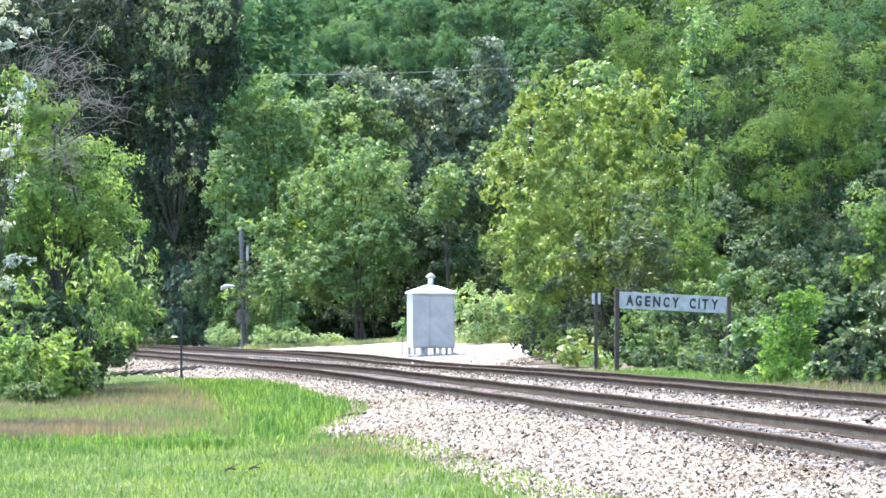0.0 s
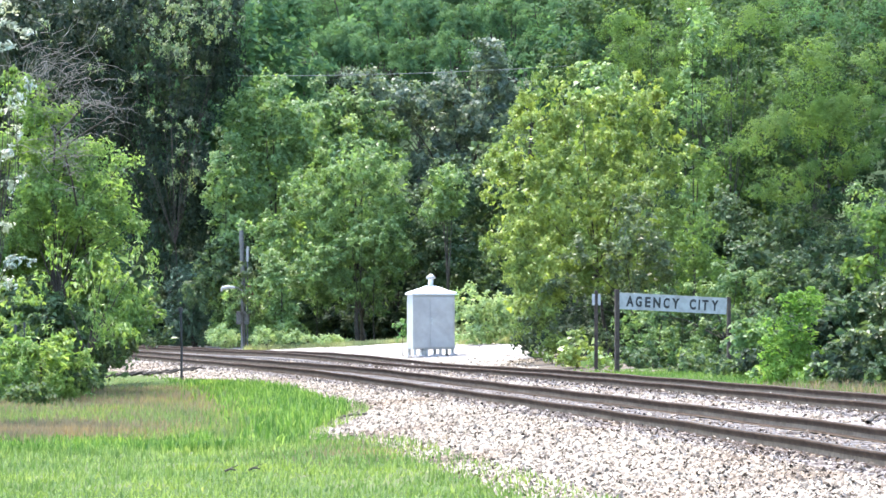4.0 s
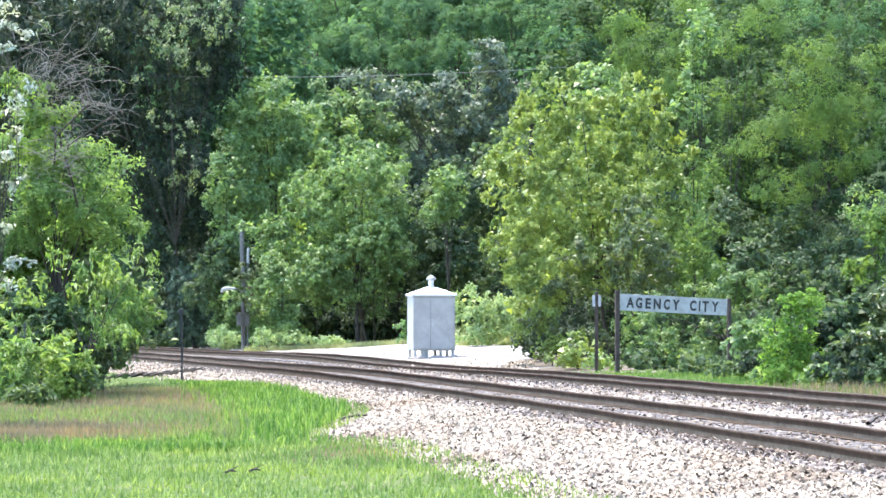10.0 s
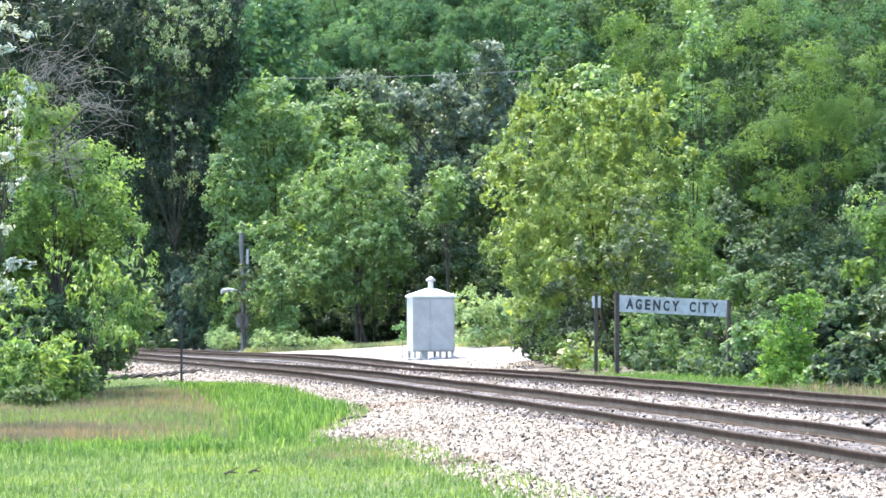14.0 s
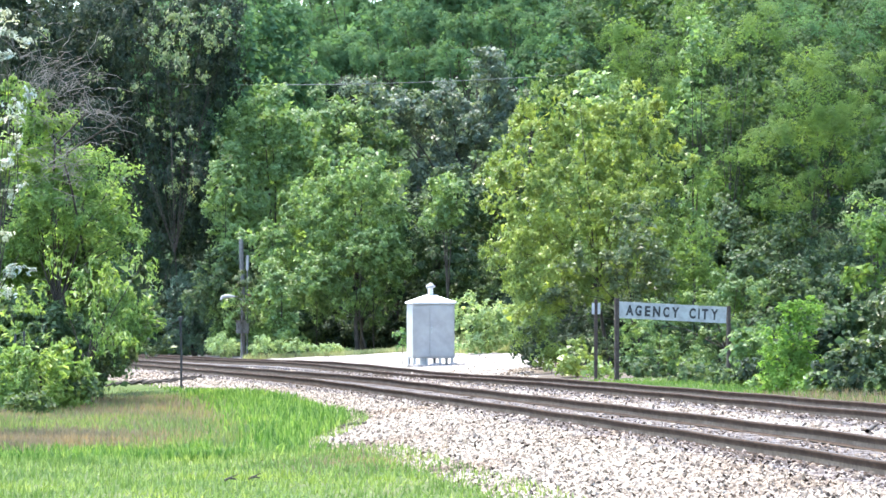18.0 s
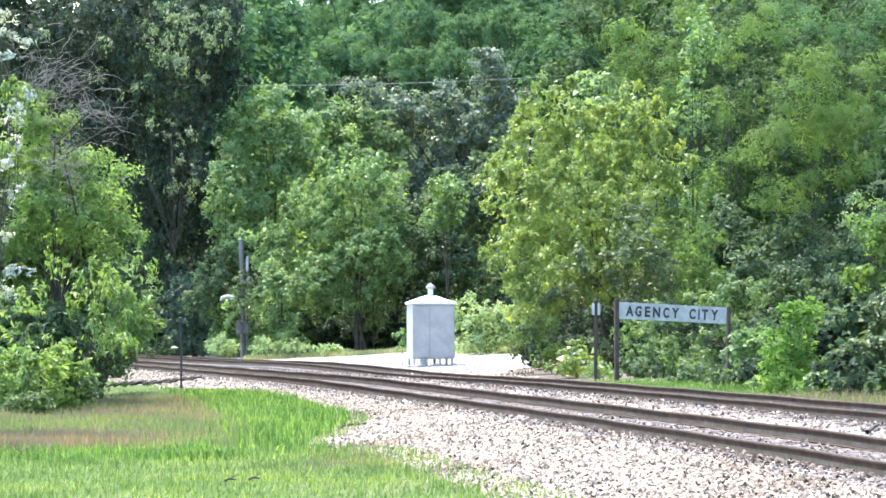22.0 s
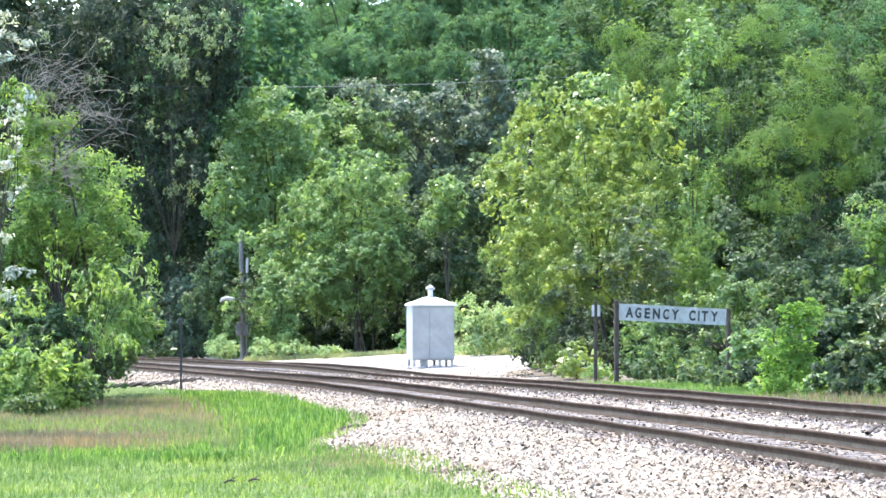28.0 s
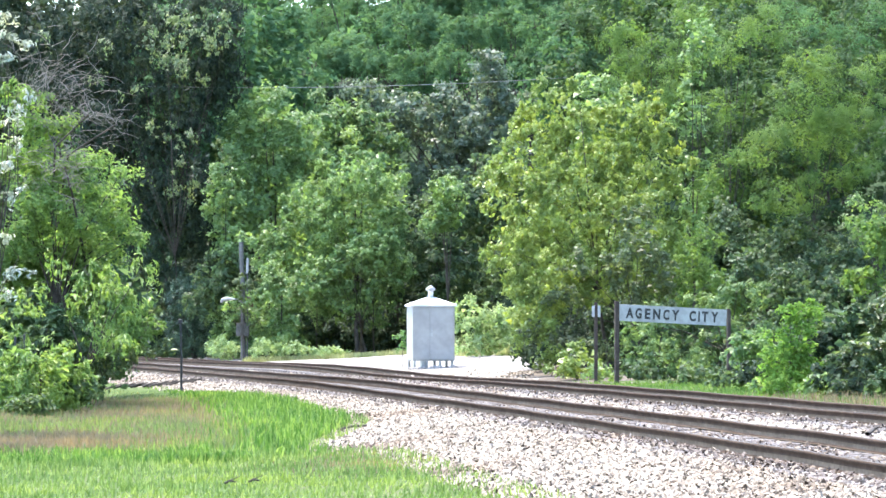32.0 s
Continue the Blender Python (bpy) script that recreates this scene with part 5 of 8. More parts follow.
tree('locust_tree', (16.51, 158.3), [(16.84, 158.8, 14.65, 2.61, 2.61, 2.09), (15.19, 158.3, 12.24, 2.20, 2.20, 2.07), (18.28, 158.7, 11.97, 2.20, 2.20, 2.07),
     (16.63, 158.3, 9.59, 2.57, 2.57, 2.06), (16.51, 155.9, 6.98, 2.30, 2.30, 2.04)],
     L_LOCUST_SHADE, 'tall locust tree in the wood on the slope', seed=114, per_m2=210, leaf=0.21, front=0.1, width=0.5, clump=0.88, girth=0.18, group='background trees')
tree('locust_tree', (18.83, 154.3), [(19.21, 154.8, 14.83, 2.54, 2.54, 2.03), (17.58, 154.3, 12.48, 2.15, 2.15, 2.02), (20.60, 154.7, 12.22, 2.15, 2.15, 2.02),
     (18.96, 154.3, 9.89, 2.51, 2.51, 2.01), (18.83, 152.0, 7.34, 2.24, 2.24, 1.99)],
     L_LOCUST_SHADE, 'tall locust tree in the wood on the slope', seed=115, per_m2=210, leaf=0.21, front=0.1, width=0.5, clump=0.88, girth=0.18, group='background trees')
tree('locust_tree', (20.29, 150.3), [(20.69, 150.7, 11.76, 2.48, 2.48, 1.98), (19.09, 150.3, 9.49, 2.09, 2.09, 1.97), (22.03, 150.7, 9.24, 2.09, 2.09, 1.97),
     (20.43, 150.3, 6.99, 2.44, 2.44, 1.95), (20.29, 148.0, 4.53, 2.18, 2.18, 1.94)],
     L_LOCUST_SHADE, 'tall locust tree in the wood on the slope', seed=116, per_m2=210, leaf=0.21, front=0.1, width=0.5, clump=0.88, girth=0.18, group='background trees')
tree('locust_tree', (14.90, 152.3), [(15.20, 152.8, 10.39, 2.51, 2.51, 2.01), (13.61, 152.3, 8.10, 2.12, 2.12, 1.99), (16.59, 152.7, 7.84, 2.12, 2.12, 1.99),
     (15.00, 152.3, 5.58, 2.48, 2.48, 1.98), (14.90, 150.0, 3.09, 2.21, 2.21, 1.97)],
     L_LOCUST_SHADE, 'tall locust tree in the wood on the slope', seed=117, per_m2=210, leaf=0.21, front=0.1, width=0.5, clump=0.88, girth=0.18, group='background trees')
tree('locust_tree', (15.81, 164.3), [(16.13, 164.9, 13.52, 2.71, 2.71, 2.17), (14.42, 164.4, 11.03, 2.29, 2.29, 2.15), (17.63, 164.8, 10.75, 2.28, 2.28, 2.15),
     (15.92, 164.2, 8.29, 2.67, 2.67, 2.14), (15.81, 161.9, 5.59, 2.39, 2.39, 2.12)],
     L_LOCUST_SHADE, 'tall locust tree in the wood on the slope', seed=118, per_m2=210, leaf=0.21, front=0.1, width=0.5, clump=0.88, girth=0.18, group='background trees')
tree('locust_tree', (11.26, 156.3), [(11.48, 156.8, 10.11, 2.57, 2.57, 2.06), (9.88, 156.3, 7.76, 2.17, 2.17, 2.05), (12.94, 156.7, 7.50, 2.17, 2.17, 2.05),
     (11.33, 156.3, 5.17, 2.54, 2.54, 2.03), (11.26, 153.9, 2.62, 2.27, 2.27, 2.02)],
     L_LOCUST_SHADE, 'tall locust tree in the wood on the slope', seed=119, per_m2=210, leaf=0.21, front=0.1, width=0.5, clump=0.88, girth=0.18, group='background trees')
# Undergrowth; the ones in darkened leaf put shade at the wood's foot.
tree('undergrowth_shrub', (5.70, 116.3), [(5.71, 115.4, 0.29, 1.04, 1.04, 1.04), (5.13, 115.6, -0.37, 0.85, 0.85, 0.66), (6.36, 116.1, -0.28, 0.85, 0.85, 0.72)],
     L_SHADE, "dense leafy undergrowth shrub at the wood's edge", seed=120, per_m2=500, leaf=0.14, clump=0.44, girth=0.05, group='undergrowth', category='shrub')
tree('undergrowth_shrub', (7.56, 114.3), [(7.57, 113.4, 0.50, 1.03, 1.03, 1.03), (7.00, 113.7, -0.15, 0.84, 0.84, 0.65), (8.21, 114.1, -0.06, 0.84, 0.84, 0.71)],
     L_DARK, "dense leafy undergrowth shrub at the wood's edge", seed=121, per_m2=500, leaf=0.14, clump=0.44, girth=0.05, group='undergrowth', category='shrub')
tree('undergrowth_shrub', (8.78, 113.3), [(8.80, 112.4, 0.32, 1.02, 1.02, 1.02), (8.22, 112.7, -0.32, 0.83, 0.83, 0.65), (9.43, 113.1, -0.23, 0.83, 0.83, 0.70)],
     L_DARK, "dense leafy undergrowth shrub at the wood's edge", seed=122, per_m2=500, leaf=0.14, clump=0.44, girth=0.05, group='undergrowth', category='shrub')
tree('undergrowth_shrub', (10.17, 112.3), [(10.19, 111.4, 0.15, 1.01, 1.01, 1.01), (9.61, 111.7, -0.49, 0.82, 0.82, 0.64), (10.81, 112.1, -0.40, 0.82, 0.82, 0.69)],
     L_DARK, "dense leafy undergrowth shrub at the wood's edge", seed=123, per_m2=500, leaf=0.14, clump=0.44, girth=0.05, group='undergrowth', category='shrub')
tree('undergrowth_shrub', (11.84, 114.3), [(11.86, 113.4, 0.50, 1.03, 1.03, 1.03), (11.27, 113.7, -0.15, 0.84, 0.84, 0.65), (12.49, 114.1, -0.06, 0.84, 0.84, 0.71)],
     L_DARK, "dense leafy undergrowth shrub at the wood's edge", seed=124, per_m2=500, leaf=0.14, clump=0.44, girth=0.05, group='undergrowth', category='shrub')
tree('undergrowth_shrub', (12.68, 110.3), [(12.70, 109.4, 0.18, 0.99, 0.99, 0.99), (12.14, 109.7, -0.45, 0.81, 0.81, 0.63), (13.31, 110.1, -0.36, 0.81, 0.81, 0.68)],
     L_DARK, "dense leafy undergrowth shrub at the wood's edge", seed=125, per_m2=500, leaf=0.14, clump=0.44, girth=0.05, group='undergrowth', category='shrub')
tree('undergrowth_shrub', (8.93, 120.3), [(8.95, 119.4, 2.20, 1.08, 1.08, 1.08), (8.34, 119.6, 1.52, 0.88, 0.88, 0.69), (9.62, 120.1, 1.61, 0.88, 0.88, 0.74)],
     L_LOCUST, "dense leafy undergrowth shrub at the wood's edge", seed=127, per_m2=500, leaf=0.14, clump=0.44, girth=0.05, group='undergrowth', category='shrub')
tree('undergrowth_shrub', (10.87, 122.3), [(10.90, 121.4, 3.01, 1.10, 1.10, 1.10), (10.27, 121.6, 2.31, 0.90, 0.90, 0.70), (11.57, 122.1, 2.41, 0.90, 0.90, 0.76)],
     L_DARK, "dense leafy undergrowth shrub at the wood's edge", seed=128, per_m2=500, leaf=0.14, clump=0.44, girth=0.05, group='undergrowth', category='shrub')
tree('undergrowth_shrub', (14.03, 120.3), [(14.06, 119.4, 2.20, 1.08, 1.08, 1.08), (13.43, 119.6, 1.52, 0.88, 0.88, 0.69), (14.71, 120.1, 1.61, 0.88, 0.88, 0.74)],
     L_DARK, "dense leafy undergrowth shrub at the wood's edge", seed=129, per_m2=500, leaf=0.14, clump=0.44, girth=0.05, group='undergrowth', category='shrub')
tree('undergrowth_shrub', (-11.23, 90.3), [(-11.25, 89.5, 2.35, 0.81, 0.81, 0.88), (-11.66, 89.7, 1.84, 0.66, 0.66, 0.51), (-10.79, 90.1, 1.98, 0.66, 0.66, 0.56)],
     L_DARK, 'dense leafy undergrowth shrub beside the line', seed=130, per_m2=480, leaf=0.15, clump=0.44, girth=0.05, group='undergrowth', category='shrub')
tree('undergrowth_shrub', (-9.97, 88.3), [(-9.99, 87.5, 1.18, 0.79, 0.79, 0.86), (-10.40, 87.7, 0.68, 0.65, 0.65, 0.50), (-9.54, 88.1, 0.82, 0.65, 0.65, 0.55)],
     L_DARK, 'dense leafy undergrowth shrub beside the line', seed=131, per_m2=480, leaf=0.15, clump=0.44, girth=0.05, group='undergrowth', category='shrub')
tree('undergrowth_shrub', (-9.69, 88.3), [(-9.70, 87.5, 0.61, 0.79, 0.79, 0.86), (-10.11, 87.7, 0.11, 0.65, 0.65, 0.50), (-9.26, 88.1, 0.25, 0.65, 0.65, 0.55)],
     L_MID, 'dense leafy undergrowth shrub beside the line', seed=132, per_m2=480, leaf=0.15, clump=0.44, girth=0.05, group='undergrowth', category='shrub')
tree('undergrowth_shrub', (-9.75, 92.3), [(-9.39, 91.5, 0.94, 0.83, 0.83, 0.90), (-9.82, 91.7, 0.41, 0.68, 0.68, 0.53), (-8.92, 92.1, 0.56, 0.68, 0.68, 0.57)],
     L_DARK, 'dense leafy undergrowth shrub beside the line', seed=133, per_m2=480, leaf=0.15, clump=0.44, girth=0.05, group='undergrowth', category='shrub')
tree('undergrowth_shrub', (-10.39, 98.3), [(-9.52, 97.5, 1.29, 0.88, 0.88, 0.96), (-9.98, 97.7, 0.74, 0.72, 0.72, 0.56), (-9.03, 98.1, 0.89, 0.72, 0.72, 0.61)],
     L_DARK, 'dense leafy undergrowth shrub beside the line', seed=134, per_m2=480, leaf=0.15, clump=0.44, girth=0.05, group='undergrowth', category='shrub')
tree('undergrowth_shrub', (-10.18, 96.3), [(-9.09, 95.5, 2.09, 0.86, 0.86, 0.94), (-9.54, 95.7, 1.54, 0.71, 0.71, 0.55), (-8.61, 96.1, 1.69, 0.71, 0.71, 0.60)],
     L_DARK, 'dense leafy undergrowth shrub beside the line', seed=135, per_m2=480, leaf=0.15, clump=0.44, girth=0.05, group='undergrowth', category='shrub')
tree('undergrowth_shrub', (-10.48, 84.3), [(-10.50, 83.5, 0.65, 0.76, 0.76, 0.82), (-10.88, 83.7, 0.18, 0.62, 0.62, 0.48), (-10.07, 84.1, 0.31, 0.62, 0.62, 0.52)],
     L_MID, 'dense leafy undergrowth shrub beside the line', seed=136, per_m2=480, leaf=0.15, clump=0.44, girth=0.05, group='undergrowth', category='shrub')
tree('undergrowth_shrub', (-14.63, 176.3), [(-14.66, 175.5, 0.18, 1.58, 1.58, 1.73), (-15.48, 175.5, -0.83, 1.29, 1.29, 1.01), (-13.77, 176.2, -0.54, 1.29, 1.29, 1.09)],
     L_DARK, 'dense leafy undergrowth shrub beside the line', seed=137, per_m2=480, leaf=0.15, clump=0.44, girth=0.05, group='undergrowth', category='shrub')
tree('undergrowth_shrub', (-10.41, 166.3), [(-10.43, 165.4, 2.97, 1.49, 1.49, 1.63), (-11.22, 165.6, 2.02, 1.22, 1.22, 0.95), (-9.60, 166.2, 2.29, 1.22, 1.22, 1.03)],
     L_DARK, 'dense leafy undergrowth shrub beside the line', seed=138, per_m2=480, leaf=0.15, clump=0.44, girth=0.05, group='undergrowth', category='shrub')
tree('undergrowth_shrub', (-8.92, 166.3), [(-8.93, 165.4, 1.34, 1.49, 1.49, 1.63), (-9.73, 165.6, 0.40, 1.22, 1.22, 0.95), (-8.11, 166.2, 0.67, 1.22, 1.22, 1.03)],
     L_MID, 'dense leafy undergrowth shrub beside the line', seed=139, per_m2=480, leaf=0.15, clump=0.44, girth=0.05, group='undergrowth', category='shrub')
tree('undergrowth_shrub', (-7.24, 168.3), [(-7.26, 167.5, 0.79, 1.51, 1.51, 1.65), (-8.06, 167.5, -0.17, 1.23, 1.23, 0.96), (-6.42, 168.2, 0.11, 1.23, 1.23, 1.04)],
     L_DARK, 'dense leafy undergrowth shrub beside the line', seed=140, per_m2=480, leaf=0.15, clump=0.44, girth=0.05, group='undergrowth', category='shrub')
tree('undergrowth_shrub', (-1.21, 168.3), [(-1.21, 167.5, 1.34, 1.51, 1.51, 1.65), (-2.03, 167.5, 0.38, 1.23, 1.23, 0.96), (-0.38, 168.2, 0.65, 1.23, 1.23, 1.04)],
     L_SHADE, 'dense leafy undergrowth shrub beside the line', seed=141, per_m2=480, leaf=0.15, clump=0.44, girth=0.05, group='undergrowth', category='shrub')
tree('undergrowth_shrub', (5.70, 120.3), [(5.71, 119.4, 1.22, 1.08, 1.08, 1.18), (5.11, 119.6, 0.54, 0.88, 0.88, 0.69), (6.29, 120.2, 0.73, 0.88, 0.88, 0.74)],
     L_SHADE, 'dense leafy undergrowth shrub beside the line', seed=142, per_m2=480, leaf=0.15, clump=0.44, girth=0.05, group='undergrowth', category='shrub')
tree('undergrowth_shrub', (12.42, 116.3), [(12.45, 115.4, 1.05, 1.04, 1.04, 1.14), (11.85, 115.6, 0.38, 0.85, 0.85, 0.66), (13.09, 116.1, 0.48, 0.85, 0.85, 0.72)],
     L_DARK, "dense leafy undergrowth shrub at the wood's edge", seed=143, per_m2=600, leaf=0.13, clump=0.4, girth=0.05, group='undergrowth', category='shrub')
tree('undergrowth_shrub', (13.33, 114.3), [(13.35, 113.4, 1.06, 1.03, 1.03, 1.12), (12.76, 113.7, 0.41, 0.84, 0.84, 0.65), (13.98, 114.1, 0.50, 0.84, 0.84, 0.71)],
     L_DARK, "dense leafy undergrowth shrub at the wood's edge", seed=144, per_m2=600, leaf=0.13, clump=0.4, girth=0.05, group='undergrowth', category='shrub')
tree('undergrowth_shrub', (12.04, 106.3), [(12.07, 105.4, -0.29, 0.95, 0.95, 1.04), (11.52, 105.7, -0.89, 0.78, 0.78, 0.61), (12.65, 106.1, -0.81, 0.78, 0.78, 0.66)],
     L_DARK, "dense leafy undergrowth shrub at the wood's edge", seed=146, per_m2=600, leaf=0.13, clump=0.4, girth=0.05, group='undergrowth', category='shrub')
tree('undergrowth_shrub', (11.67, 118.3), [(11.70, 117.4, 1.81, 1.06, 1.06, 1.16), (11.09, 117.6, 1.13, 0.87, 0.87, 0.67), (12.35, 118.1, 1.23, 0.87, 0.87, 0.73)],
     L_DARK, "dense leafy undergrowth shrub at the wood's edge", seed=148, per_m2=600, leaf=0.13, clump=0.4, girth=0.05, group='undergrowth', category='shrub')
tree('undergrowth_shrub', (1.51, 165.3), [(1.51, 164.4, 1.88, 1.48, 1.48, 1.62), (0.70, 164.6, 0.94, 1.21, 1.21, 0.94), (2.45, 165.1, 1.08, 1.21, 1.21, 1.02)],
     L_DARK, "dense leafy undergrowth shrub at the wood's edge", seed=149, per_m2=600, leaf=0.13, clump=0.4, girth=0.05, group='undergrowth', category='shrub')
tree('undergrowth_shrub', (4.10, 125.3), [(4.11, 124.4, 1.00, 1.12, 1.12, 1.23), (3.49, 124.6, 0.29, 0.92, 0.92, 0.71), (4.82, 125.1, 0.39, 0.92, 0.92, 0.78)],
     L_SHADE, "dense leafy undergrowth shrub at the wood's edge", seed=150, per_m2=600, leaf=0.13, clump=0.4, girth=0.05, group='undergrowth', category='shrub')
tree('undergrowth_shrub', (4.70, 122.3), [(4.71, 121.4, 1.32, 1.10, 1.10, 1.20), (4.10, 121.6, 0.62, 0.90, 0.90, 0.70), (5.40, 122.1, 0.72, 0.90, 0.90, 0.76)],
     L_SHADE, "dense leafy undergrowth shrub at the wood's edge", seed=151, per_m2=600, leaf=0.13, clump=0.4, girth=0.05, group='undergrowth', category='shrub')
tree('thicket_shrub', (-10.47, 85.3), [(-10.48, 84.5, 3.01, 0.83, 0.83, 0.76), (-10.88, 84.7, 2.52, 0.67, 0.67, 0.49), (-10.05, 85.1, 2.66, 0.67, 0.67, 0.53)],
     L_FEATHER, 'leafy shrub in the thicket beside the grass', seed=152, per_m2=900, leaf=0.12, width=0.5, clump=0.35, girth=0.03, group='thicket shrubs', category='shrub')
tree('thicket_shrub', (-9.22, 85.3), [(-9.23, 84.5, 3.14, 0.83, 0.83, 0.76), (-9.63, 84.7, 2.66, 0.67, 0.67, 0.49), (-8.80, 85.1, 2.79, 0.67, 0.67, 0.53)],
     L_FEATHER, 'leafy shrub in the thicket beside the grass', seed=153, per_m2=900, leaf=0.12, width=0.5, clump=0.35, girth=0.03, group='thicket shrubs', category='shrub')
tree('thicket_shrub', (-9.93, 84.3), [(-9.95, 83.5, 1.48, 0.82, 0.82, 0.76), (-10.34, 83.7, 1.00, 0.66, 0.66, 0.48), (-9.52, 84.1, 1.13, 0.66, 0.66, 0.52)],
     L_DARK, 'leafy shrub in the thicket beside the grass', seed=154, per_m2=900, leaf=0.12, width=0.5, clump=0.35, girth=0.03, group='thicket shrubs', category='shrub')
tree('thicket_shrub', (-9.23, 82.3), [(-9.24, 81.5, 0.81, 0.80, 0.80, 0.74), (-9.62, 81.7, 0.34, 0.64, 0.64, 0.47), (-8.83, 82.1, 0.48, 0.64, 0.64, 0.51)],
     L_DARK, 'leafy shrub in the thicket beside the grass', seed=155, per_m2=900, leaf=0.12, width=0.5, clump=0.35, girth=0.03, group='thicket shrubs', category='shrub')
tree('thicket_shrub', (-9.47, 88.3), [(-9.49, 87.5, 0.61, 0.86, 0.86, 0.79), (-9.90, 87.7, 0.11, 0.69, 0.69, 0.50), (-9.04, 88.1, 0.25, 0.69, 0.69, 0.55)],
     L_DARK, 'leafy shrub in the thicket beside the grass', seed=156, per_m2=900, leaf=0.12, width=0.5, clump=0.35, girth=0.03, group='thicket shrubs', category='shrub')
tree('thicket_shrub', (-9.12, 86.3), [(-8.64, 85.5, 1.90, 0.84, 0.84, 0.77), (-9.04, 85.7, 1.40, 0.67, 0.67, 0.49), (-8.20, 86.1, 1.54, 0.67, 0.67, 0.53)],
     L_MID, 'leafy shrub in the thicket beside the grass', seed=157, per_m2=900, leaf=0.12, width=0.5, clump=0.35, girth=0.03, group='thicket shrubs', category='shrub')
tree('thicket_shrub', (-9.48, 78.3), [(-9.49, 77.5, -0.04, 0.77, 0.77, 0.70), (-9.85, 77.8, -0.49, 0.61, 0.61, 0.45), (-9.10, 78.1, -0.36, 0.61, 0.61, 0.48)],
     L_MID, 'leafy shrub in the thicket beside the grass', seed=158, per_m2=900, leaf=0.12, width=0.5, clump=0.35, girth=0.03, group='thicket shrubs', category='shrub')
tree('thicket_shrub', (-8.95, 79.3), [(-8.97, 78.5, -0.07, 0.78, 0.78, 0.71), (-9.33, 78.8, -0.51, 0.62, 0.62, 0.45), (-8.57, 79.1, -0.38, 0.62, 0.62, 0.49)],
     L_MID, 'leafy shrub in the thicket beside the grass', seed=159, per_m2=900, leaf=0.12, width=0.5, clump=0.35, girth=0.03, group='thicket shrubs', category='shrub')
tree('undergrowth_shrub', (8.26, 128.3), [(8.30, 127.6, 3.92, 1.26, 1.26, 1.26), (7.55, 127.7, 3.08, 1.05, 1.05, 0.94), (9.08, 128.3, 3.18, 1.05, 1.05, 0.94),
     (8.26, 128.4, 2.35, 1.25, 1.25, 0.94)],
     L_LOCUST, 'dense leafy growth along the edge of the wood', seed=160, per_m2=452, leaf=0.145, clump=0.45, girth=0.06, group='wood edge', category='shrub')
tree('undergrowth_shrub', (9.98, 126.3), [(10.03, 125.6, 4.30, 1.24, 1.24, 1.24), (9.28, 125.7, 3.47, 1.03, 1.03, 0.93), (10.79, 126.3, 3.57, 1.03, 1.03, 0.93),
     (9.98, 126.4, 2.74, 1.23, 1.23, 0.92)],
     L_DARK, 'dense leafy growth along the edge of the wood', seed=161, per_m2=466, leaf=0.142, clump=0.44, girth=0.06, group='wood edge', category='shrub')
tree('broadleaf_tree', (10.67, 132.3), [(10.73, 131.6, 5.94, 1.30, 1.30, 1.30), (9.94, 131.7, 5.07, 1.08, 1.08, 0.97), (11.52, 132.3, 5.17, 1.08, 1.08, 0.97),
     (10.67, 132.4, 4.30, 1.29, 1.29, 0.97)],
     L_LOCUST, 'dense leafy growth along the edge of the wood', seed=162, per_m2=425, leaf=0.149, clump=0.46, girth=0.06, group='wood edge')
tree('undergrowth_shrub', (13.24, 122.3), [(13.31, 121.6, 2.61, 1.20, 1.20, 1.20), (12.58, 121.7, 1.81, 1.00, 1.00, 0.90), (14.04, 122.3, 1.91, 1.00, 1.00, 0.90),
     (13.24, 122.4, 1.12, 1.19, 1.19, 0.89)],
     L_DARK, 'dense leafy growth along the edge of the wood', seed=163, per_m2=498, leaf=0.138, clump=0.42, girth=0.06, group='wood edge', category='shrub')
tree('undergrowth_shrub', (15.03, 122.3), [(15.11, 121.6, 3.01, 1.20, 1.20, 1.20), (14.37, 121.7, 2.21, 1.00, 1.00, 0.90), (15.83, 122.3, 2.31, 1.00, 1.00, 0.90),
     (15.03, 122.4, 1.52, 1.19, 1.19, 0.89)],
     L_DARK, 'dense leafy growth along the edge of the wood', seed=164, per_m2=498, leaf=0.138, clump=0.42, girth=0.06, group='wood edge', category='shrub')
tree('undergrowth_shrub', (10.12, 106.3), [(10.18, 105.5, 0.05, 1.04, 1.04, 1.04), (9.54, 105.8, -0.64, 0.87, 0.87, 0.78), (10.81, 106.2, -0.55, 0.87, 0.87, 0.78),
     (10.12, 106.5, -1.24, 1.04, 1.04, 0.78)],
     L_DARK, 'dense leafy growth along the edge of the wood', seed=165, per_m2=659, leaf=0.12, clump=0.37, girth=0.06, group='wood edge', category='shrub')
tree('broadleaf_tree', (6.75, 140.3), [(6.79, 139.6, 6.89, 1.38, 1.38, 1.38), (5.97, 139.7, 5.96, 1.14, 1.14, 1.03), (7.64, 140.3, 6.08, 1.14, 1.14, 1.03),
     (6.75, 140.4, 5.15, 1.37, 1.37, 1.03)],
     L_MID, 'dense leafy growth along the edge of the wood', seed=167, per_m2=378, leaf=0.158, clump=0.49, girth=0.06, group='wood edge')
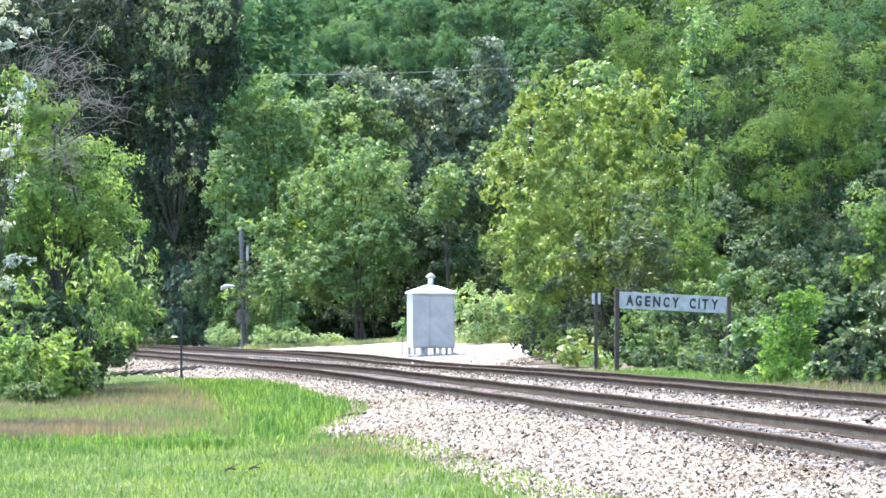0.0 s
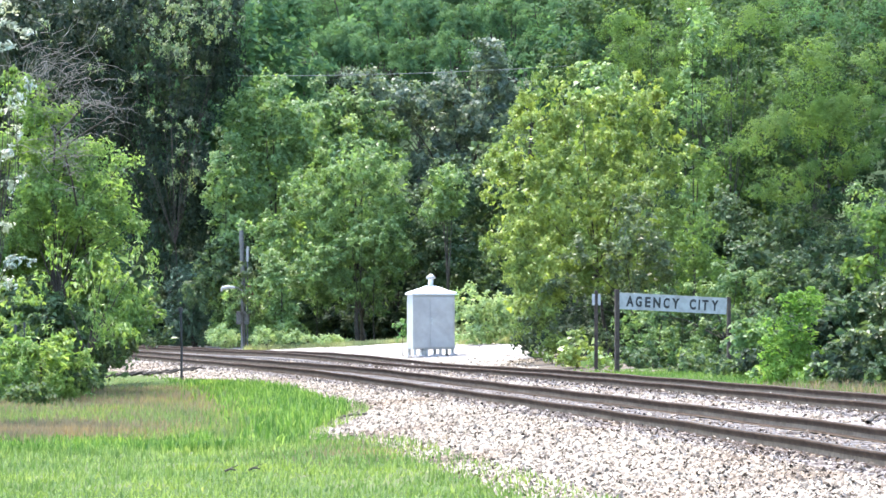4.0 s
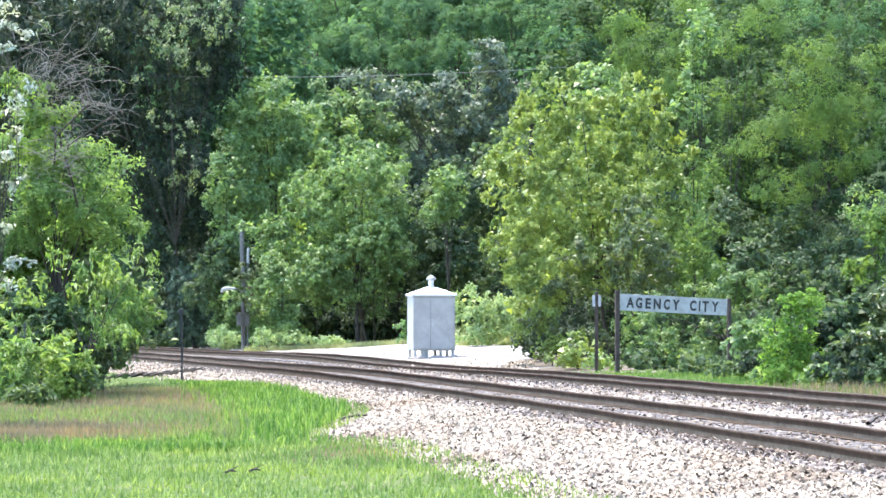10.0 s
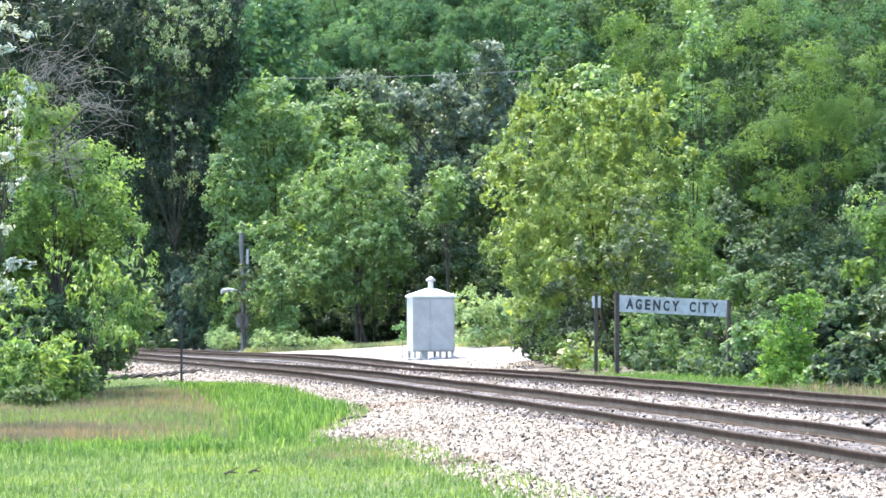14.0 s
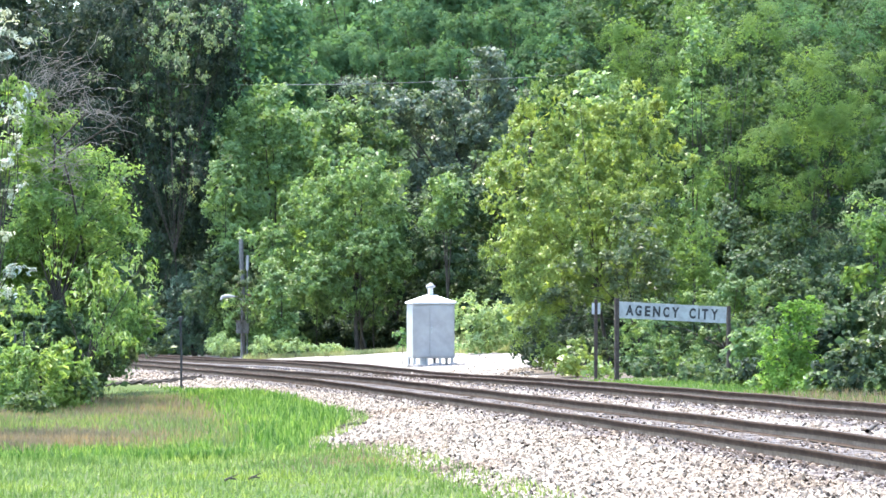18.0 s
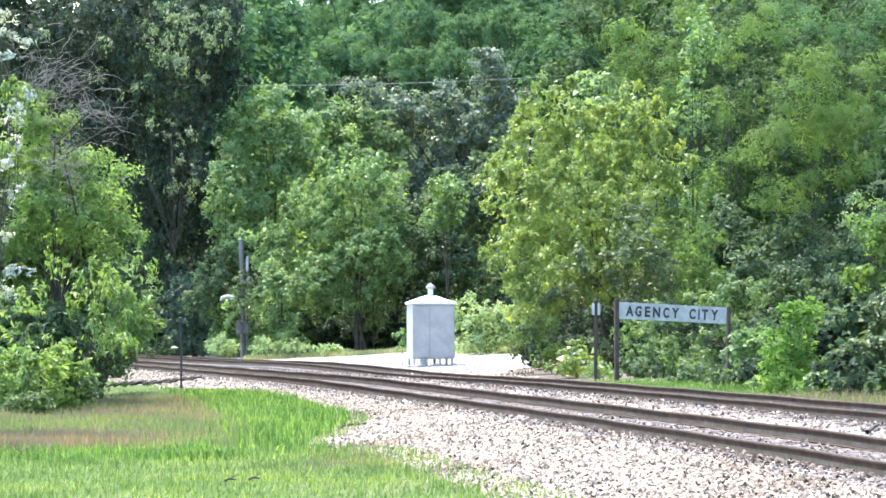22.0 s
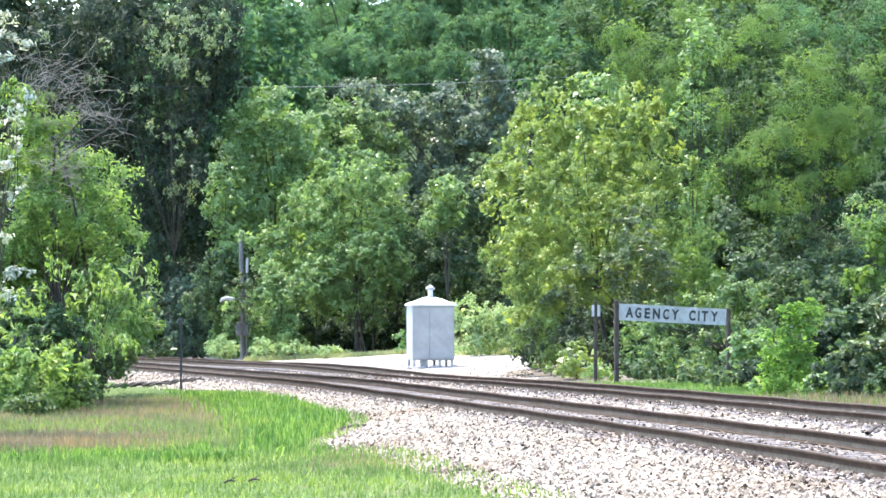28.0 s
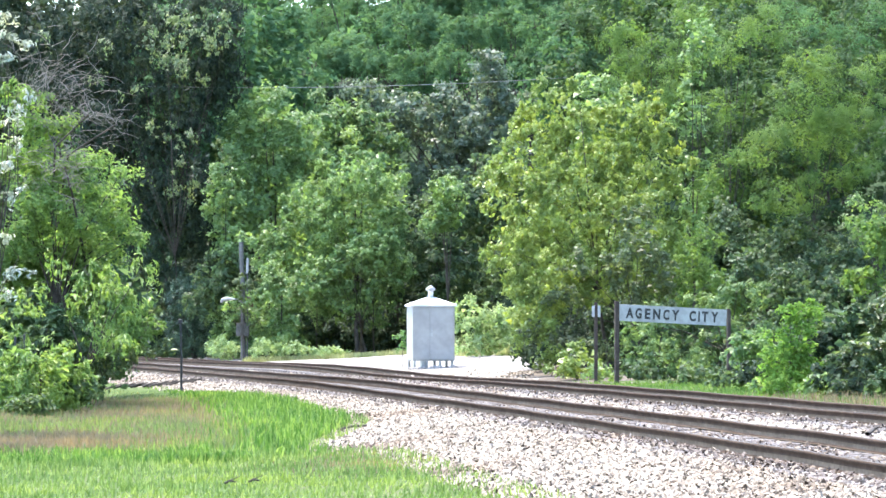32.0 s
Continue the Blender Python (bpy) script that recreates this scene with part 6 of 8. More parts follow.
tree('broadleaf_tree', (2.38, 170.3), [(2.40, 169.7, 8.02, 1.67, 1.67, 1.67), (1.42, 169.7, 6.89, 1.39, 1.39, 1.25), (3.44, 170.3, 7.03, 1.39, 1.39, 1.25),
     (2.38, 170.3, 5.91, 1.66, 1.66, 1.25)],
     L_DARK, 'dense leafy growth along the edge of the wood', seed=168, per_m2=256, leaf=0.192, clump=0.59, girth=0.06, group='wood edge')
tree('undergrowth_shrub', (1.01, 172.3), [(1.01, 171.7, 4.71, 1.69, 1.69, 1.69), (0.03, 171.7, 3.58, 1.40, 1.40, 1.26), (2.08, 172.3, 3.72, 1.41, 1.41, 1.26),
     (1.01, 172.3, 2.60, 1.68, 1.68, 1.26)],
     L_DARK, 'dense leafy growth along the edge of the wood', seed=169, per_m2=250, leaf=0.194, clump=0.6, girth=0.06, group='wood edge', category='shrub')
tree('broadleaf_tree', (6.69, 190.3), [(6.72, 189.7, 15.31, 1.87, 1.87, 1.87), (5.62, 189.7, 14.03, 1.55, 1.55, 1.40), (7.89, 190.3, 14.19, 1.55, 1.55, 1.40),
     (6.69, 190.3, 12.92, 1.86, 1.86, 1.39)],
     L_HILL, 'dense leafy growth along the edge of the wood', seed=170, per_m2=205, leaf=0.215, clump=0.66, girth=0.06, group='wood edge')
tree('broadleaf_tree', (14.57, 170.3), [(14.65, 169.7, 16.65, 1.67, 1.67, 1.67), (13.64, 169.7, 15.50, 1.39, 1.39, 1.25), (15.67, 170.3, 15.65, 1.39, 1.39, 1.25),
     (14.57, 170.3, 14.50, 1.66, 1.66, 1.25)],
     L_LOCUST, 'dense leafy growth along the edge of the wood', seed=171, per_m2=256, leaf=0.192, clump=0.59, girth=0.06, group='wood edge')
tree('broadleaf_tree', (18.51, 168.3), [(18.60, 167.7, 16.48, 1.65, 1.65, 1.65), (17.59, 167.7, 15.34, 1.37, 1.37, 1.24), (19.60, 168.3, 15.48, 1.37, 1.37, 1.24),
     (18.51, 168.3, 14.35, 1.64, 1.64, 1.23)],
     L_LOCUST_SHADE, 'dense leafy growth along the edge of the wood', seed=172, per_m2=262, leaf=0.19, clump=0.58, girth=0.06, group='wood edge')
tree('broadleaf_tree', (-5.87, 250.3), [(-5.90, 249.9, 20.86, 2.46, 2.46, 2.46), (-7.31, 249.7, 19.18, 2.04, 2.04, 1.84), (-4.33, 250.3, 19.39, 2.04, 2.04, 1.84),
     (-5.87, 250.1, 17.71, 2.44, 2.44, 1.83)],
     L_HILL, 'dense leafy growth along the edge of the wood', seed=173, per_m2=118, leaf=0.283, clump=0.87, girth=0.06, group='wood edge')
# First two bushes wear the darkened leaf as shade below the yellow-green tree.
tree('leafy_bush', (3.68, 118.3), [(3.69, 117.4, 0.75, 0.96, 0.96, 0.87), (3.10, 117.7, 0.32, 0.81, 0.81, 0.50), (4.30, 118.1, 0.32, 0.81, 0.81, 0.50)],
     L_SHADE, 'leafy bush at the skirts of the trackside trees', seed=174, per_m2=580, leaf=0.13, clump=0.36, girth=0.03, group='skirting bushes', category='shrub')
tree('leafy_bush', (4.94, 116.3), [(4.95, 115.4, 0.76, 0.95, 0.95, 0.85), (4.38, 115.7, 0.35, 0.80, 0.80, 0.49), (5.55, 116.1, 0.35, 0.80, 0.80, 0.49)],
     L_SHADE, 'leafy bush at the skirts of the trackside trees', seed=175, per_m2=580, leaf=0.13, clump=0.36, girth=0.03, group='skirting bushes', category='shrub')
tree('leafy_bush', (3.41, 122.3), [(3.41, 121.3, 1.81, 1.00, 1.00, 0.90), (2.81, 121.7, 1.38, 0.84, 0.84, 0.52), (4.04, 122.1, 1.38, 0.84, 0.84, 0.52)],
     L_YELLOW, 'leafy bush at the skirts of the trackside trees', seed=176, per_m2=580, leaf=0.13, clump=0.36, girth=0.03, group='skirting bushes', category='shrub')
tree('leafy_bush', (4.35, 118.3), [(4.36, 117.4, 2.58, 0.96, 0.96, 0.87), (3.78, 117.7, 2.15, 0.81, 0.81, 0.50), (4.97, 118.1, 2.15, 0.81, 0.81, 0.50)],
     L_YELLOW, 'leafy bush at the skirts of the trackside trees', seed=177, per_m2=580, leaf=0.13, clump=0.36, girth=0.03, group='skirting bushes', category='shrub')
tree('leafy_bush', (6.23, 117.3), [(6.24, 116.4, 1.81, 0.96, 0.96, 0.86), (5.65, 116.7, 1.39, 0.80, 0.80, 0.50), (6.84, 117.1, 1.39, 0.80, 0.80, 0.50)],
     L_DARK, 'leafy bush at the skirts of the trackside trees', seed=178, per_m2=580, leaf=0.13, clump=0.36, girth=0.03, group='skirting bushes', category='shrub')
tree('leafy_bush', (-5.85, 160.3), [(-5.86, 159.4, 2.92, 1.31, 1.31, 1.18), (-6.64, 159.6, 2.35, 1.10, 1.10, 0.68), (-5.02, 160.1, 2.35, 1.10, 1.10, 0.68)],
     L_MID, 'leafy bush at the skirts of the trackside trees', seed=179, per_m2=580, leaf=0.13, clump=0.36, girth=0.03, group='skirting bushes', category='shrub')
tree('leafy_bush', (-3.24, 160.3), [(-3.24, 159.4, 4.49, 1.31, 1.31, 1.18), (-4.02, 159.6, 3.91, 1.10, 1.10, 0.68), (-2.40, 160.1, 3.91, 1.10, 1.10, 0.68)],
     L_MID, 'leafy bush at the skirts of the trackside trees', seed=180, per_m2=580, leaf=0.13, clump=0.36, girth=0.03, group='skirting bushes', category='shrub')
# Dark leaf colours put the wood's inner shade into this growth.
tree('undergrowth_shrub', (-5.16, 172.3), [(-5.18, 171.7, 0.77, 1.69, 1.69, 1.69), (-6.15, 171.7, -0.30, 1.41, 1.41, 1.26), (-4.10, 172.3, -0.21, 1.41, 1.41, 1.26),
     (-5.16, 172.3, -1.33, 1.68, 1.68, 1.12)],
     L_DARK, 'shaded leafy growth in the depth of the wood', seed=181, per_m2=420, leaf=0.16, clump=0.5, girth=0.06, group='shaded growth', category='shrub')
tree('undergrowth_shrub', (-2.92, 172.3), [(-2.93, 171.7, 0.77, 1.69, 1.69, 1.69), (-3.91, 171.7, -0.30, 1.41, 1.41, 1.26), (-1.86, 172.3, -0.21, 1.41, 1.41, 1.26),
     (-2.92, 172.3, -1.33, 1.68, 1.68, 1.12)],
     L_DARK, 'shaded leafy growth in the depth of the wood', seed=182, per_m2=420, leaf=0.16, clump=0.5, girth=0.06, group='shaded growth', category='shrub')
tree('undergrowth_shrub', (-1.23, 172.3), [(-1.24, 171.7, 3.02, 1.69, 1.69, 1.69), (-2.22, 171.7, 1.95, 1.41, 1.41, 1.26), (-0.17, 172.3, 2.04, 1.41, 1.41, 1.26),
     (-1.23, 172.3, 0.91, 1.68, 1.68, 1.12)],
     L_SHADE, 'shaded leafy growth in the depth of the wood', seed=184, per_m2=420, leaf=0.16, clump=0.5, girth=0.06, group='shaded growth', category='shrub')
tree('undergrowth_shrub', (11.24, 102.3), [(11.30, 101.5, -0.47, 1.00, 1.00, 1.00), (10.68, 101.8, -1.10, 0.83, 0.83, 0.75), (11.90, 102.2, -1.05, 0.83, 0.83, 0.75),
     (11.24, 102.5, -1.71, 1.00, 1.00, 0.66)],
     L_DARK, 'shaded leafy growth in the depth of the wood', seed=186, per_m2=420, leaf=0.16, clump=0.5, girth=0.06, group='shaded growth', category='shrub')
tree('dark_tree', (-20.57, 196.3), [(-20.68, 195.8, 16.06, 1.93, 1.93, 1.93), (-21.74, 195.7, 14.81, 1.60, 1.60, 1.44), (-19.41, 196.3, 14.91, 1.60, 1.60, 1.44),
     (-20.57, 196.2, 13.59, 1.92, 1.92, 1.28)],
     L_SHADE, 'shaded leafy growth in the depth of the wood', seed=188, per_m2=420, leaf=0.16, clump=0.5, girth=0.06, group='shaded growth')
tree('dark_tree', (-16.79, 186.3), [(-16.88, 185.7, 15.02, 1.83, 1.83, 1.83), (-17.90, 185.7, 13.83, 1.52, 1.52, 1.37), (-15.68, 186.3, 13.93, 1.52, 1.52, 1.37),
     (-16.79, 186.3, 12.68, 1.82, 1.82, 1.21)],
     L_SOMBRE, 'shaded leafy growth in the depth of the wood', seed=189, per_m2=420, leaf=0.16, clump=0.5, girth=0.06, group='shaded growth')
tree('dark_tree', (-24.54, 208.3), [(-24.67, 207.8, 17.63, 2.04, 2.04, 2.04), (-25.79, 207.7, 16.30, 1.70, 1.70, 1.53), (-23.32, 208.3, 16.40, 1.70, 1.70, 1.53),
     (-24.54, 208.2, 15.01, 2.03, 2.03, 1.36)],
     L_SHADE, 'shaded leafy growth in the depth of the wood', seed=190, per_m2=420, leaf=0.16, clump=0.5, girth=0.06, group='shaded growth')
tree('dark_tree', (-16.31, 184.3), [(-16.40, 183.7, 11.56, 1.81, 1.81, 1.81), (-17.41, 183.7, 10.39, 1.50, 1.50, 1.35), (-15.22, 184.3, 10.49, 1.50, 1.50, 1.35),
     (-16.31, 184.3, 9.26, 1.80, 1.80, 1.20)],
     L_SHADE, 'shaded leafy growth in the depth of the wood', seed=191, per_m2=420, leaf=0.16, clump=0.5, girth=0.06, group='shaded growth')
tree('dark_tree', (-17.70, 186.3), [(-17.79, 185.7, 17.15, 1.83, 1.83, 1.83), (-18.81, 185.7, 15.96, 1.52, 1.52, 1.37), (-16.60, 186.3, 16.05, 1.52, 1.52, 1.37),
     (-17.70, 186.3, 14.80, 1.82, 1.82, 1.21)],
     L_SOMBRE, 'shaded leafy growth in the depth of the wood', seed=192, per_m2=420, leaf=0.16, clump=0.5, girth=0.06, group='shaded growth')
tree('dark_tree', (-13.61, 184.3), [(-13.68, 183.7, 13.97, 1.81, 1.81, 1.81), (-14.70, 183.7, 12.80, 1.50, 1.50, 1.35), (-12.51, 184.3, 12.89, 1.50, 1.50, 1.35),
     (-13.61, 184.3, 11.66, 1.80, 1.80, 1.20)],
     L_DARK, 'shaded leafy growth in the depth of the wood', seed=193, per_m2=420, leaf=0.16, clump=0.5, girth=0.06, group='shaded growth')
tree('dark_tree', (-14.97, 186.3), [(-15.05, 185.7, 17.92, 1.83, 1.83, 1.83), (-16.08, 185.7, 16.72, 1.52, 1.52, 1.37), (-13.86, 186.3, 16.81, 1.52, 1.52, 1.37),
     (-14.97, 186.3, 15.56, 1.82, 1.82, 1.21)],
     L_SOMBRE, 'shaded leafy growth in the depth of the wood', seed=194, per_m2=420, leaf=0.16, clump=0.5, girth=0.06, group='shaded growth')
tree('broadleaf_tree', (-25.65, 206.3), [(-25.79, 205.8, 20.18, 2.09, 2.09, 2.03), (-27.00, 205.8, 18.78, 1.75, 1.75, 1.62), (-24.38, 206.3, 18.92, 1.75, 1.75, 1.62),
     (-25.65, 206.2, 17.39, 2.08, 2.08, 1.61)],
     L_SHADE, 'leafy tree standing deep in the wood', seed=195, per_m2=163, leaf=0.257, clump=0.77, girth=0.06, group='wood edge', front=0.15)
tree('broadleaf_tree', (10.50, 176.3), [(10.55, 175.7, 17.48, 1.79, 1.79, 1.73), (9.43, 175.8, 16.28, 1.50, 1.50, 1.38), (11.68, 176.3, 16.40, 1.50, 1.50, 1.38),
     (10.50, 176.3, 15.09, 1.78, 1.78, 1.38)],
     L_LOCUST, 'leafy tree standing deep in the wood', seed=196, per_m2=223, leaf=0.22, clump=0.66, girth=0.06, group='wood edge', front=0.15)
tree('broadleaf_tree', (13.08, 176.3), [(13.15, 175.7, 17.76, 1.79, 1.79, 1.73), (12.02, 175.8, 16.57, 1.50, 1.50, 1.38), (14.27, 176.3, 16.69, 1.50, 1.50, 1.38),
     (13.08, 176.3, 15.38, 1.78, 1.78, 1.38)],
     L_LOCUST, 'leafy tree standing deep in the wood', seed=197, per_m2=223, leaf=0.22, clump=0.66, girth=0.06, group='wood edge', front=0.15)
tree('broadleaf_tree', (16.42, 172.3), [(16.51, 171.7, 17.40, 1.75, 1.75, 1.69), (15.40, 171.8, 16.23, 1.46, 1.46, 1.35), (17.60, 172.3, 16.35, 1.46, 1.46, 1.35),
     (16.42, 172.3, 15.07, 1.74, 1.74, 1.35)],
     L_LOCUST, 'leafy tree standing deep in the wood', seed=198, per_m2=234, leaf=0.215, clump=0.65, girth=0.06, group='wood edge', front=0.15)
tree('broadleaf_tree', (20.97, 168.3), [(21.08, 167.7, 17.03, 1.71, 1.71, 1.65), (19.98, 167.8, 15.89, 1.43, 1.43, 1.32), (22.13, 168.3, 16.00, 1.43, 1.43, 1.32),
     (20.97, 168.3, 14.76, 1.70, 1.70, 1.31)],
     L_LOCUST_SHADE, 'leafy tree standing deep in the wood', seed=199, per_m2=245, leaf=0.21, clump=0.63, girth=0.06, group='wood edge', front=0.15)
tree('broadleaf_tree', (15.58, 172.3), [(15.67, 171.7, 14.86, 1.75, 1.75, 1.69), (14.56, 171.8, 13.70, 1.46, 1.46, 1.35), (16.75, 172.3, 13.82, 1.46, 1.46, 1.35),
     (15.58, 172.3, 12.55, 1.74, 1.74, 1.35)],
     L_LOCUST, 'leafy tree standing deep in the wood', seed=201, per_m2=234, leaf=0.215, clump=0.65, girth=0.06, group='wood edge', front=0.15)
tree('broadleaf_tree', (6.99, 150.3), [(7.03, 149.7, 10.71, 1.52, 1.52, 1.47), (6.08, 149.8, 9.70, 1.27, 1.27, 1.18), (7.99, 150.3, 9.80, 1.27, 1.27, 1.18),
     (6.99, 150.3, 8.70, 1.52, 1.52, 1.17)],
     L_MID, 'leafy tree standing deep in the wood', seed=202, per_m2=307, leaf=0.188, clump=0.56, girth=0.06, group='wood edge', front=0.15)
tree('broadleaf_tree', (5.16, 140.3), [(5.18, 139.6, 7.12, 1.42, 1.42, 1.38), (4.30, 139.8, 6.19, 1.19, 1.19, 1.10), (6.09, 140.3, 6.28, 1.19, 1.19, 1.10),
     (5.16, 140.4, 5.27, 1.41, 1.41, 1.10)],
     L_YELLOW, 'leafy tree standing deep in the wood', seed=203, per_m2=353, leaf=0.175, clump=0.53, girth=0.06, group='wood edge', front=0.15)
tree('broadleaf_tree', (3.79, 132.3), [(3.81, 131.6, 4.86, 1.34, 1.34, 1.30), (2.98, 131.8, 3.99, 1.12, 1.12, 1.04), (4.66, 132.3, 4.07, 1.12, 1.12, 1.04),
     (3.79, 132.4, 3.12, 1.33, 1.33, 1.03)],
     L_YELLOW, 'leafy tree standing deep in the wood', seed=204, per_m2=397, leaf=0.165, clump=0.5, girth=0.06, group='wood edge', front=0.15)
tree('broadleaf_tree', (6.46, 134.3), [(6.50, 133.6, 4.47, 1.36, 1.36, 1.32), (5.65, 133.8, 3.59, 1.14, 1.14, 1.05), (7.36, 134.3, 3.67, 1.14, 1.14, 1.05),
     (6.46, 134.4, 2.71, 1.35, 1.35, 1.05)],
     L_YELLOW, 'leafy tree standing deep in the wood', seed=205, per_m2=385, leaf=0.168, clump=0.5, girth=0.06, group='wood edge', front=0.15)
tree('broadleaf_tree', (15.19, 140.3), [(15.28, 139.6, 8.04, 1.42, 1.42, 1.38), (14.37, 139.8, 7.11, 1.19, 1.19, 1.10), (16.15, 140.3, 7.20, 1.19, 1.19, 1.10),
     (15.19, 140.4, 6.18, 1.41, 1.41, 1.10)],
     L_LOCUST, 'leafy tree standing deep in the wood', seed=206, per_m2=353, leaf=0.175, clump=0.53, girth=0.06, group='wood edge', front=0.15)
tree('broadleaf_tree', (13.45, 134.3), [(13.52, 133.6, 4.91, 1.36, 1.36, 1.32), (12.66, 133.8, 4.02, 1.14, 1.14, 1.05), (14.37, 134.3, 4.11, 1.14, 1.14, 1.05),
     (13.45, 134.4, 3.14, 1.35, 1.35, 1.05)],
     L_LOCUST, 'leafy tree standing deep in the wood', seed=207, per_m2=385, leaf=0.168, clump=0.5, girth=0.06, group='wood edge', front=0.15)
tree('broadleaf_tree', (-8.61, 186.3), [(-8.65, 185.8, 7.71, 1.89, 1.89, 1.83), (-9.79, 185.8, 6.48, 1.58, 1.58, 1.46), (-7.42, 186.3, 6.60, 1.58, 1.58, 1.46),
     (-8.61, 186.2, 5.25, 1.88, 1.88, 1.45)],
     L_MID, 'leafy tree standing deep in the wood', seed=209, per_m2=200, leaf=0.232, clump=0.7, girth=0.06, group='wood edge', front=0.15)
tree('broadleaf_tree', (-6.12, 184.3), [(-6.15, 183.8, 7.64, 1.87, 1.87, 1.81), (-7.28, 183.8, 6.43, 1.56, 1.56, 1.44), (-4.93, 184.3, 6.55, 1.56, 1.56, 1.44),
     (-6.12, 184.2, 5.21, 1.86, 1.86, 1.44)],
     L_MID, 'leafy tree standing deep in the wood', seed=210, per_m2=204, leaf=0.23, clump=0.69, girth=0.06, group='wood edge', front=0.15)
tree('broadleaf_tree', (-1.86, 178.3), [(-1.87, 177.7, 5.99, 1.81, 1.81, 1.75), (-2.97, 177.8, 4.81, 1.51, 1.51, 1.40), (-0.70, 178.3, 4.93, 1.51, 1.51, 1.40),
     (-1.86, 178.3, 3.65, 1.80, 1.80, 1.39)],
     L_SHADE, 'leafy tree standing deep in the wood', seed=211, per_m2=218, leaf=0.223, clump=0.67, girth=0.06, group='wood edge', front=0.15)
tree('low_shrub', (5.82, 103.3), [(5.83, 102.6, -0.24, 0.64, 0.64, 0.44), (5.40, 102.8, -0.40, 0.50, 0.50, 0.27), (6.29, 103.1, -0.40, 0.50, 0.50, 0.27)],
     L_DARK, 'low weedy shrub along the grass verge', seed=214, per_m2=700, leaf=0.11, clump=0.26, girth=0.02, group='low shrubs', category='shrub')
tree('low_shrub', (7.67, 103.3), [(7.68, 102.6, -0.32, 0.64, 0.64, 0.44), (7.25, 102.8, -0.49, 0.50, 0.50, 0.27), (8.14, 103.1, -0.49, 0.50, 0.50, 0.27)],
     L_DARK, 'low weedy shrub along the grass verge', seed=215, per_m2=700, leaf=0.11, clump=0.26, girth=0.02, group='low shrubs', category='shrub')
tree('low_shrub', (8.94, 104.3), [(8.94, 103.6, -0.25, 0.65, 0.65, 0.44), (8.51, 103.8, -0.42, 0.51, 0.51, 0.27), (9.41, 104.1, -0.42, 0.51, 0.51, 0.27)],
     L_DARK, 'low weedy shrub along the grass verge', seed=216, per_m2=700, leaf=0.11, clump=0.26, girth=0.02, group='low shrubs', category='shrub')
# Leaf colour darkened for the shade this tree stands in.
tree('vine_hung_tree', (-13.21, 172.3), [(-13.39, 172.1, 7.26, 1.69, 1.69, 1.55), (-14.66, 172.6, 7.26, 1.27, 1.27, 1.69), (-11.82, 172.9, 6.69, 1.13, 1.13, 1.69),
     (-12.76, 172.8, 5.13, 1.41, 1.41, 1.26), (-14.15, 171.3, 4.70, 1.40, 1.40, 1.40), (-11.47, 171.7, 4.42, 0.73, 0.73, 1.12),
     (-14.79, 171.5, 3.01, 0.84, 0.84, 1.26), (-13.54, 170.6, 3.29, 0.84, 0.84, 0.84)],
     L_SHADE, 'vine-hung tree beside the line, leaves darkened for shade', seed=217, leaf=0.2, width=0.4, clump=0.62, per_m2=300, girth=0.04, droop=0.6, flat=1.4, bunch=1.3)
# Darkened leaves here put the shade behind the tracks into the colour.
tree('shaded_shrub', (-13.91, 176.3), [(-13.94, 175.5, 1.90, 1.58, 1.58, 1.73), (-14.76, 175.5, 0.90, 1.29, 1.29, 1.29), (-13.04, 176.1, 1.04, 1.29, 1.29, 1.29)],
     L_SHADE, 'shrub darkened to deepen the shade behind the tracks', seed=218, per_m2=380, leaf=0.18, clump=0.5, girth=0.06, group='shaded growth', category='shrub')
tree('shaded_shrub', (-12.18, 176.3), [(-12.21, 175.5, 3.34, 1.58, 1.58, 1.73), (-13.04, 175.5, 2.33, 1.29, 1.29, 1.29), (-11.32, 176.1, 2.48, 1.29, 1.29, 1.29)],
     L_SHADE, 'shrub darkened to deepen the shade behind the tracks', seed=219, per_m2=380, leaf=0.18, clump=0.5, girth=0.06, group='shaded growth', category='shrub')
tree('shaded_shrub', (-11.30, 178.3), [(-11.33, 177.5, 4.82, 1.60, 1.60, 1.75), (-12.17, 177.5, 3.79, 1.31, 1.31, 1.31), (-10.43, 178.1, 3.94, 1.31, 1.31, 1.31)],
     L_SHADE, 'shrub darkened to deepen the shade behind the tracks', seed=220, per_m2=380, leaf=0.18, clump=0.5, girth=0.06, group='shaded growth', category='shrub')
# Verge shrubs; those in the darkened leaf imitate shaded gaps.
tree('verge_shrub', (8.95, 79.3), [(8.96, 78.7, 0.30, 0.41, 0.41, 0.34), (8.67, 78.9, 0.09, 0.34, 0.34, 0.23), (9.26, 79.0, 0.09, 0.34, 0.34, 0.23)],
     L_SHADE, 'leafy shrub crowding the verge beside the second track', seed=222, per_m2=1000, leaf=0.09, clump=0.26, girth=0.02, group='verge shrubs', bunch=1.6, category='shrub')
tree('verge_shrub', (9.19, 82.3), [(9.20, 81.7, 0.81, 0.51, 0.51, 0.42), (8.83, 81.8, 0.55, 0.42, 0.42, 0.29), (9.57, 82.1, 0.55, 0.42, 0.42, 0.29)],
     L_SHADE, 'leafy shrub crowding the verge beside the second track', seed=223, per_m2=1000, leaf=0.09, clump=0.26, girth=0.02, group='verge shrubs', bunch=1.6, category='shrub')
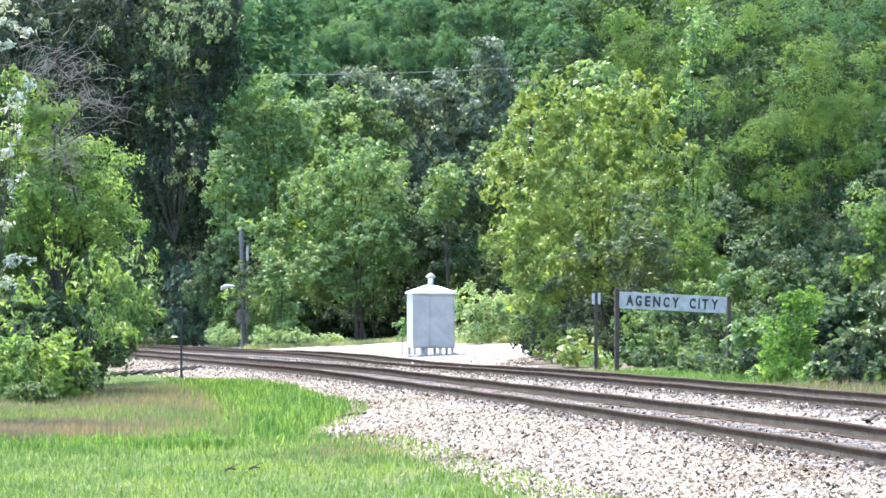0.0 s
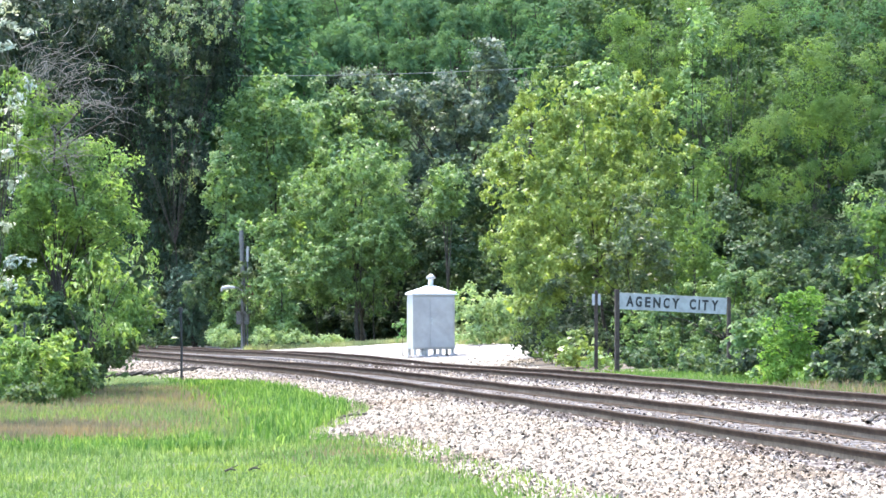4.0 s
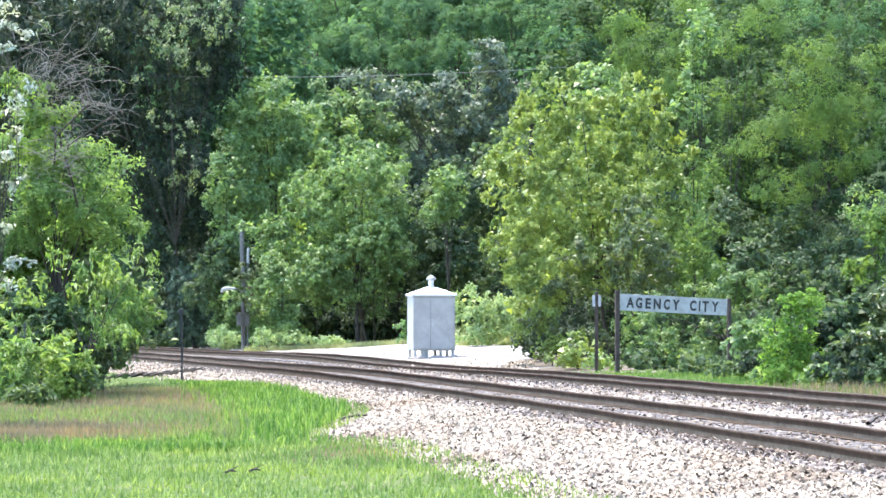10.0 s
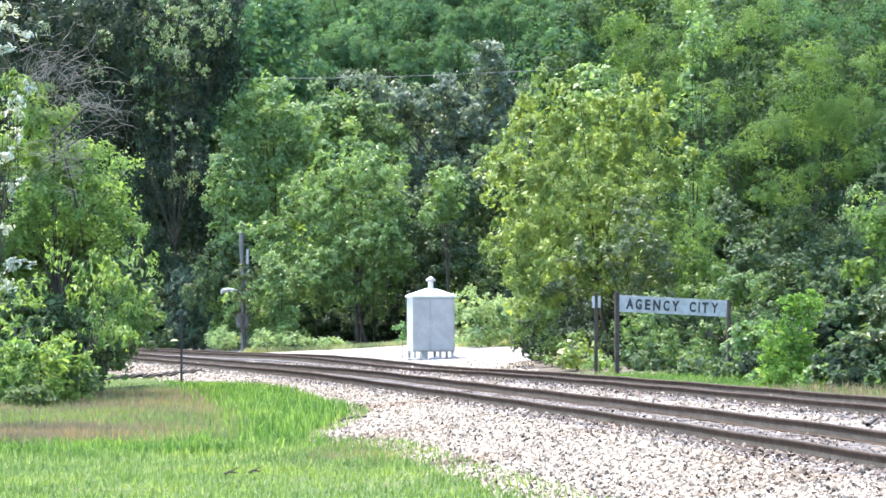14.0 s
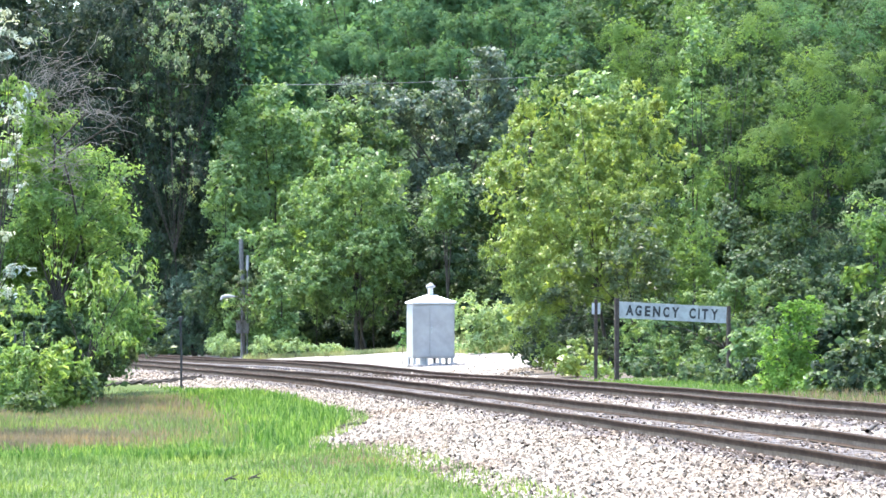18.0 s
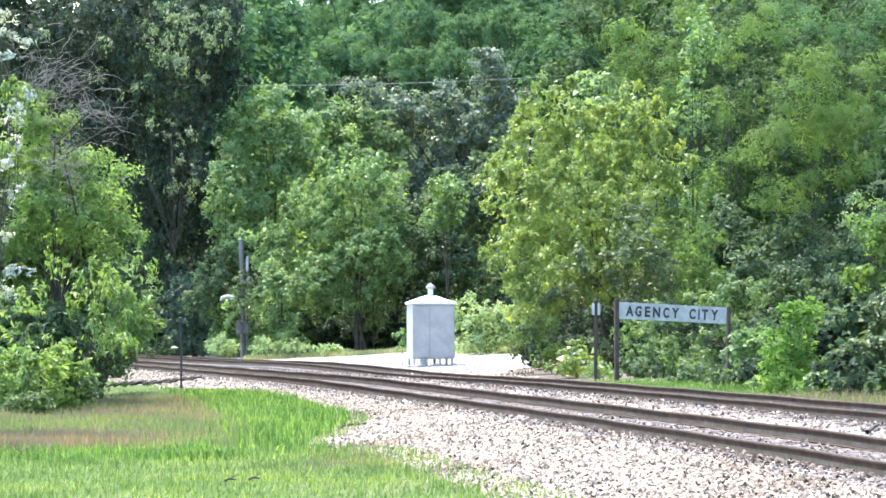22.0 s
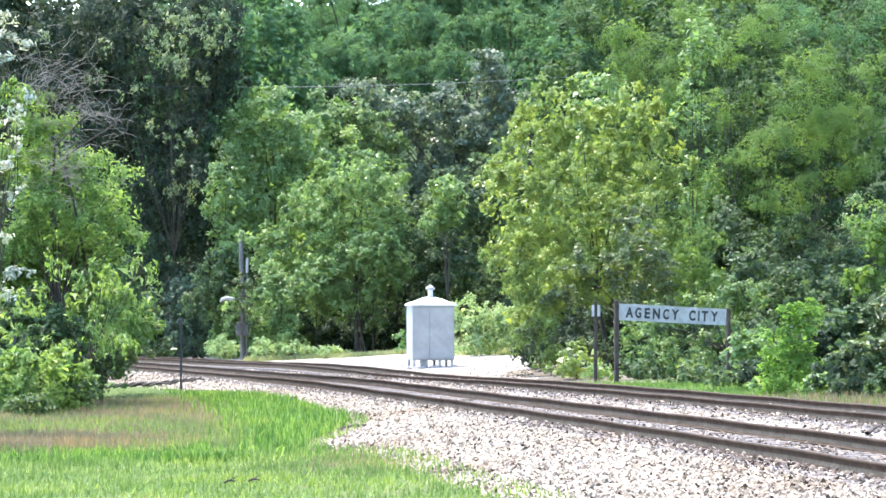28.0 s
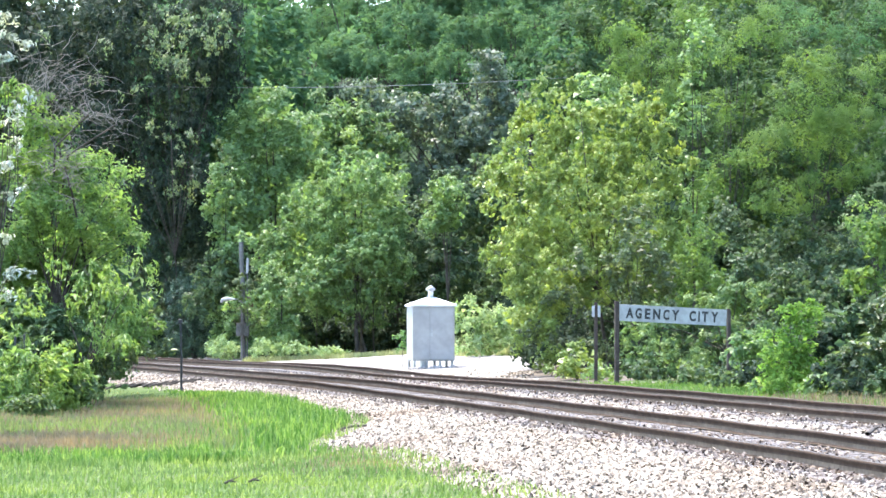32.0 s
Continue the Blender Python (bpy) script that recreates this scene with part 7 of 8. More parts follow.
tree('verge_shrub', (9.35, 80.3), [(9.37, 79.7, 0.63, 0.50, 0.50, 0.41), (9.01, 79.8, 0.38, 0.41, 0.41, 0.28), (9.73, 80.0, 0.38, 0.41, 0.41, 0.28)],
     L_DARK, 'leafy shrub crowding the verge beside the second track', seed=224, per_m2=1000, leaf=0.09, clump=0.26, girth=0.02, group='verge shrubs', bunch=1.6, category='shrub')
tree('verge_shrub', (9.86, 79.3), [(9.87, 78.7, 0.83, 0.50, 0.50, 0.40), (9.51, 78.8, 0.59, 0.40, 0.40, 0.28), (10.23, 79.0, 0.59, 0.40, 0.40, 0.28)],
     L_OLIVE, 'leafy shrub crowding the verge beside the second track', seed=225, per_m2=1000, leaf=0.09, clump=0.26, girth=0.02, group='verge shrubs', bunch=1.6, category='shrub')
tree('verge_shrub', (7.90, 87.3), [(7.91, 86.8, 0.14, 0.36, 0.36, 0.30), (7.65, 86.9, -0.04, 0.30, 0.30, 0.20), (8.17, 87.0, -0.04, 0.30, 0.30, 0.20)],
     L_SHADE, 'leafy shrub crowding the verge beside the second track', seed=226, per_m2=1000, leaf=0.09, clump=0.26, girth=0.02, group='verge shrubs', bunch=1.6, category='shrub')
tree('verge_shrub', (7.71, 89.3), [(7.71, 88.8, -0.15, 0.23, 0.23, 0.19), (7.55, 88.9, -0.26, 0.19, 0.19, 0.13), (7.88, 89.0, -0.26, 0.19, 0.19, 0.13)],
     L_MID, 'leafy shrub crowding the verge beside the second track', seed=227, per_m2=1000, leaf=0.09, clump=0.26, girth=0.02, group='verge shrubs', bunch=1.6, category='shrub')
tree('verge_shrub', (8.59, 79.3), [(8.60, 78.8, -0.06, 0.29, 0.29, 0.24), (8.39, 78.9, -0.20, 0.23, 0.23, 0.16), (8.81, 79.0, -0.20, 0.23, 0.23, 0.16)],
     L_MID, 'leafy shrub crowding the verge beside the second track', seed=228, per_m2=1000, leaf=0.09, clump=0.26, girth=0.02, group='verge shrubs', bunch=1.6, category='shrub')
tree('verge_shrub', (8.20, 92.3), [(8.21, 91.7, 0.69, 0.53, 0.53, 0.43), (7.84, 91.8, 0.43, 0.43, 0.43, 0.30), (8.60, 92.1, 0.43, 0.43, 0.43, 0.30)],
     L_MID, 'leafy shrub crowding the verge beside the second track', seed=229, per_m2=1000, leaf=0.09, clump=0.26, girth=0.02, group='verge shrubs', bunch=1.6, category='shrub')
tree('verge_shrub', (10.39, 82.3), [(10.40, 81.6, 1.55, 0.56, 0.56, 0.45), (10.01, 81.8, 1.27, 0.45, 0.45, 0.31), (10.81, 82.1, 1.27, 0.45, 0.45, 0.31)],
     L_OLIVE, 'leafy shrub crowding the verge beside the second track', seed=230, per_m2=1000, leaf=0.09, clump=0.26, girth=0.02, group='verge shrubs', bunch=1.6, category='shrub')
tree('verge_shrub', (9.59, 82.3), [(9.60, 81.6, 1.35, 0.56, 0.56, 0.45), (9.20, 81.8, 1.07, 0.45, 0.45, 0.31), (10.00, 82.1, 1.07, 0.45, 0.45, 0.31)],
     L_DARK, 'leafy shrub crowding the verge beside the second track', seed=231, per_m2=1000, leaf=0.09, clump=0.26, girth=0.02, group='verge shrubs', bunch=1.6, category='shrub')
tree('verge_shrub', (9.82, 79.3), [(9.83, 78.8, 0.29, 0.37, 0.37, 0.30), (9.56, 78.9, 0.10, 0.30, 0.30, 0.21), (10.10, 79.0, 0.10, 0.30, 0.30, 0.21)],
     L_DARK, 'leafy shrub crowding the verge beside the second track', seed=232, per_m2=1000, leaf=0.09, clump=0.26, girth=0.02, group='verge shrubs', bunch=1.6, category='shrub')
tree('verge_shrub', (9.28, 86.3), [(9.29, 85.7, 0.74, 0.45, 0.45, 0.37), (8.97, 85.9, 0.52, 0.37, 0.37, 0.25), (9.62, 86.0, 0.52, 0.37, 0.37, 0.25)],
     L_SHADE, 'leafy shrub crowding the verge beside the second track', seed=233, per_m2=1000, leaf=0.09, clump=0.26, girth=0.02, group='verge shrubs', bunch=1.6, category='shrub')
# Shrubs added in dark leaf to imitate shade under the round tree.
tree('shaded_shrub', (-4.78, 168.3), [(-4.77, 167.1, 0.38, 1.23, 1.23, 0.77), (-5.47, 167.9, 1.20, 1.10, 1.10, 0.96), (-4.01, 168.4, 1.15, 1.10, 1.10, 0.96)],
     L_SHADE, 'shrub darkened to deepen the shade under the round tree', seed=234, per_m2=420, leaf=0.15, clump=0.45, girth=0.05, group='shaded growth', category='shrub')
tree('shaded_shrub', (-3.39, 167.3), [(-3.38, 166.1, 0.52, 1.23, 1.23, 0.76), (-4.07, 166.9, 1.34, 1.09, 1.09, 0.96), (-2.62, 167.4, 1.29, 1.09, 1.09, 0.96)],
     L_SHADE, 'shrub darkened to deepen the shade under the round tree', seed=235, per_m2=420, leaf=0.15, clump=0.45, girth=0.05, group='shaded growth', category='shrub')
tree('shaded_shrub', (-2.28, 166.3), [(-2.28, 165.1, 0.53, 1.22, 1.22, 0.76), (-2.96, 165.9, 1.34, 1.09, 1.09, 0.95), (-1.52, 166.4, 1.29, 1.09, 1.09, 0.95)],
     L_SHADE, 'shrub darkened to deepen the shade under the round tree', seed=236, per_m2=420, leaf=0.15, clump=0.45, girth=0.05, group='shaded growth', category='shrub')
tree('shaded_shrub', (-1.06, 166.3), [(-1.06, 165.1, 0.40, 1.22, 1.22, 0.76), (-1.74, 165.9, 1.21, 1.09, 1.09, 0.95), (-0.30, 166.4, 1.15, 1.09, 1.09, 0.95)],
     L_SHADE, 'shrub darkened to deepen the shade under the round tree', seed=237, per_m2=420, leaf=0.15, clump=0.45, girth=0.05, group='shaded growth', category='shrub')
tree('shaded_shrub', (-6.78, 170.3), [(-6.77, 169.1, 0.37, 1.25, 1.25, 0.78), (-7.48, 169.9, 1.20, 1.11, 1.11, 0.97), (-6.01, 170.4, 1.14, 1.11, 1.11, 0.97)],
     L_DARK, 'shrub darkened to deepen the shade under the round tree', seed=238, per_m2=420, leaf=0.15, clump=0.45, girth=0.05, group='shaded growth', category='shrub')
tree('thicket_shrub', (-8.97, 77.3), [(-8.36, 76.7, 0.09, 0.47, 0.47, 0.39), (-8.68, 76.9, -0.13, 0.39, 0.39, 0.28), (-8.04, 77.0, -0.13, 0.33, 0.33, 0.28)],
     L_MID, 'leafy shrub at the edge of the thicket', seed=239, per_m2=900, leaf=0.1, width=0.45, clump=0.28, girth=0.02, group='thicket shrubs', bunch=1.4, category='shrub')
tree('thicket_shrub', (-9.66, 86.3), [(-8.91, 85.6, 0.48, 0.57, 0.57, 0.47), (-9.31, 85.8, 0.22, 0.47, 0.47, 0.34), (-8.53, 86.0, 0.22, 0.40, 0.40, 0.34)],
     L_DARK, 'leafy shrub at the edge of the thicket', seed=240, per_m2=900, leaf=0.1, width=0.45, clump=0.28, girth=0.02, group='thicket shrubs', bunch=1.4, category='shrub')
tree('thicket_shrub', (-9.75, 92.3), [(-8.93, 91.6, 0.77, 0.56, 0.56, 0.46), (-9.32, 91.8, 0.51, 0.46, 0.46, 0.33), (-8.56, 92.0, 0.51, 0.40, 0.40, 0.33)],
     L_MID, 'leafy shrub at the edge of the thicket', seed=241, per_m2=900, leaf=0.1, width=0.45, clump=0.28, girth=0.02, group='thicket shrubs', bunch=1.4, category='shrub')
tree('thicket_shrub', (-8.99, 76.3), [(-8.50, 75.8, -0.28, 0.38, 0.38, 0.31), (-8.76, 75.9, -0.46, 0.31, 0.31, 0.22), (-8.24, 76.0, -0.46, 0.27, 0.27, 0.22)],
     L_BRIGHT, 'leafy shrub at the edge of the thicket', seed=242, per_m2=900, leaf=0.1, width=0.45, clump=0.28, girth=0.02, group='thicket shrubs', bunch=1.4, category='shrub')
tree('thicket_shrub', (-9.19, 74.3), [(-8.76, 73.8, -0.36, 0.33, 0.33, 0.27), (-8.98, 73.9, -0.52, 0.27, 0.27, 0.19), (-8.54, 74.0, -0.52, 0.23, 0.23, 0.19)],
     L_DARK, 'leafy shrub at the edge of the thicket', seed=243, per_m2=900, leaf=0.1, width=0.45, clump=0.28, girth=0.02, group='thicket shrubs', bunch=1.4, category='shrub')
tree('thicket_shrub', (-8.38, 76.8), [(-8.05, 76.3, -0.14, 0.26, 0.26, 0.21), (-8.23, 76.4, -0.26, 0.21, 0.21, 0.15), (-7.88, 76.5, -0.26, 0.18, 0.18, 0.15)],
     L_DARK, 'leafy shrub at the edge of the thicket', seed=244, per_m2=900, leaf=0.1, width=0.45, clump=0.28, girth=0.02, group='thicket shrubs', bunch=1.4, category='shrub')
tree('thicket_shrub', (-9.54, 90.3), [(-8.74, 89.7, 1.29, 0.50, 0.50, 0.41), (-9.08, 89.8, 1.06, 0.41, 0.41, 0.29), (-8.41, 90.0, 1.06, 0.35, 0.35, 0.29)],
     L_BRIGHT, 'leafy shrub at the edge of the thicket', seed=245, per_m2=900, leaf=0.1, width=0.45, clump=0.28, girth=0.02, group='thicket shrubs', bunch=1.4, category='shrub')
tree('thicket_shrub', (-10.18, 96.3), [(-8.82, 95.7, 1.01, 0.43, 0.43, 0.35), (-9.11, 95.9, 0.81, 0.35, 0.35, 0.25), (-8.54, 96.0, 0.81, 0.30, 0.30, 0.25)],
     L_MID, 'leafy shrub at the edge of the thicket', seed=246, per_m2=900, leaf=0.1, width=0.45, clump=0.28, girth=0.02, group='thicket shrubs', bunch=1.4, category='shrub')
tree('thicket_shrub', (-9.67, 88.3), [(-8.91, 87.6, 0.75, 0.59, 0.59, 0.48), (-9.31, 87.8, 0.47, 0.48, 0.48, 0.34), (-8.52, 88.0, 0.47, 0.41, 0.41, 0.34)],
     L_MID, 'leafy shrub at the edge of the thicket', seed=247, per_m2=900, leaf=0.1, width=0.45, clump=0.28, girth=0.02, group='thicket shrubs', bunch=1.4, category='shrub')
tree('thicket_shrub', (-9.03, 82.3), [(-8.50, 81.7, -0.03, 0.41, 0.41, 0.34), (-8.78, 81.9, -0.22, 0.34, 0.34, 0.24), (-8.23, 82.0, -0.22, 0.29, 0.29, 0.24)],
     L_DARK, 'leafy shrub at the edge of the thicket', seed=248, per_m2=900, leaf=0.1, width=0.45, clump=0.28, girth=0.02, group='thicket shrubs', bunch=1.4, category='shrub')
tree('leafy_bush', (-10.53, 167.3), [(-10.54, 166.7, 1.21, 0.60, 0.60, 0.71), (-10.20, 166.8, 0.74, 0.44, 0.44, 0.38), (-10.85, 167.0, 0.63, 0.38, 0.38, 0.33)],
     L_MID, 'light green bush beside the cedar and the pole', seed=249, leaf=0.12, clump=0.36, per_m2=700, girth=0.04, bunch=1.4, category='shrub')
tree('slender_tree', (-3.86, 164.3), [(-3.86, 163.6, 3.09, 0.70, 0.70, 0.91), (-3.48, 163.7, 2.28, 0.54, 0.54, 0.59), (-4.26, 164.0, 2.39, 0.48, 0.48, 0.59)],
     L_SHADE, 'slender dark-trunked tree in the shade under the round tree', seed=251, per_m2=420, leaf=0.14, clump=0.4, girth=0.13, group='slender trees')
tree('slender_tree', (-2.13, 165.3), [(-2.13, 164.6, 3.23, 0.70, 0.70, 0.92), (-1.75, 164.7, 2.42, 0.54, 0.54, 0.59), (-2.53, 165.0, 2.53, 0.48, 0.48, 0.59)],
     L_SHADE, 'slender dark-trunked tree in the shade under the round tree', seed=253, per_m2=420, leaf=0.14, clump=0.4, girth=0.13, group='slender trees')
tree('verge_shrub', (9.32, 77.8), [(9.32, 77.3, 0.11, 0.32, 0.32, 0.26), (9.09, 77.4, -0.05, 0.26, 0.26, 0.18), (9.56, 77.5, -0.05, 0.26, 0.26, 0.18)],
     L_SHADE, 'leafy shrub crowding the verge beside the second track', seed=255, per_m2=1000, leaf=0.085, clump=0.25, girth=0.02, group='verge shrubs', bunch=1.6, category='shrub')
tree('verge_shrub', (9.63, 76.3), [(9.64, 75.8, 0.07, 0.28, 0.28, 0.23), (9.44, 75.9, -0.07, 0.23, 0.23, 0.16), (9.84, 76.0, -0.07, 0.23, 0.23, 0.16)],
     L_DARK, 'leafy shrub crowding the verge beside the second track', seed=256, per_m2=1000, leaf=0.085, clump=0.25, girth=0.02, group='verge shrubs', bunch=1.6, category='shrub')
tree('verge_shrub', (8.99, 78.3), [(9.00, 77.8, -0.08, 0.24, 0.24, 0.20), (8.83, 77.9, -0.20, 0.20, 0.20, 0.14), (9.18, 78.0, -0.20, 0.20, 0.20, 0.14)],
     L_DARK, 'leafy shrub crowding the verge beside the second track', seed=257, per_m2=1000, leaf=0.085, clump=0.25, girth=0.02, group='verge shrubs', bunch=1.6, category='shrub')
tree('verge_shrub', (8.44, 80.3), [(8.45, 79.8, -0.18, 0.25, 0.25, 0.20), (8.27, 79.9, -0.30, 0.20, 0.20, 0.14), (8.63, 80.0, -0.30, 0.20, 0.20, 0.14)],
     L_SAPLING, 'leafy shrub crowding the verge beside the second track', seed=258, per_m2=1000, leaf=0.085, clump=0.25, girth=0.02, group='verge shrubs', bunch=1.6, category='shrub')
tree('verge_shrub', (7.95, 83.3), [(7.95, 82.9, -0.26, 0.22, 0.22, 0.18), (7.80, 82.9, -0.36, 0.18, 0.18, 0.12), (8.11, 83.0, -0.36, 0.18, 0.18, 0.12)],
     L_DARK, 'leafy shrub crowding the verge beside the second track', seed=259, per_m2=1000, leaf=0.085, clump=0.25, girth=0.02, group='verge shrubs', bunch=1.6, category='shrub')
tree('verge_shrub', (7.81, 86.3), [(7.82, 85.9, -0.27, 0.22, 0.22, 0.18), (7.66, 85.9, -0.38, 0.18, 0.18, 0.13), (7.98, 86.0, -0.38, 0.18, 0.18, 0.13)],
     L_MID, 'leafy shrub crowding the verge beside the second track', seed=260, per_m2=1000, leaf=0.085, clump=0.25, girth=0.02, group='verge shrubs', bunch=1.6, category='shrub')
tree('verge_shrub', (7.37, 91.3), [(7.38, 90.8, -0.17, 0.29, 0.29, 0.23), (7.18, 90.9, -0.31, 0.23, 0.23, 0.16), (7.59, 91.0, -0.31, 0.23, 0.23, 0.16)],
     L_DARK, 'leafy shrub crowding the verge beside the second track', seed=261, per_m2=1000, leaf=0.085, clump=0.25, girth=0.02, group='verge shrubs', bunch=1.6, category='shrub')
tree('verge_shrub', (6.69, 95.3), [(6.69, 94.8, -0.20, 0.30, 0.30, 0.24), (6.48, 94.9, -0.35, 0.24, 0.24, 0.17), (6.91, 95.0, -0.35, 0.24, 0.24, 0.17)],
     L_DARK, 'leafy shrub crowding the verge beside the second track', seed=262, per_m2=1000, leaf=0.085, clump=0.25, girth=0.02, group='verge shrubs', bunch=1.6, category='shrub')
tree('verge_shrub', (4.60, 102.3), [(4.60, 101.8, -0.14, 0.32, 0.32, 0.26), (4.38, 101.9, -0.30, 0.26, 0.26, 0.18), (4.84, 102.0, -0.30, 0.26, 0.26, 0.18)],
     L_MID, 'leafy shrub crowding the verge beside the second track', seed=263, per_m2=1000, leaf=0.085, clump=0.25, girth=0.02, group='verge shrubs', bunch=1.6, category='shrub')
tree('verge_shrub', (3.49, 112.3), [(3.50, 111.7, 0.19, 0.53, 0.53, 0.43), (3.13, 111.8, -0.07, 0.43, 0.43, 0.30), (3.89, 112.1, -0.07, 0.43, 0.43, 0.30)],
     L_YELLOW, 'leafy shrub crowding the verge beside the second track', seed=264, per_m2=1000, leaf=0.085, clump=0.25, girth=0.02, group='verge shrubs', bunch=1.6, category='shrub')
tree('verge_shrub', (4.69, 110.3), [(4.69, 109.6, 0.41, 0.58, 0.58, 0.47), (4.29, 109.8, 0.12, 0.47, 0.47, 0.32), (5.12, 110.1, 0.12, 0.47, 0.47, 0.32)],
     L_OLIVE, 'leafy shrub crowding the verge beside the second track', seed=265, per_m2=1000, leaf=0.085, clump=0.25, girth=0.02, group='verge shrubs', bunch=1.6, category='shrub')
tree('young_tree', (0.28, 158.3), [(0.16, 157.6, 6.92, 0.88, 0.88, 0.93), (-0.15, 157.6, 5.79, 0.82, 0.82, 0.77), (0.41, 158.0, 5.87, 0.67, 0.67, 0.67)],
     L_MID, 'mid-green tree with a yellowing top behind the cabinet', seed=275, leaf=0.112, clump=0.42, per_m2=1000, girth=0.09, bunch=1.6)


# ---- white equipment cabinet ----
def cabinet(x, y, turn):
    z = float(ground_z(np.float64(x), np.float64(y))) + 0.1
    root = empty("equipment_cabinet", x, y, z, "white-painted metal railway equipment cabinet with a peaked roof and vent cap", "cabinet")
    root.rotation_euler = (0, 0, radians(turn))
    w, d, z0, z1 = 0.78, 0.75, 0.3, 2.3
    part("body", box(-w, w, -d, d, z0, z1, 0.015), M_WHITE, root)
    for k, (a, c) in enumerate(((-w + 0.05, -0.154), (-0.146, w - 0.05))):
        door = part("door", box(a, c, -d - 0.03, -d - 0.003, z0 + 0.06, z1 - 0.08, 0.008), M_WHITE, root, "white sheet-metal cabinet door")
        for hz in (0.6, 1.3, 2.0):
            hx = a + 0.02 if k == 0 else c - 0.02
            part("hinge", box(hx - 0.02, hx + 0.02, -d - 0.045, -d - 0.028, hz - 0.06, hz + 0.06, 0.004), M_WHITE, door)
        if k == 1:
            part("handle", box(-0.1, -0.06, -d - 0.06, -d - 0.028, 1.2, 1.5, 0.006), M_STEEL, door, "steel handle")
    bm = bmesh.new()
    e = 0.06
    rim = [bm.verts.new(p) for p in ((-w - e, -d - e, z1), (w + e, -d - e, z1), (w + e, d + e, z1), (-w - e, d + e, z1))]
    lip = [bm.verts.new((v.co.x, v.co.y, z1 + 0.07)) for v in rim]
    crest = [bm.verts.new(p) for p in ((-0.16, -0.16, z1 + 0.33), (0.16, -0.16, z1 + 0.33), (0.16, 0.16, z1 + 0.33), (-0.16, 0.16, z1 + 0.33))]
    bm.faces.new(rim[::-1])
    bm.faces.new(crest)
    for lo, hi in ((rim, lip), (lip, crest)):
        for i in range(4):
            bm.faces.new((lo[i], lo[(i + 1) % 4], hi[(i + 1) % 4], hi[i]))
    part("roof", bm, M_ROOF, root, "peaked white sheet-metal roof")
    vent = tubes("vent_pipe", [([(0, 0, z1 + 0.3), (0, 0, z1 + 0.62)], [0.1, 0.1])], M_ROOF, root, sides=14)
    tubes("vent_cap", [([(0, 0, z1 + 0.56), (0, 0, z1 + 0.6), (0, 0, z1 + 0.66), (0, 0, z1 + 0.76), (0, 0, z1 + 0.78)], [0.06, 0.18, 0.18, 0.05, 0.001])], M_WHITE, vent, "conical white vent cap", sides=14)
    for lx in (-w + 0.08, -0.25, 0.25, w - 0.08):
        for ly in (-d + 0.08, d - 0.08):
            part("leg", box(lx - 0.045, lx + 0.045, ly - 0.045, ly + 0.045, -0.2, z0 + 0.004, 0.006), M_STEEL, root, "grey steel leg")
    part("cable_box", box(-0.45, -0.2, -d + 0.1, -d + 0.4, -0.05, z0 - 0.004, 0.01), M_STEEL, root, "grey cable entry box")
    return root


cabinet(-0.46, 127.8, 9)
rng = np.random.default_rng(77)
for k in range(7):
    hx, hy = -1.2 + 1.5 * k / 6 + rng.normal(0, 0.06), 126.7 + rng.normal(0, 0.12)
    bm = bmesh.new()
    bmesh.ops.create_icosphere(bm, subdivisions=2, radius=0.09 + 0.08 * rng.random())
    for v in bm.verts:
        v.co = Vector((v.co.x * 1.2, v.co.y, v.co.z * 0.7)) * (1 + 0.35 * rng.random())
    heap = part("rubble_stone", bm, M_PAD)
    heap.location = (hx, hy, float(ground_z(np.float64(hx), np.float64(hy))) + 0.1)
    tagged(heap, "pale lump of stone at the foot of the cabinet", "stone", "rubble stones")


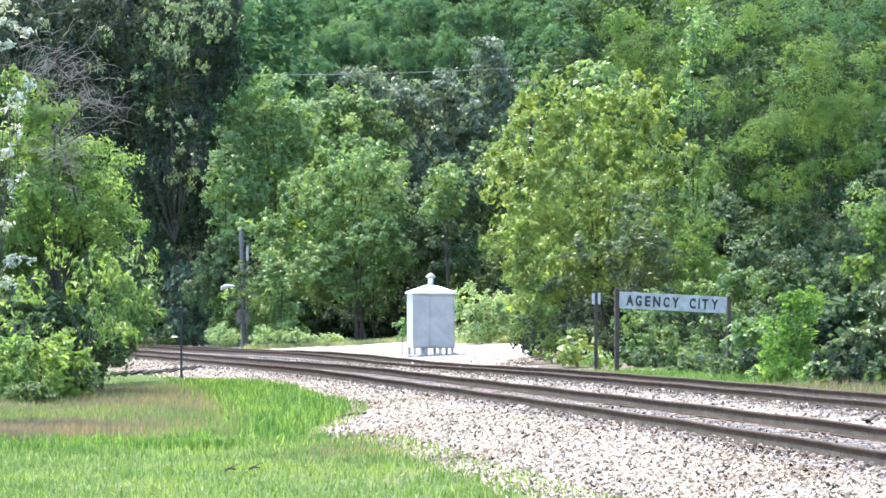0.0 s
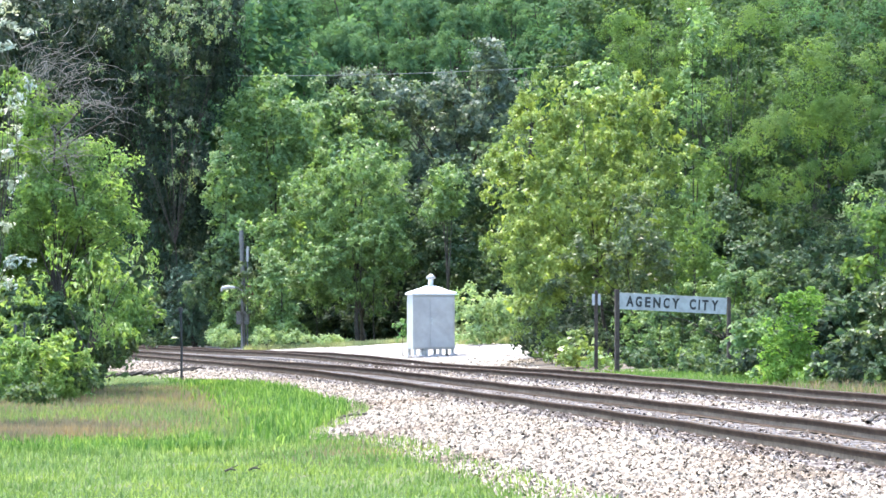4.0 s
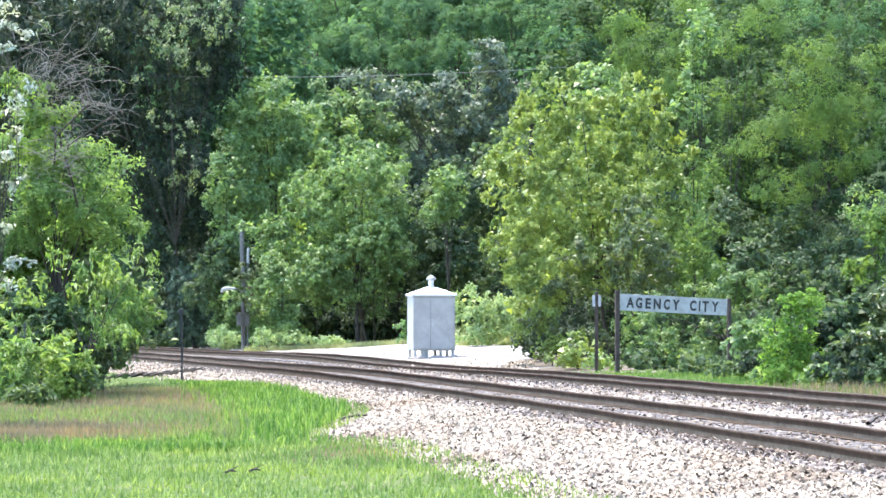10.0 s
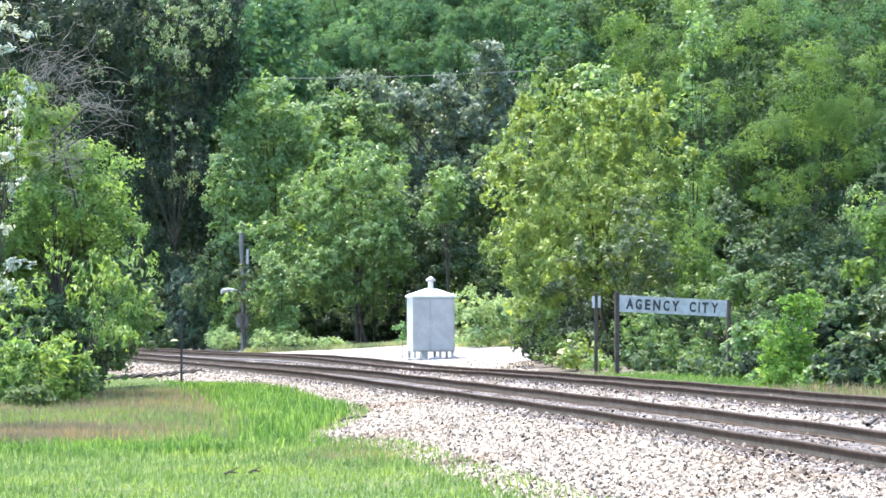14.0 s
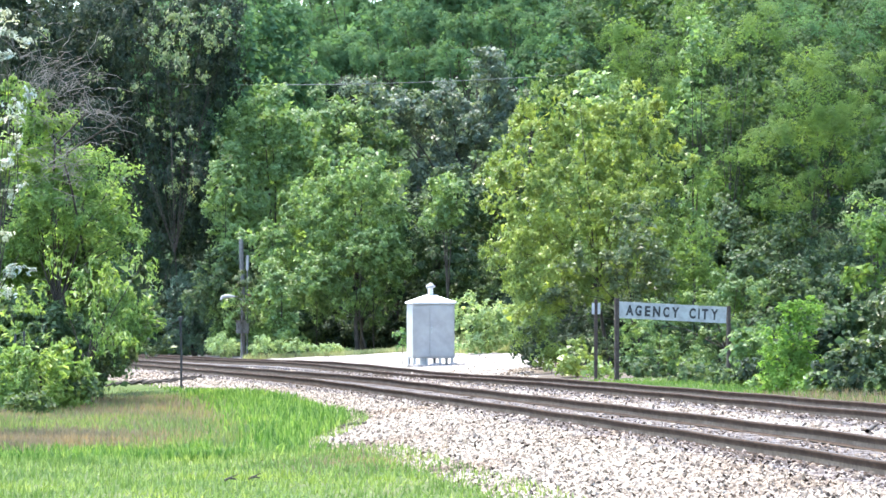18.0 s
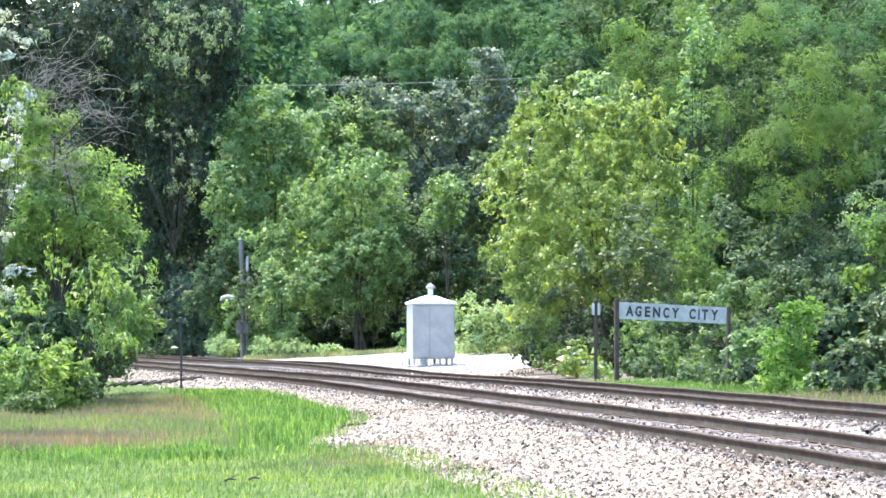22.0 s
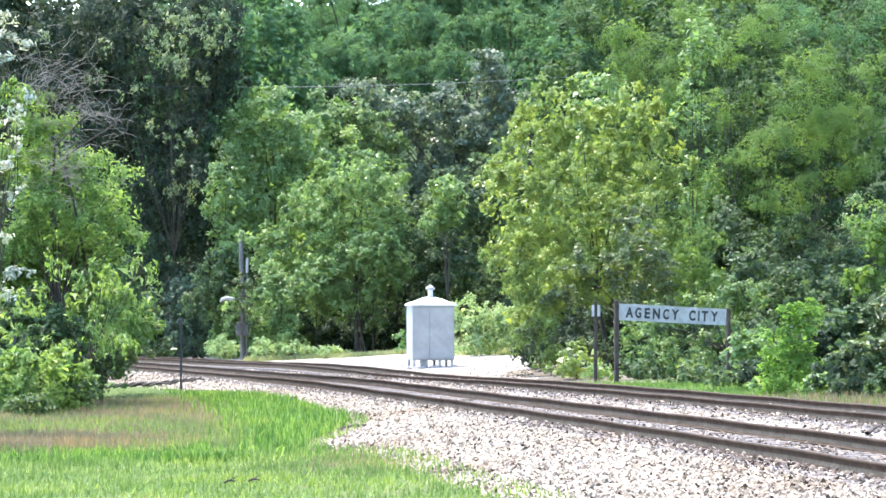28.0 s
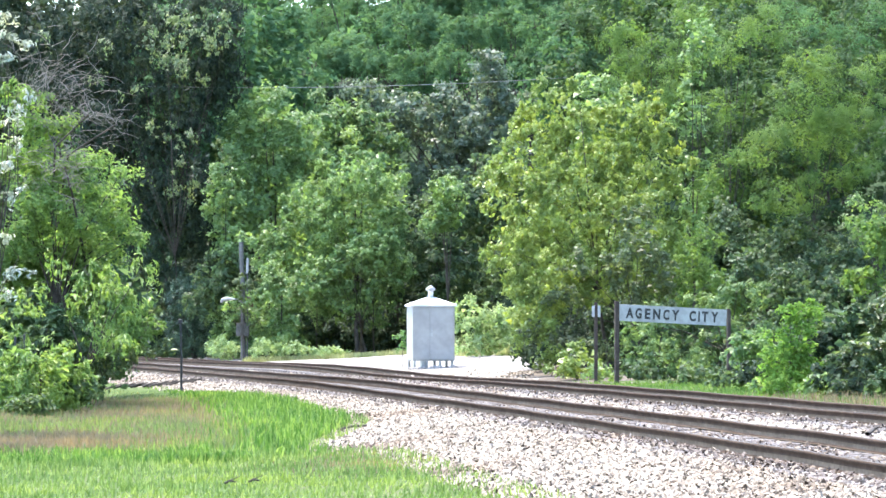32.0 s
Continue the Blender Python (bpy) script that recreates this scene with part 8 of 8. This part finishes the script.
# ---- station sign ----
def station_sign():
    xl, yl, xr, yr = 4.98, 98.0, 8.13, 98.8
    zl, zr = (float(ground_z(np.float64(a), np.float64(c))) for a, c in ((xl, yl), (xr, yr)))
    root = empty("station_sign", xl, yl, zl, "weathered white station name board on two dark posts", "sign")
    turn = math.atan2(yr - yl, xr - xl)
    root.rotation_euler = (0, 0, turn)
    length = math.hypot(xr - xl, yr - yl)
    part("post", box(-0.12, 0.0, -0.06, 0.06, -0.3, 1.88 - zl, 0.012), M_POST, root, "dark weathered timber post")
    part("post", box(length - 0.02, length + 0.08, -0.06, 0.06, zr - zl - 0.3, 1.66 - zl, 0.012), M_POST, root, "dark weathered timber post")
    drop = math.atan2(0.16, length)
    board = part("board", box(0.01, length - 0.03, -0.045, -0.005, -0.47, 0.0, 0.006), M_SIGN, root, "white painted board with black capitals")
    board.location = (0, 0, 1.79 - zl)
    board.rotation_euler = (0, drop, 0)
    for (a, c, lo, hi) in ((0.01, length - 0.03, -0.018, 0.0), (0.01, length - 0.03, -0.47, -0.455)):
        part("edge_strip", box(a, c, -0.055, -0.043, lo, hi, 0.003), M_SIGN, board)
    for text, x0, wide in (("A", 0.14, 0.225), ("G", 0.42, 0.185), ("E", 0.7, 0.165), ("N", 0.945, 0.215), ("C", 1.25, 0.18), ("Y", 1.5, 0.225),
                           ("C", 2.03, 0.19), ("I", 2.295, 0.045), ("T", 2.4, 0.19), ("Y", 2.68, 0.21)):
        cu = bpy.data.curves.new("letter", "FONT")
        cu.body, cu.size, cu.extrude, cu.offset = text, 0.4, 0.004, 0.015
        tmp = new("letter", cu)
        bpy.context.view_layer.update()
        me = bpy.data.meshes.new_from_object(tmp.evaluated_get(bpy.context.evaluated_depsgraph_get()))
        bpy.data.objects.remove(tmp)
        xs = [v.co.x for v in me.vertices]
        ys = [v.co.y for v in me.vertices]
        kx, ky = wide / (max(xs) - min(xs)), 0.3 / (max(ys) - min(ys))
        for v in me.vertices:
            v.co = ((v.co.x - min(xs)) * kx, -v.co.z, (v.co.y - min(ys)) * ky)
        me.materials.clear()
        me.materials.append(M_LETTER)
        ob = new("letter", me)
        ob.parent = board
        ob.location = (x0 + 0.07, -0.052, -0.385)
        tagged(ob, "black painted capital " + text)


station_sign()


def trackside_post():
    x, y = 4.42, 100.0
    z = float(ground_z(np.float64(x), np.float64(y)))
    root = empty("trackside_post", x, y, z, "thin dark post with two small pale plates at its top", "post")
    part("post", box(-0.05, 0.05, -0.05, 0.05, -0.3, 1.85 - z, 0.008), M_POST, root)
    part("crosspiece", box(-0.12, 0.13, -0.054, -0.046, 1.5 - z, 1.6 - z, 0.002), M_POST, root)
    part("plate", box(-0.12, -0.04, -0.075, -0.052, 1.42 - z, 1.75 - z, 0.004), M_SIGN, root, "small pale metal plate")
    part("plate", box(0.05, 0.13, -0.075, -0.052, 1.42 - z, 1.75 - z, 0.004), M_SIGN, root, "small pale metal plate")


trackside_post()


def marker_post():
    x, y = -7.45, 98.5
    s, u = line_place(x, y)
    z = float(bed_z(s, u))
    root = empty("marker_post", x, y, z, "thin dark trackside marker post at the ballast's edge", "post")
    tubes("post", [([(0, 0, -0.3), (0, 0, 1.0), (-0.03, 0, 2.05)], [0.038, 0.036, 0.032])], M_DARKMETAL, root, sides=8)
    part("cap", box(-0.09, 0.03, -0.03, 0.03, 1.98, 2.1, 0.008), M_DARKMETAL, root)


marker_post()


def field_stake(x, y, h):
    z = float(ground_z(np.float64(x), np.float64(y)))
    root = empty("field_stake", x, y, z, "thin dark steel fence stake in the bush", "stake", "fence stakes")
    tubes("stake", [([(0, 0, -0.3), (0, 0, h)], [0.019, 0.017])], M_DARKMETAL, root, sides=6)
    part("tip", box(-0.03, 0.03, -0.012, 0.012, h - 0.14, h - 0.02, 0.003), M_DARKMETAL, root)


field_stake(-9.36, 75.7, 1.74)
field_stake(-9.14, 75.5, 1.8)


# ---- pole and wire ----
def utility_pole():
    x, y = -9.25, 160.0
    z = float(ground_z(np.float64(x), np.float64(y)))
    root = empty("utility_pole", x, y, z, "weathered grey timber utility pole with a meter box", "utility pole")
    tubes("pole", [([(0, 0, -0.4), (0, 0, 3), (-0.1, 0, 5.6)], [0.12, 0.11, 0.1])], M_POLE, root, sides=12)
    meter = part("meter_box", box(-0.3, 0.3, -0.4, -0.16, 1.25, 1.85, 0.02), M_POLE, root, "grey metal meter box")
    part("meter_dial", box(-0.08, 0.08, -0.43, -0.4, 1.5, 1.7, 0.01), M_POLE, meter)
    tubes("conduit", [([(0.2, -0.08, 0), (0.2, -0.1, 4.3)], [0.035, 0.035])], M_POLE, root, sides=8)
    tubes("insulator", [([(0.2, -0.14, 4.15), (0.22, -0.15, 4.85)], [0.07, 0.07])], M_WHITE, root, "white service mast sleeve", sides=8)
    part("junction_box", box(0.24, 0.5, -0.42, -0.18, 2.6, 3.05, 0.02), M_RUSTBOX, root, "rust-red junction box")
    part("box_bracket", box(0.08, 0.3, -0.2, -0.1, 2.75, 2.85, 0.01), M_STEEL, root)
    tubes("lamp_arm", [([(0, -0.1, 2.7), (-0.2, -0.8, 2.95), (-0.5, -1.6, 2.95)], [0.03, 0.03, 0.03])], M_STEEL, root, sides=6)
    tubes("lamp_head", [([(-0.3, -1.6, 2.95), (-0.6, -1.6, 2.97), (-0.85, -1.6, 2.92), (-0.92, -1.6, 2.78)], [0.04, 0.09, 0.09, 0.05])], M_WHITE, root, "white lamp head", sides=10)


utility_pole()
pts = []
for i in range(41):
    a = i / 40
    k = (173.6 + 0.6 * a) / (152 + 4 * a)
    pts.append(((-15 + 24 * a) * k, (152 + 4 * a) * k, 1.615 + (9.91 + 0.85 * a - 0.35 * (1 - (2 * a - 1) ** 2)) * k))
tagged(tubes("overhead_wire", [(pts, [0.018] * 41)], M_WIRE, sides=6), "thin grey overhead wire strung before the wooded hill", "wire")


# ---- dead branches in the thicket ----
def dead_branches(x, y, z, count, spread, reach, seed, label, lean=0.0):
    rng = np.random.default_rng(seed)
    fz = float(ground_z(np.float64(x), np.float64(y)))
    root = empty("dead_tree", x, y, fz, label, "dead tree")
    dz = z - fz
    tubes("trunk", [([(lean, 6.0, -0.2), (lean + 0.1, 5.5, dz * 0.5), (lean * 0.6, 2.0, dz * 0.9), (0, 0.4, dz)], [0.05, 0.035, 0.025, 0.02])], M_BARK, root, sides=7)
    for k in range(count):
        a = rng.uniform(0.5, 2.3) if k % 3 else rng.uniform(-0.3, 0.6)
        l = reach * rng.uniform(0.5, 1.2)
        start = np.array([rng.normal(0, spread), rng.normal(0, 0.3), dz + rng.normal(0, spread)])
        bow, way = rng.normal(0, 0.3) - 0.35, np.array([math.cos(a), rng.normal(0, 0.25), math.sin(a)])
        p = [start + way * l * t + np.array([0.1 * rng.normal() * t, 0, bow * l * t * t]) for t in (0, 0.3, 0.65, 1)]
        r = rng.uniform(0.004, 0.01)
        tubes("branch", [([tuple(q) for q in p], [r, r * 0.8, r * 0.6, r * 0.3])], M_DEADWOOD, root, sides=4)


dead_branches(-9.5, 83.0, 6.75, 240, 0.6, 0.7, 5, "bare grey dead branches tangled in the thicket")
dead_branches(-8.8, 80.0, 4.95, 90, 0.32, 0.5, 6, "bare grey dead twigs in the locust tree")
dead_branches(-8.3, 80.5, 6.2, 34, 0.14, 0.42, 7, "pale dead twigs hanging from the edge of the thicket", -1.6)
dead_branches(-7.7, 81.0, 6.0, 26, 0.2, 0.5, 8, "long bare twigs reaching out of the thicket", -2.2)


# ---- small debris ----
def stick(name, pts, r, label):
    x, y, z = pts[0]
    root = empty(name, x, y, z, label, "debris")
    tubes("stem", [([(a - x, c - y, e - z) for a, c, e in pts], [r * k for k in (1.0, 0.9, 0.6)])], M_BARK, root, sides=6)
    mid = pts[1]
    tubes("twig", [([(mid[0] - x, mid[1] - y, mid[2] - z), (mid[0] - x + 0.12, mid[1] - y + 0.1, mid[2] - z + 0.05)], [r * 0.5, r * 0.3])], M_BARK, root, sides=5)


def rest(x, y, lift=0.03):
    s, u = line_place(np.float64(x), np.float64(y))
    return (x, y, float(bed_z(s, u) if u > toe_u(s) else ground_z(np.float64(x), np.float64(y))) + lift)


rng = np.random.default_rng(78)
for k in range(14):
    bx, by, turn, l = -9.9 + 0.18 * k + rng.normal(0, 0.08), 105.6 + rng.normal(0, 0.35), rng.normal(0.0, 0.3), rng.uniform(0.2, 0.4)
    dx, dy = math.cos(turn) * l, math.sin(turn) * l
    stick("fallen_branch", [rest(bx - dx, by - dy, 0.05), rest(bx, by, 0.13), rest(bx + dx, by + dy, 0.06)], rng.uniform(0.025, 0.045), "dark fallen branch along the edge of the ballast")
stick("fallen_stick", [rest(-1.95, 63.4), rest(-1.7, 63.7, 0.05), rest(-1.4, 63.8)], 0.03, "dark weathered stick at the edge of the ballast")
stick("fallen_stick", [rest(6.18, 50.4), rest(6.33, 51.0, 0.06), rest(6.5, 51.6, 0.1)], 0.035, "dark broken stick lying between the tracks")
stick("fallen_branch", [rest(-2.85, 45.20, 0.07), rest(-2.79, 45.24, 0.1), rest(-2.71, 45.27, 0.08)], 0.017, 'dark dead branch lying in the short grass')
stick("fallen_branch", [rest(-2.55, 45.40, 0.07), rest(-2.49, 45.44, 0.1), rest(-2.41, 45.47, 0.08)], 0.016, 'short dark piece of dead branch in the grass')
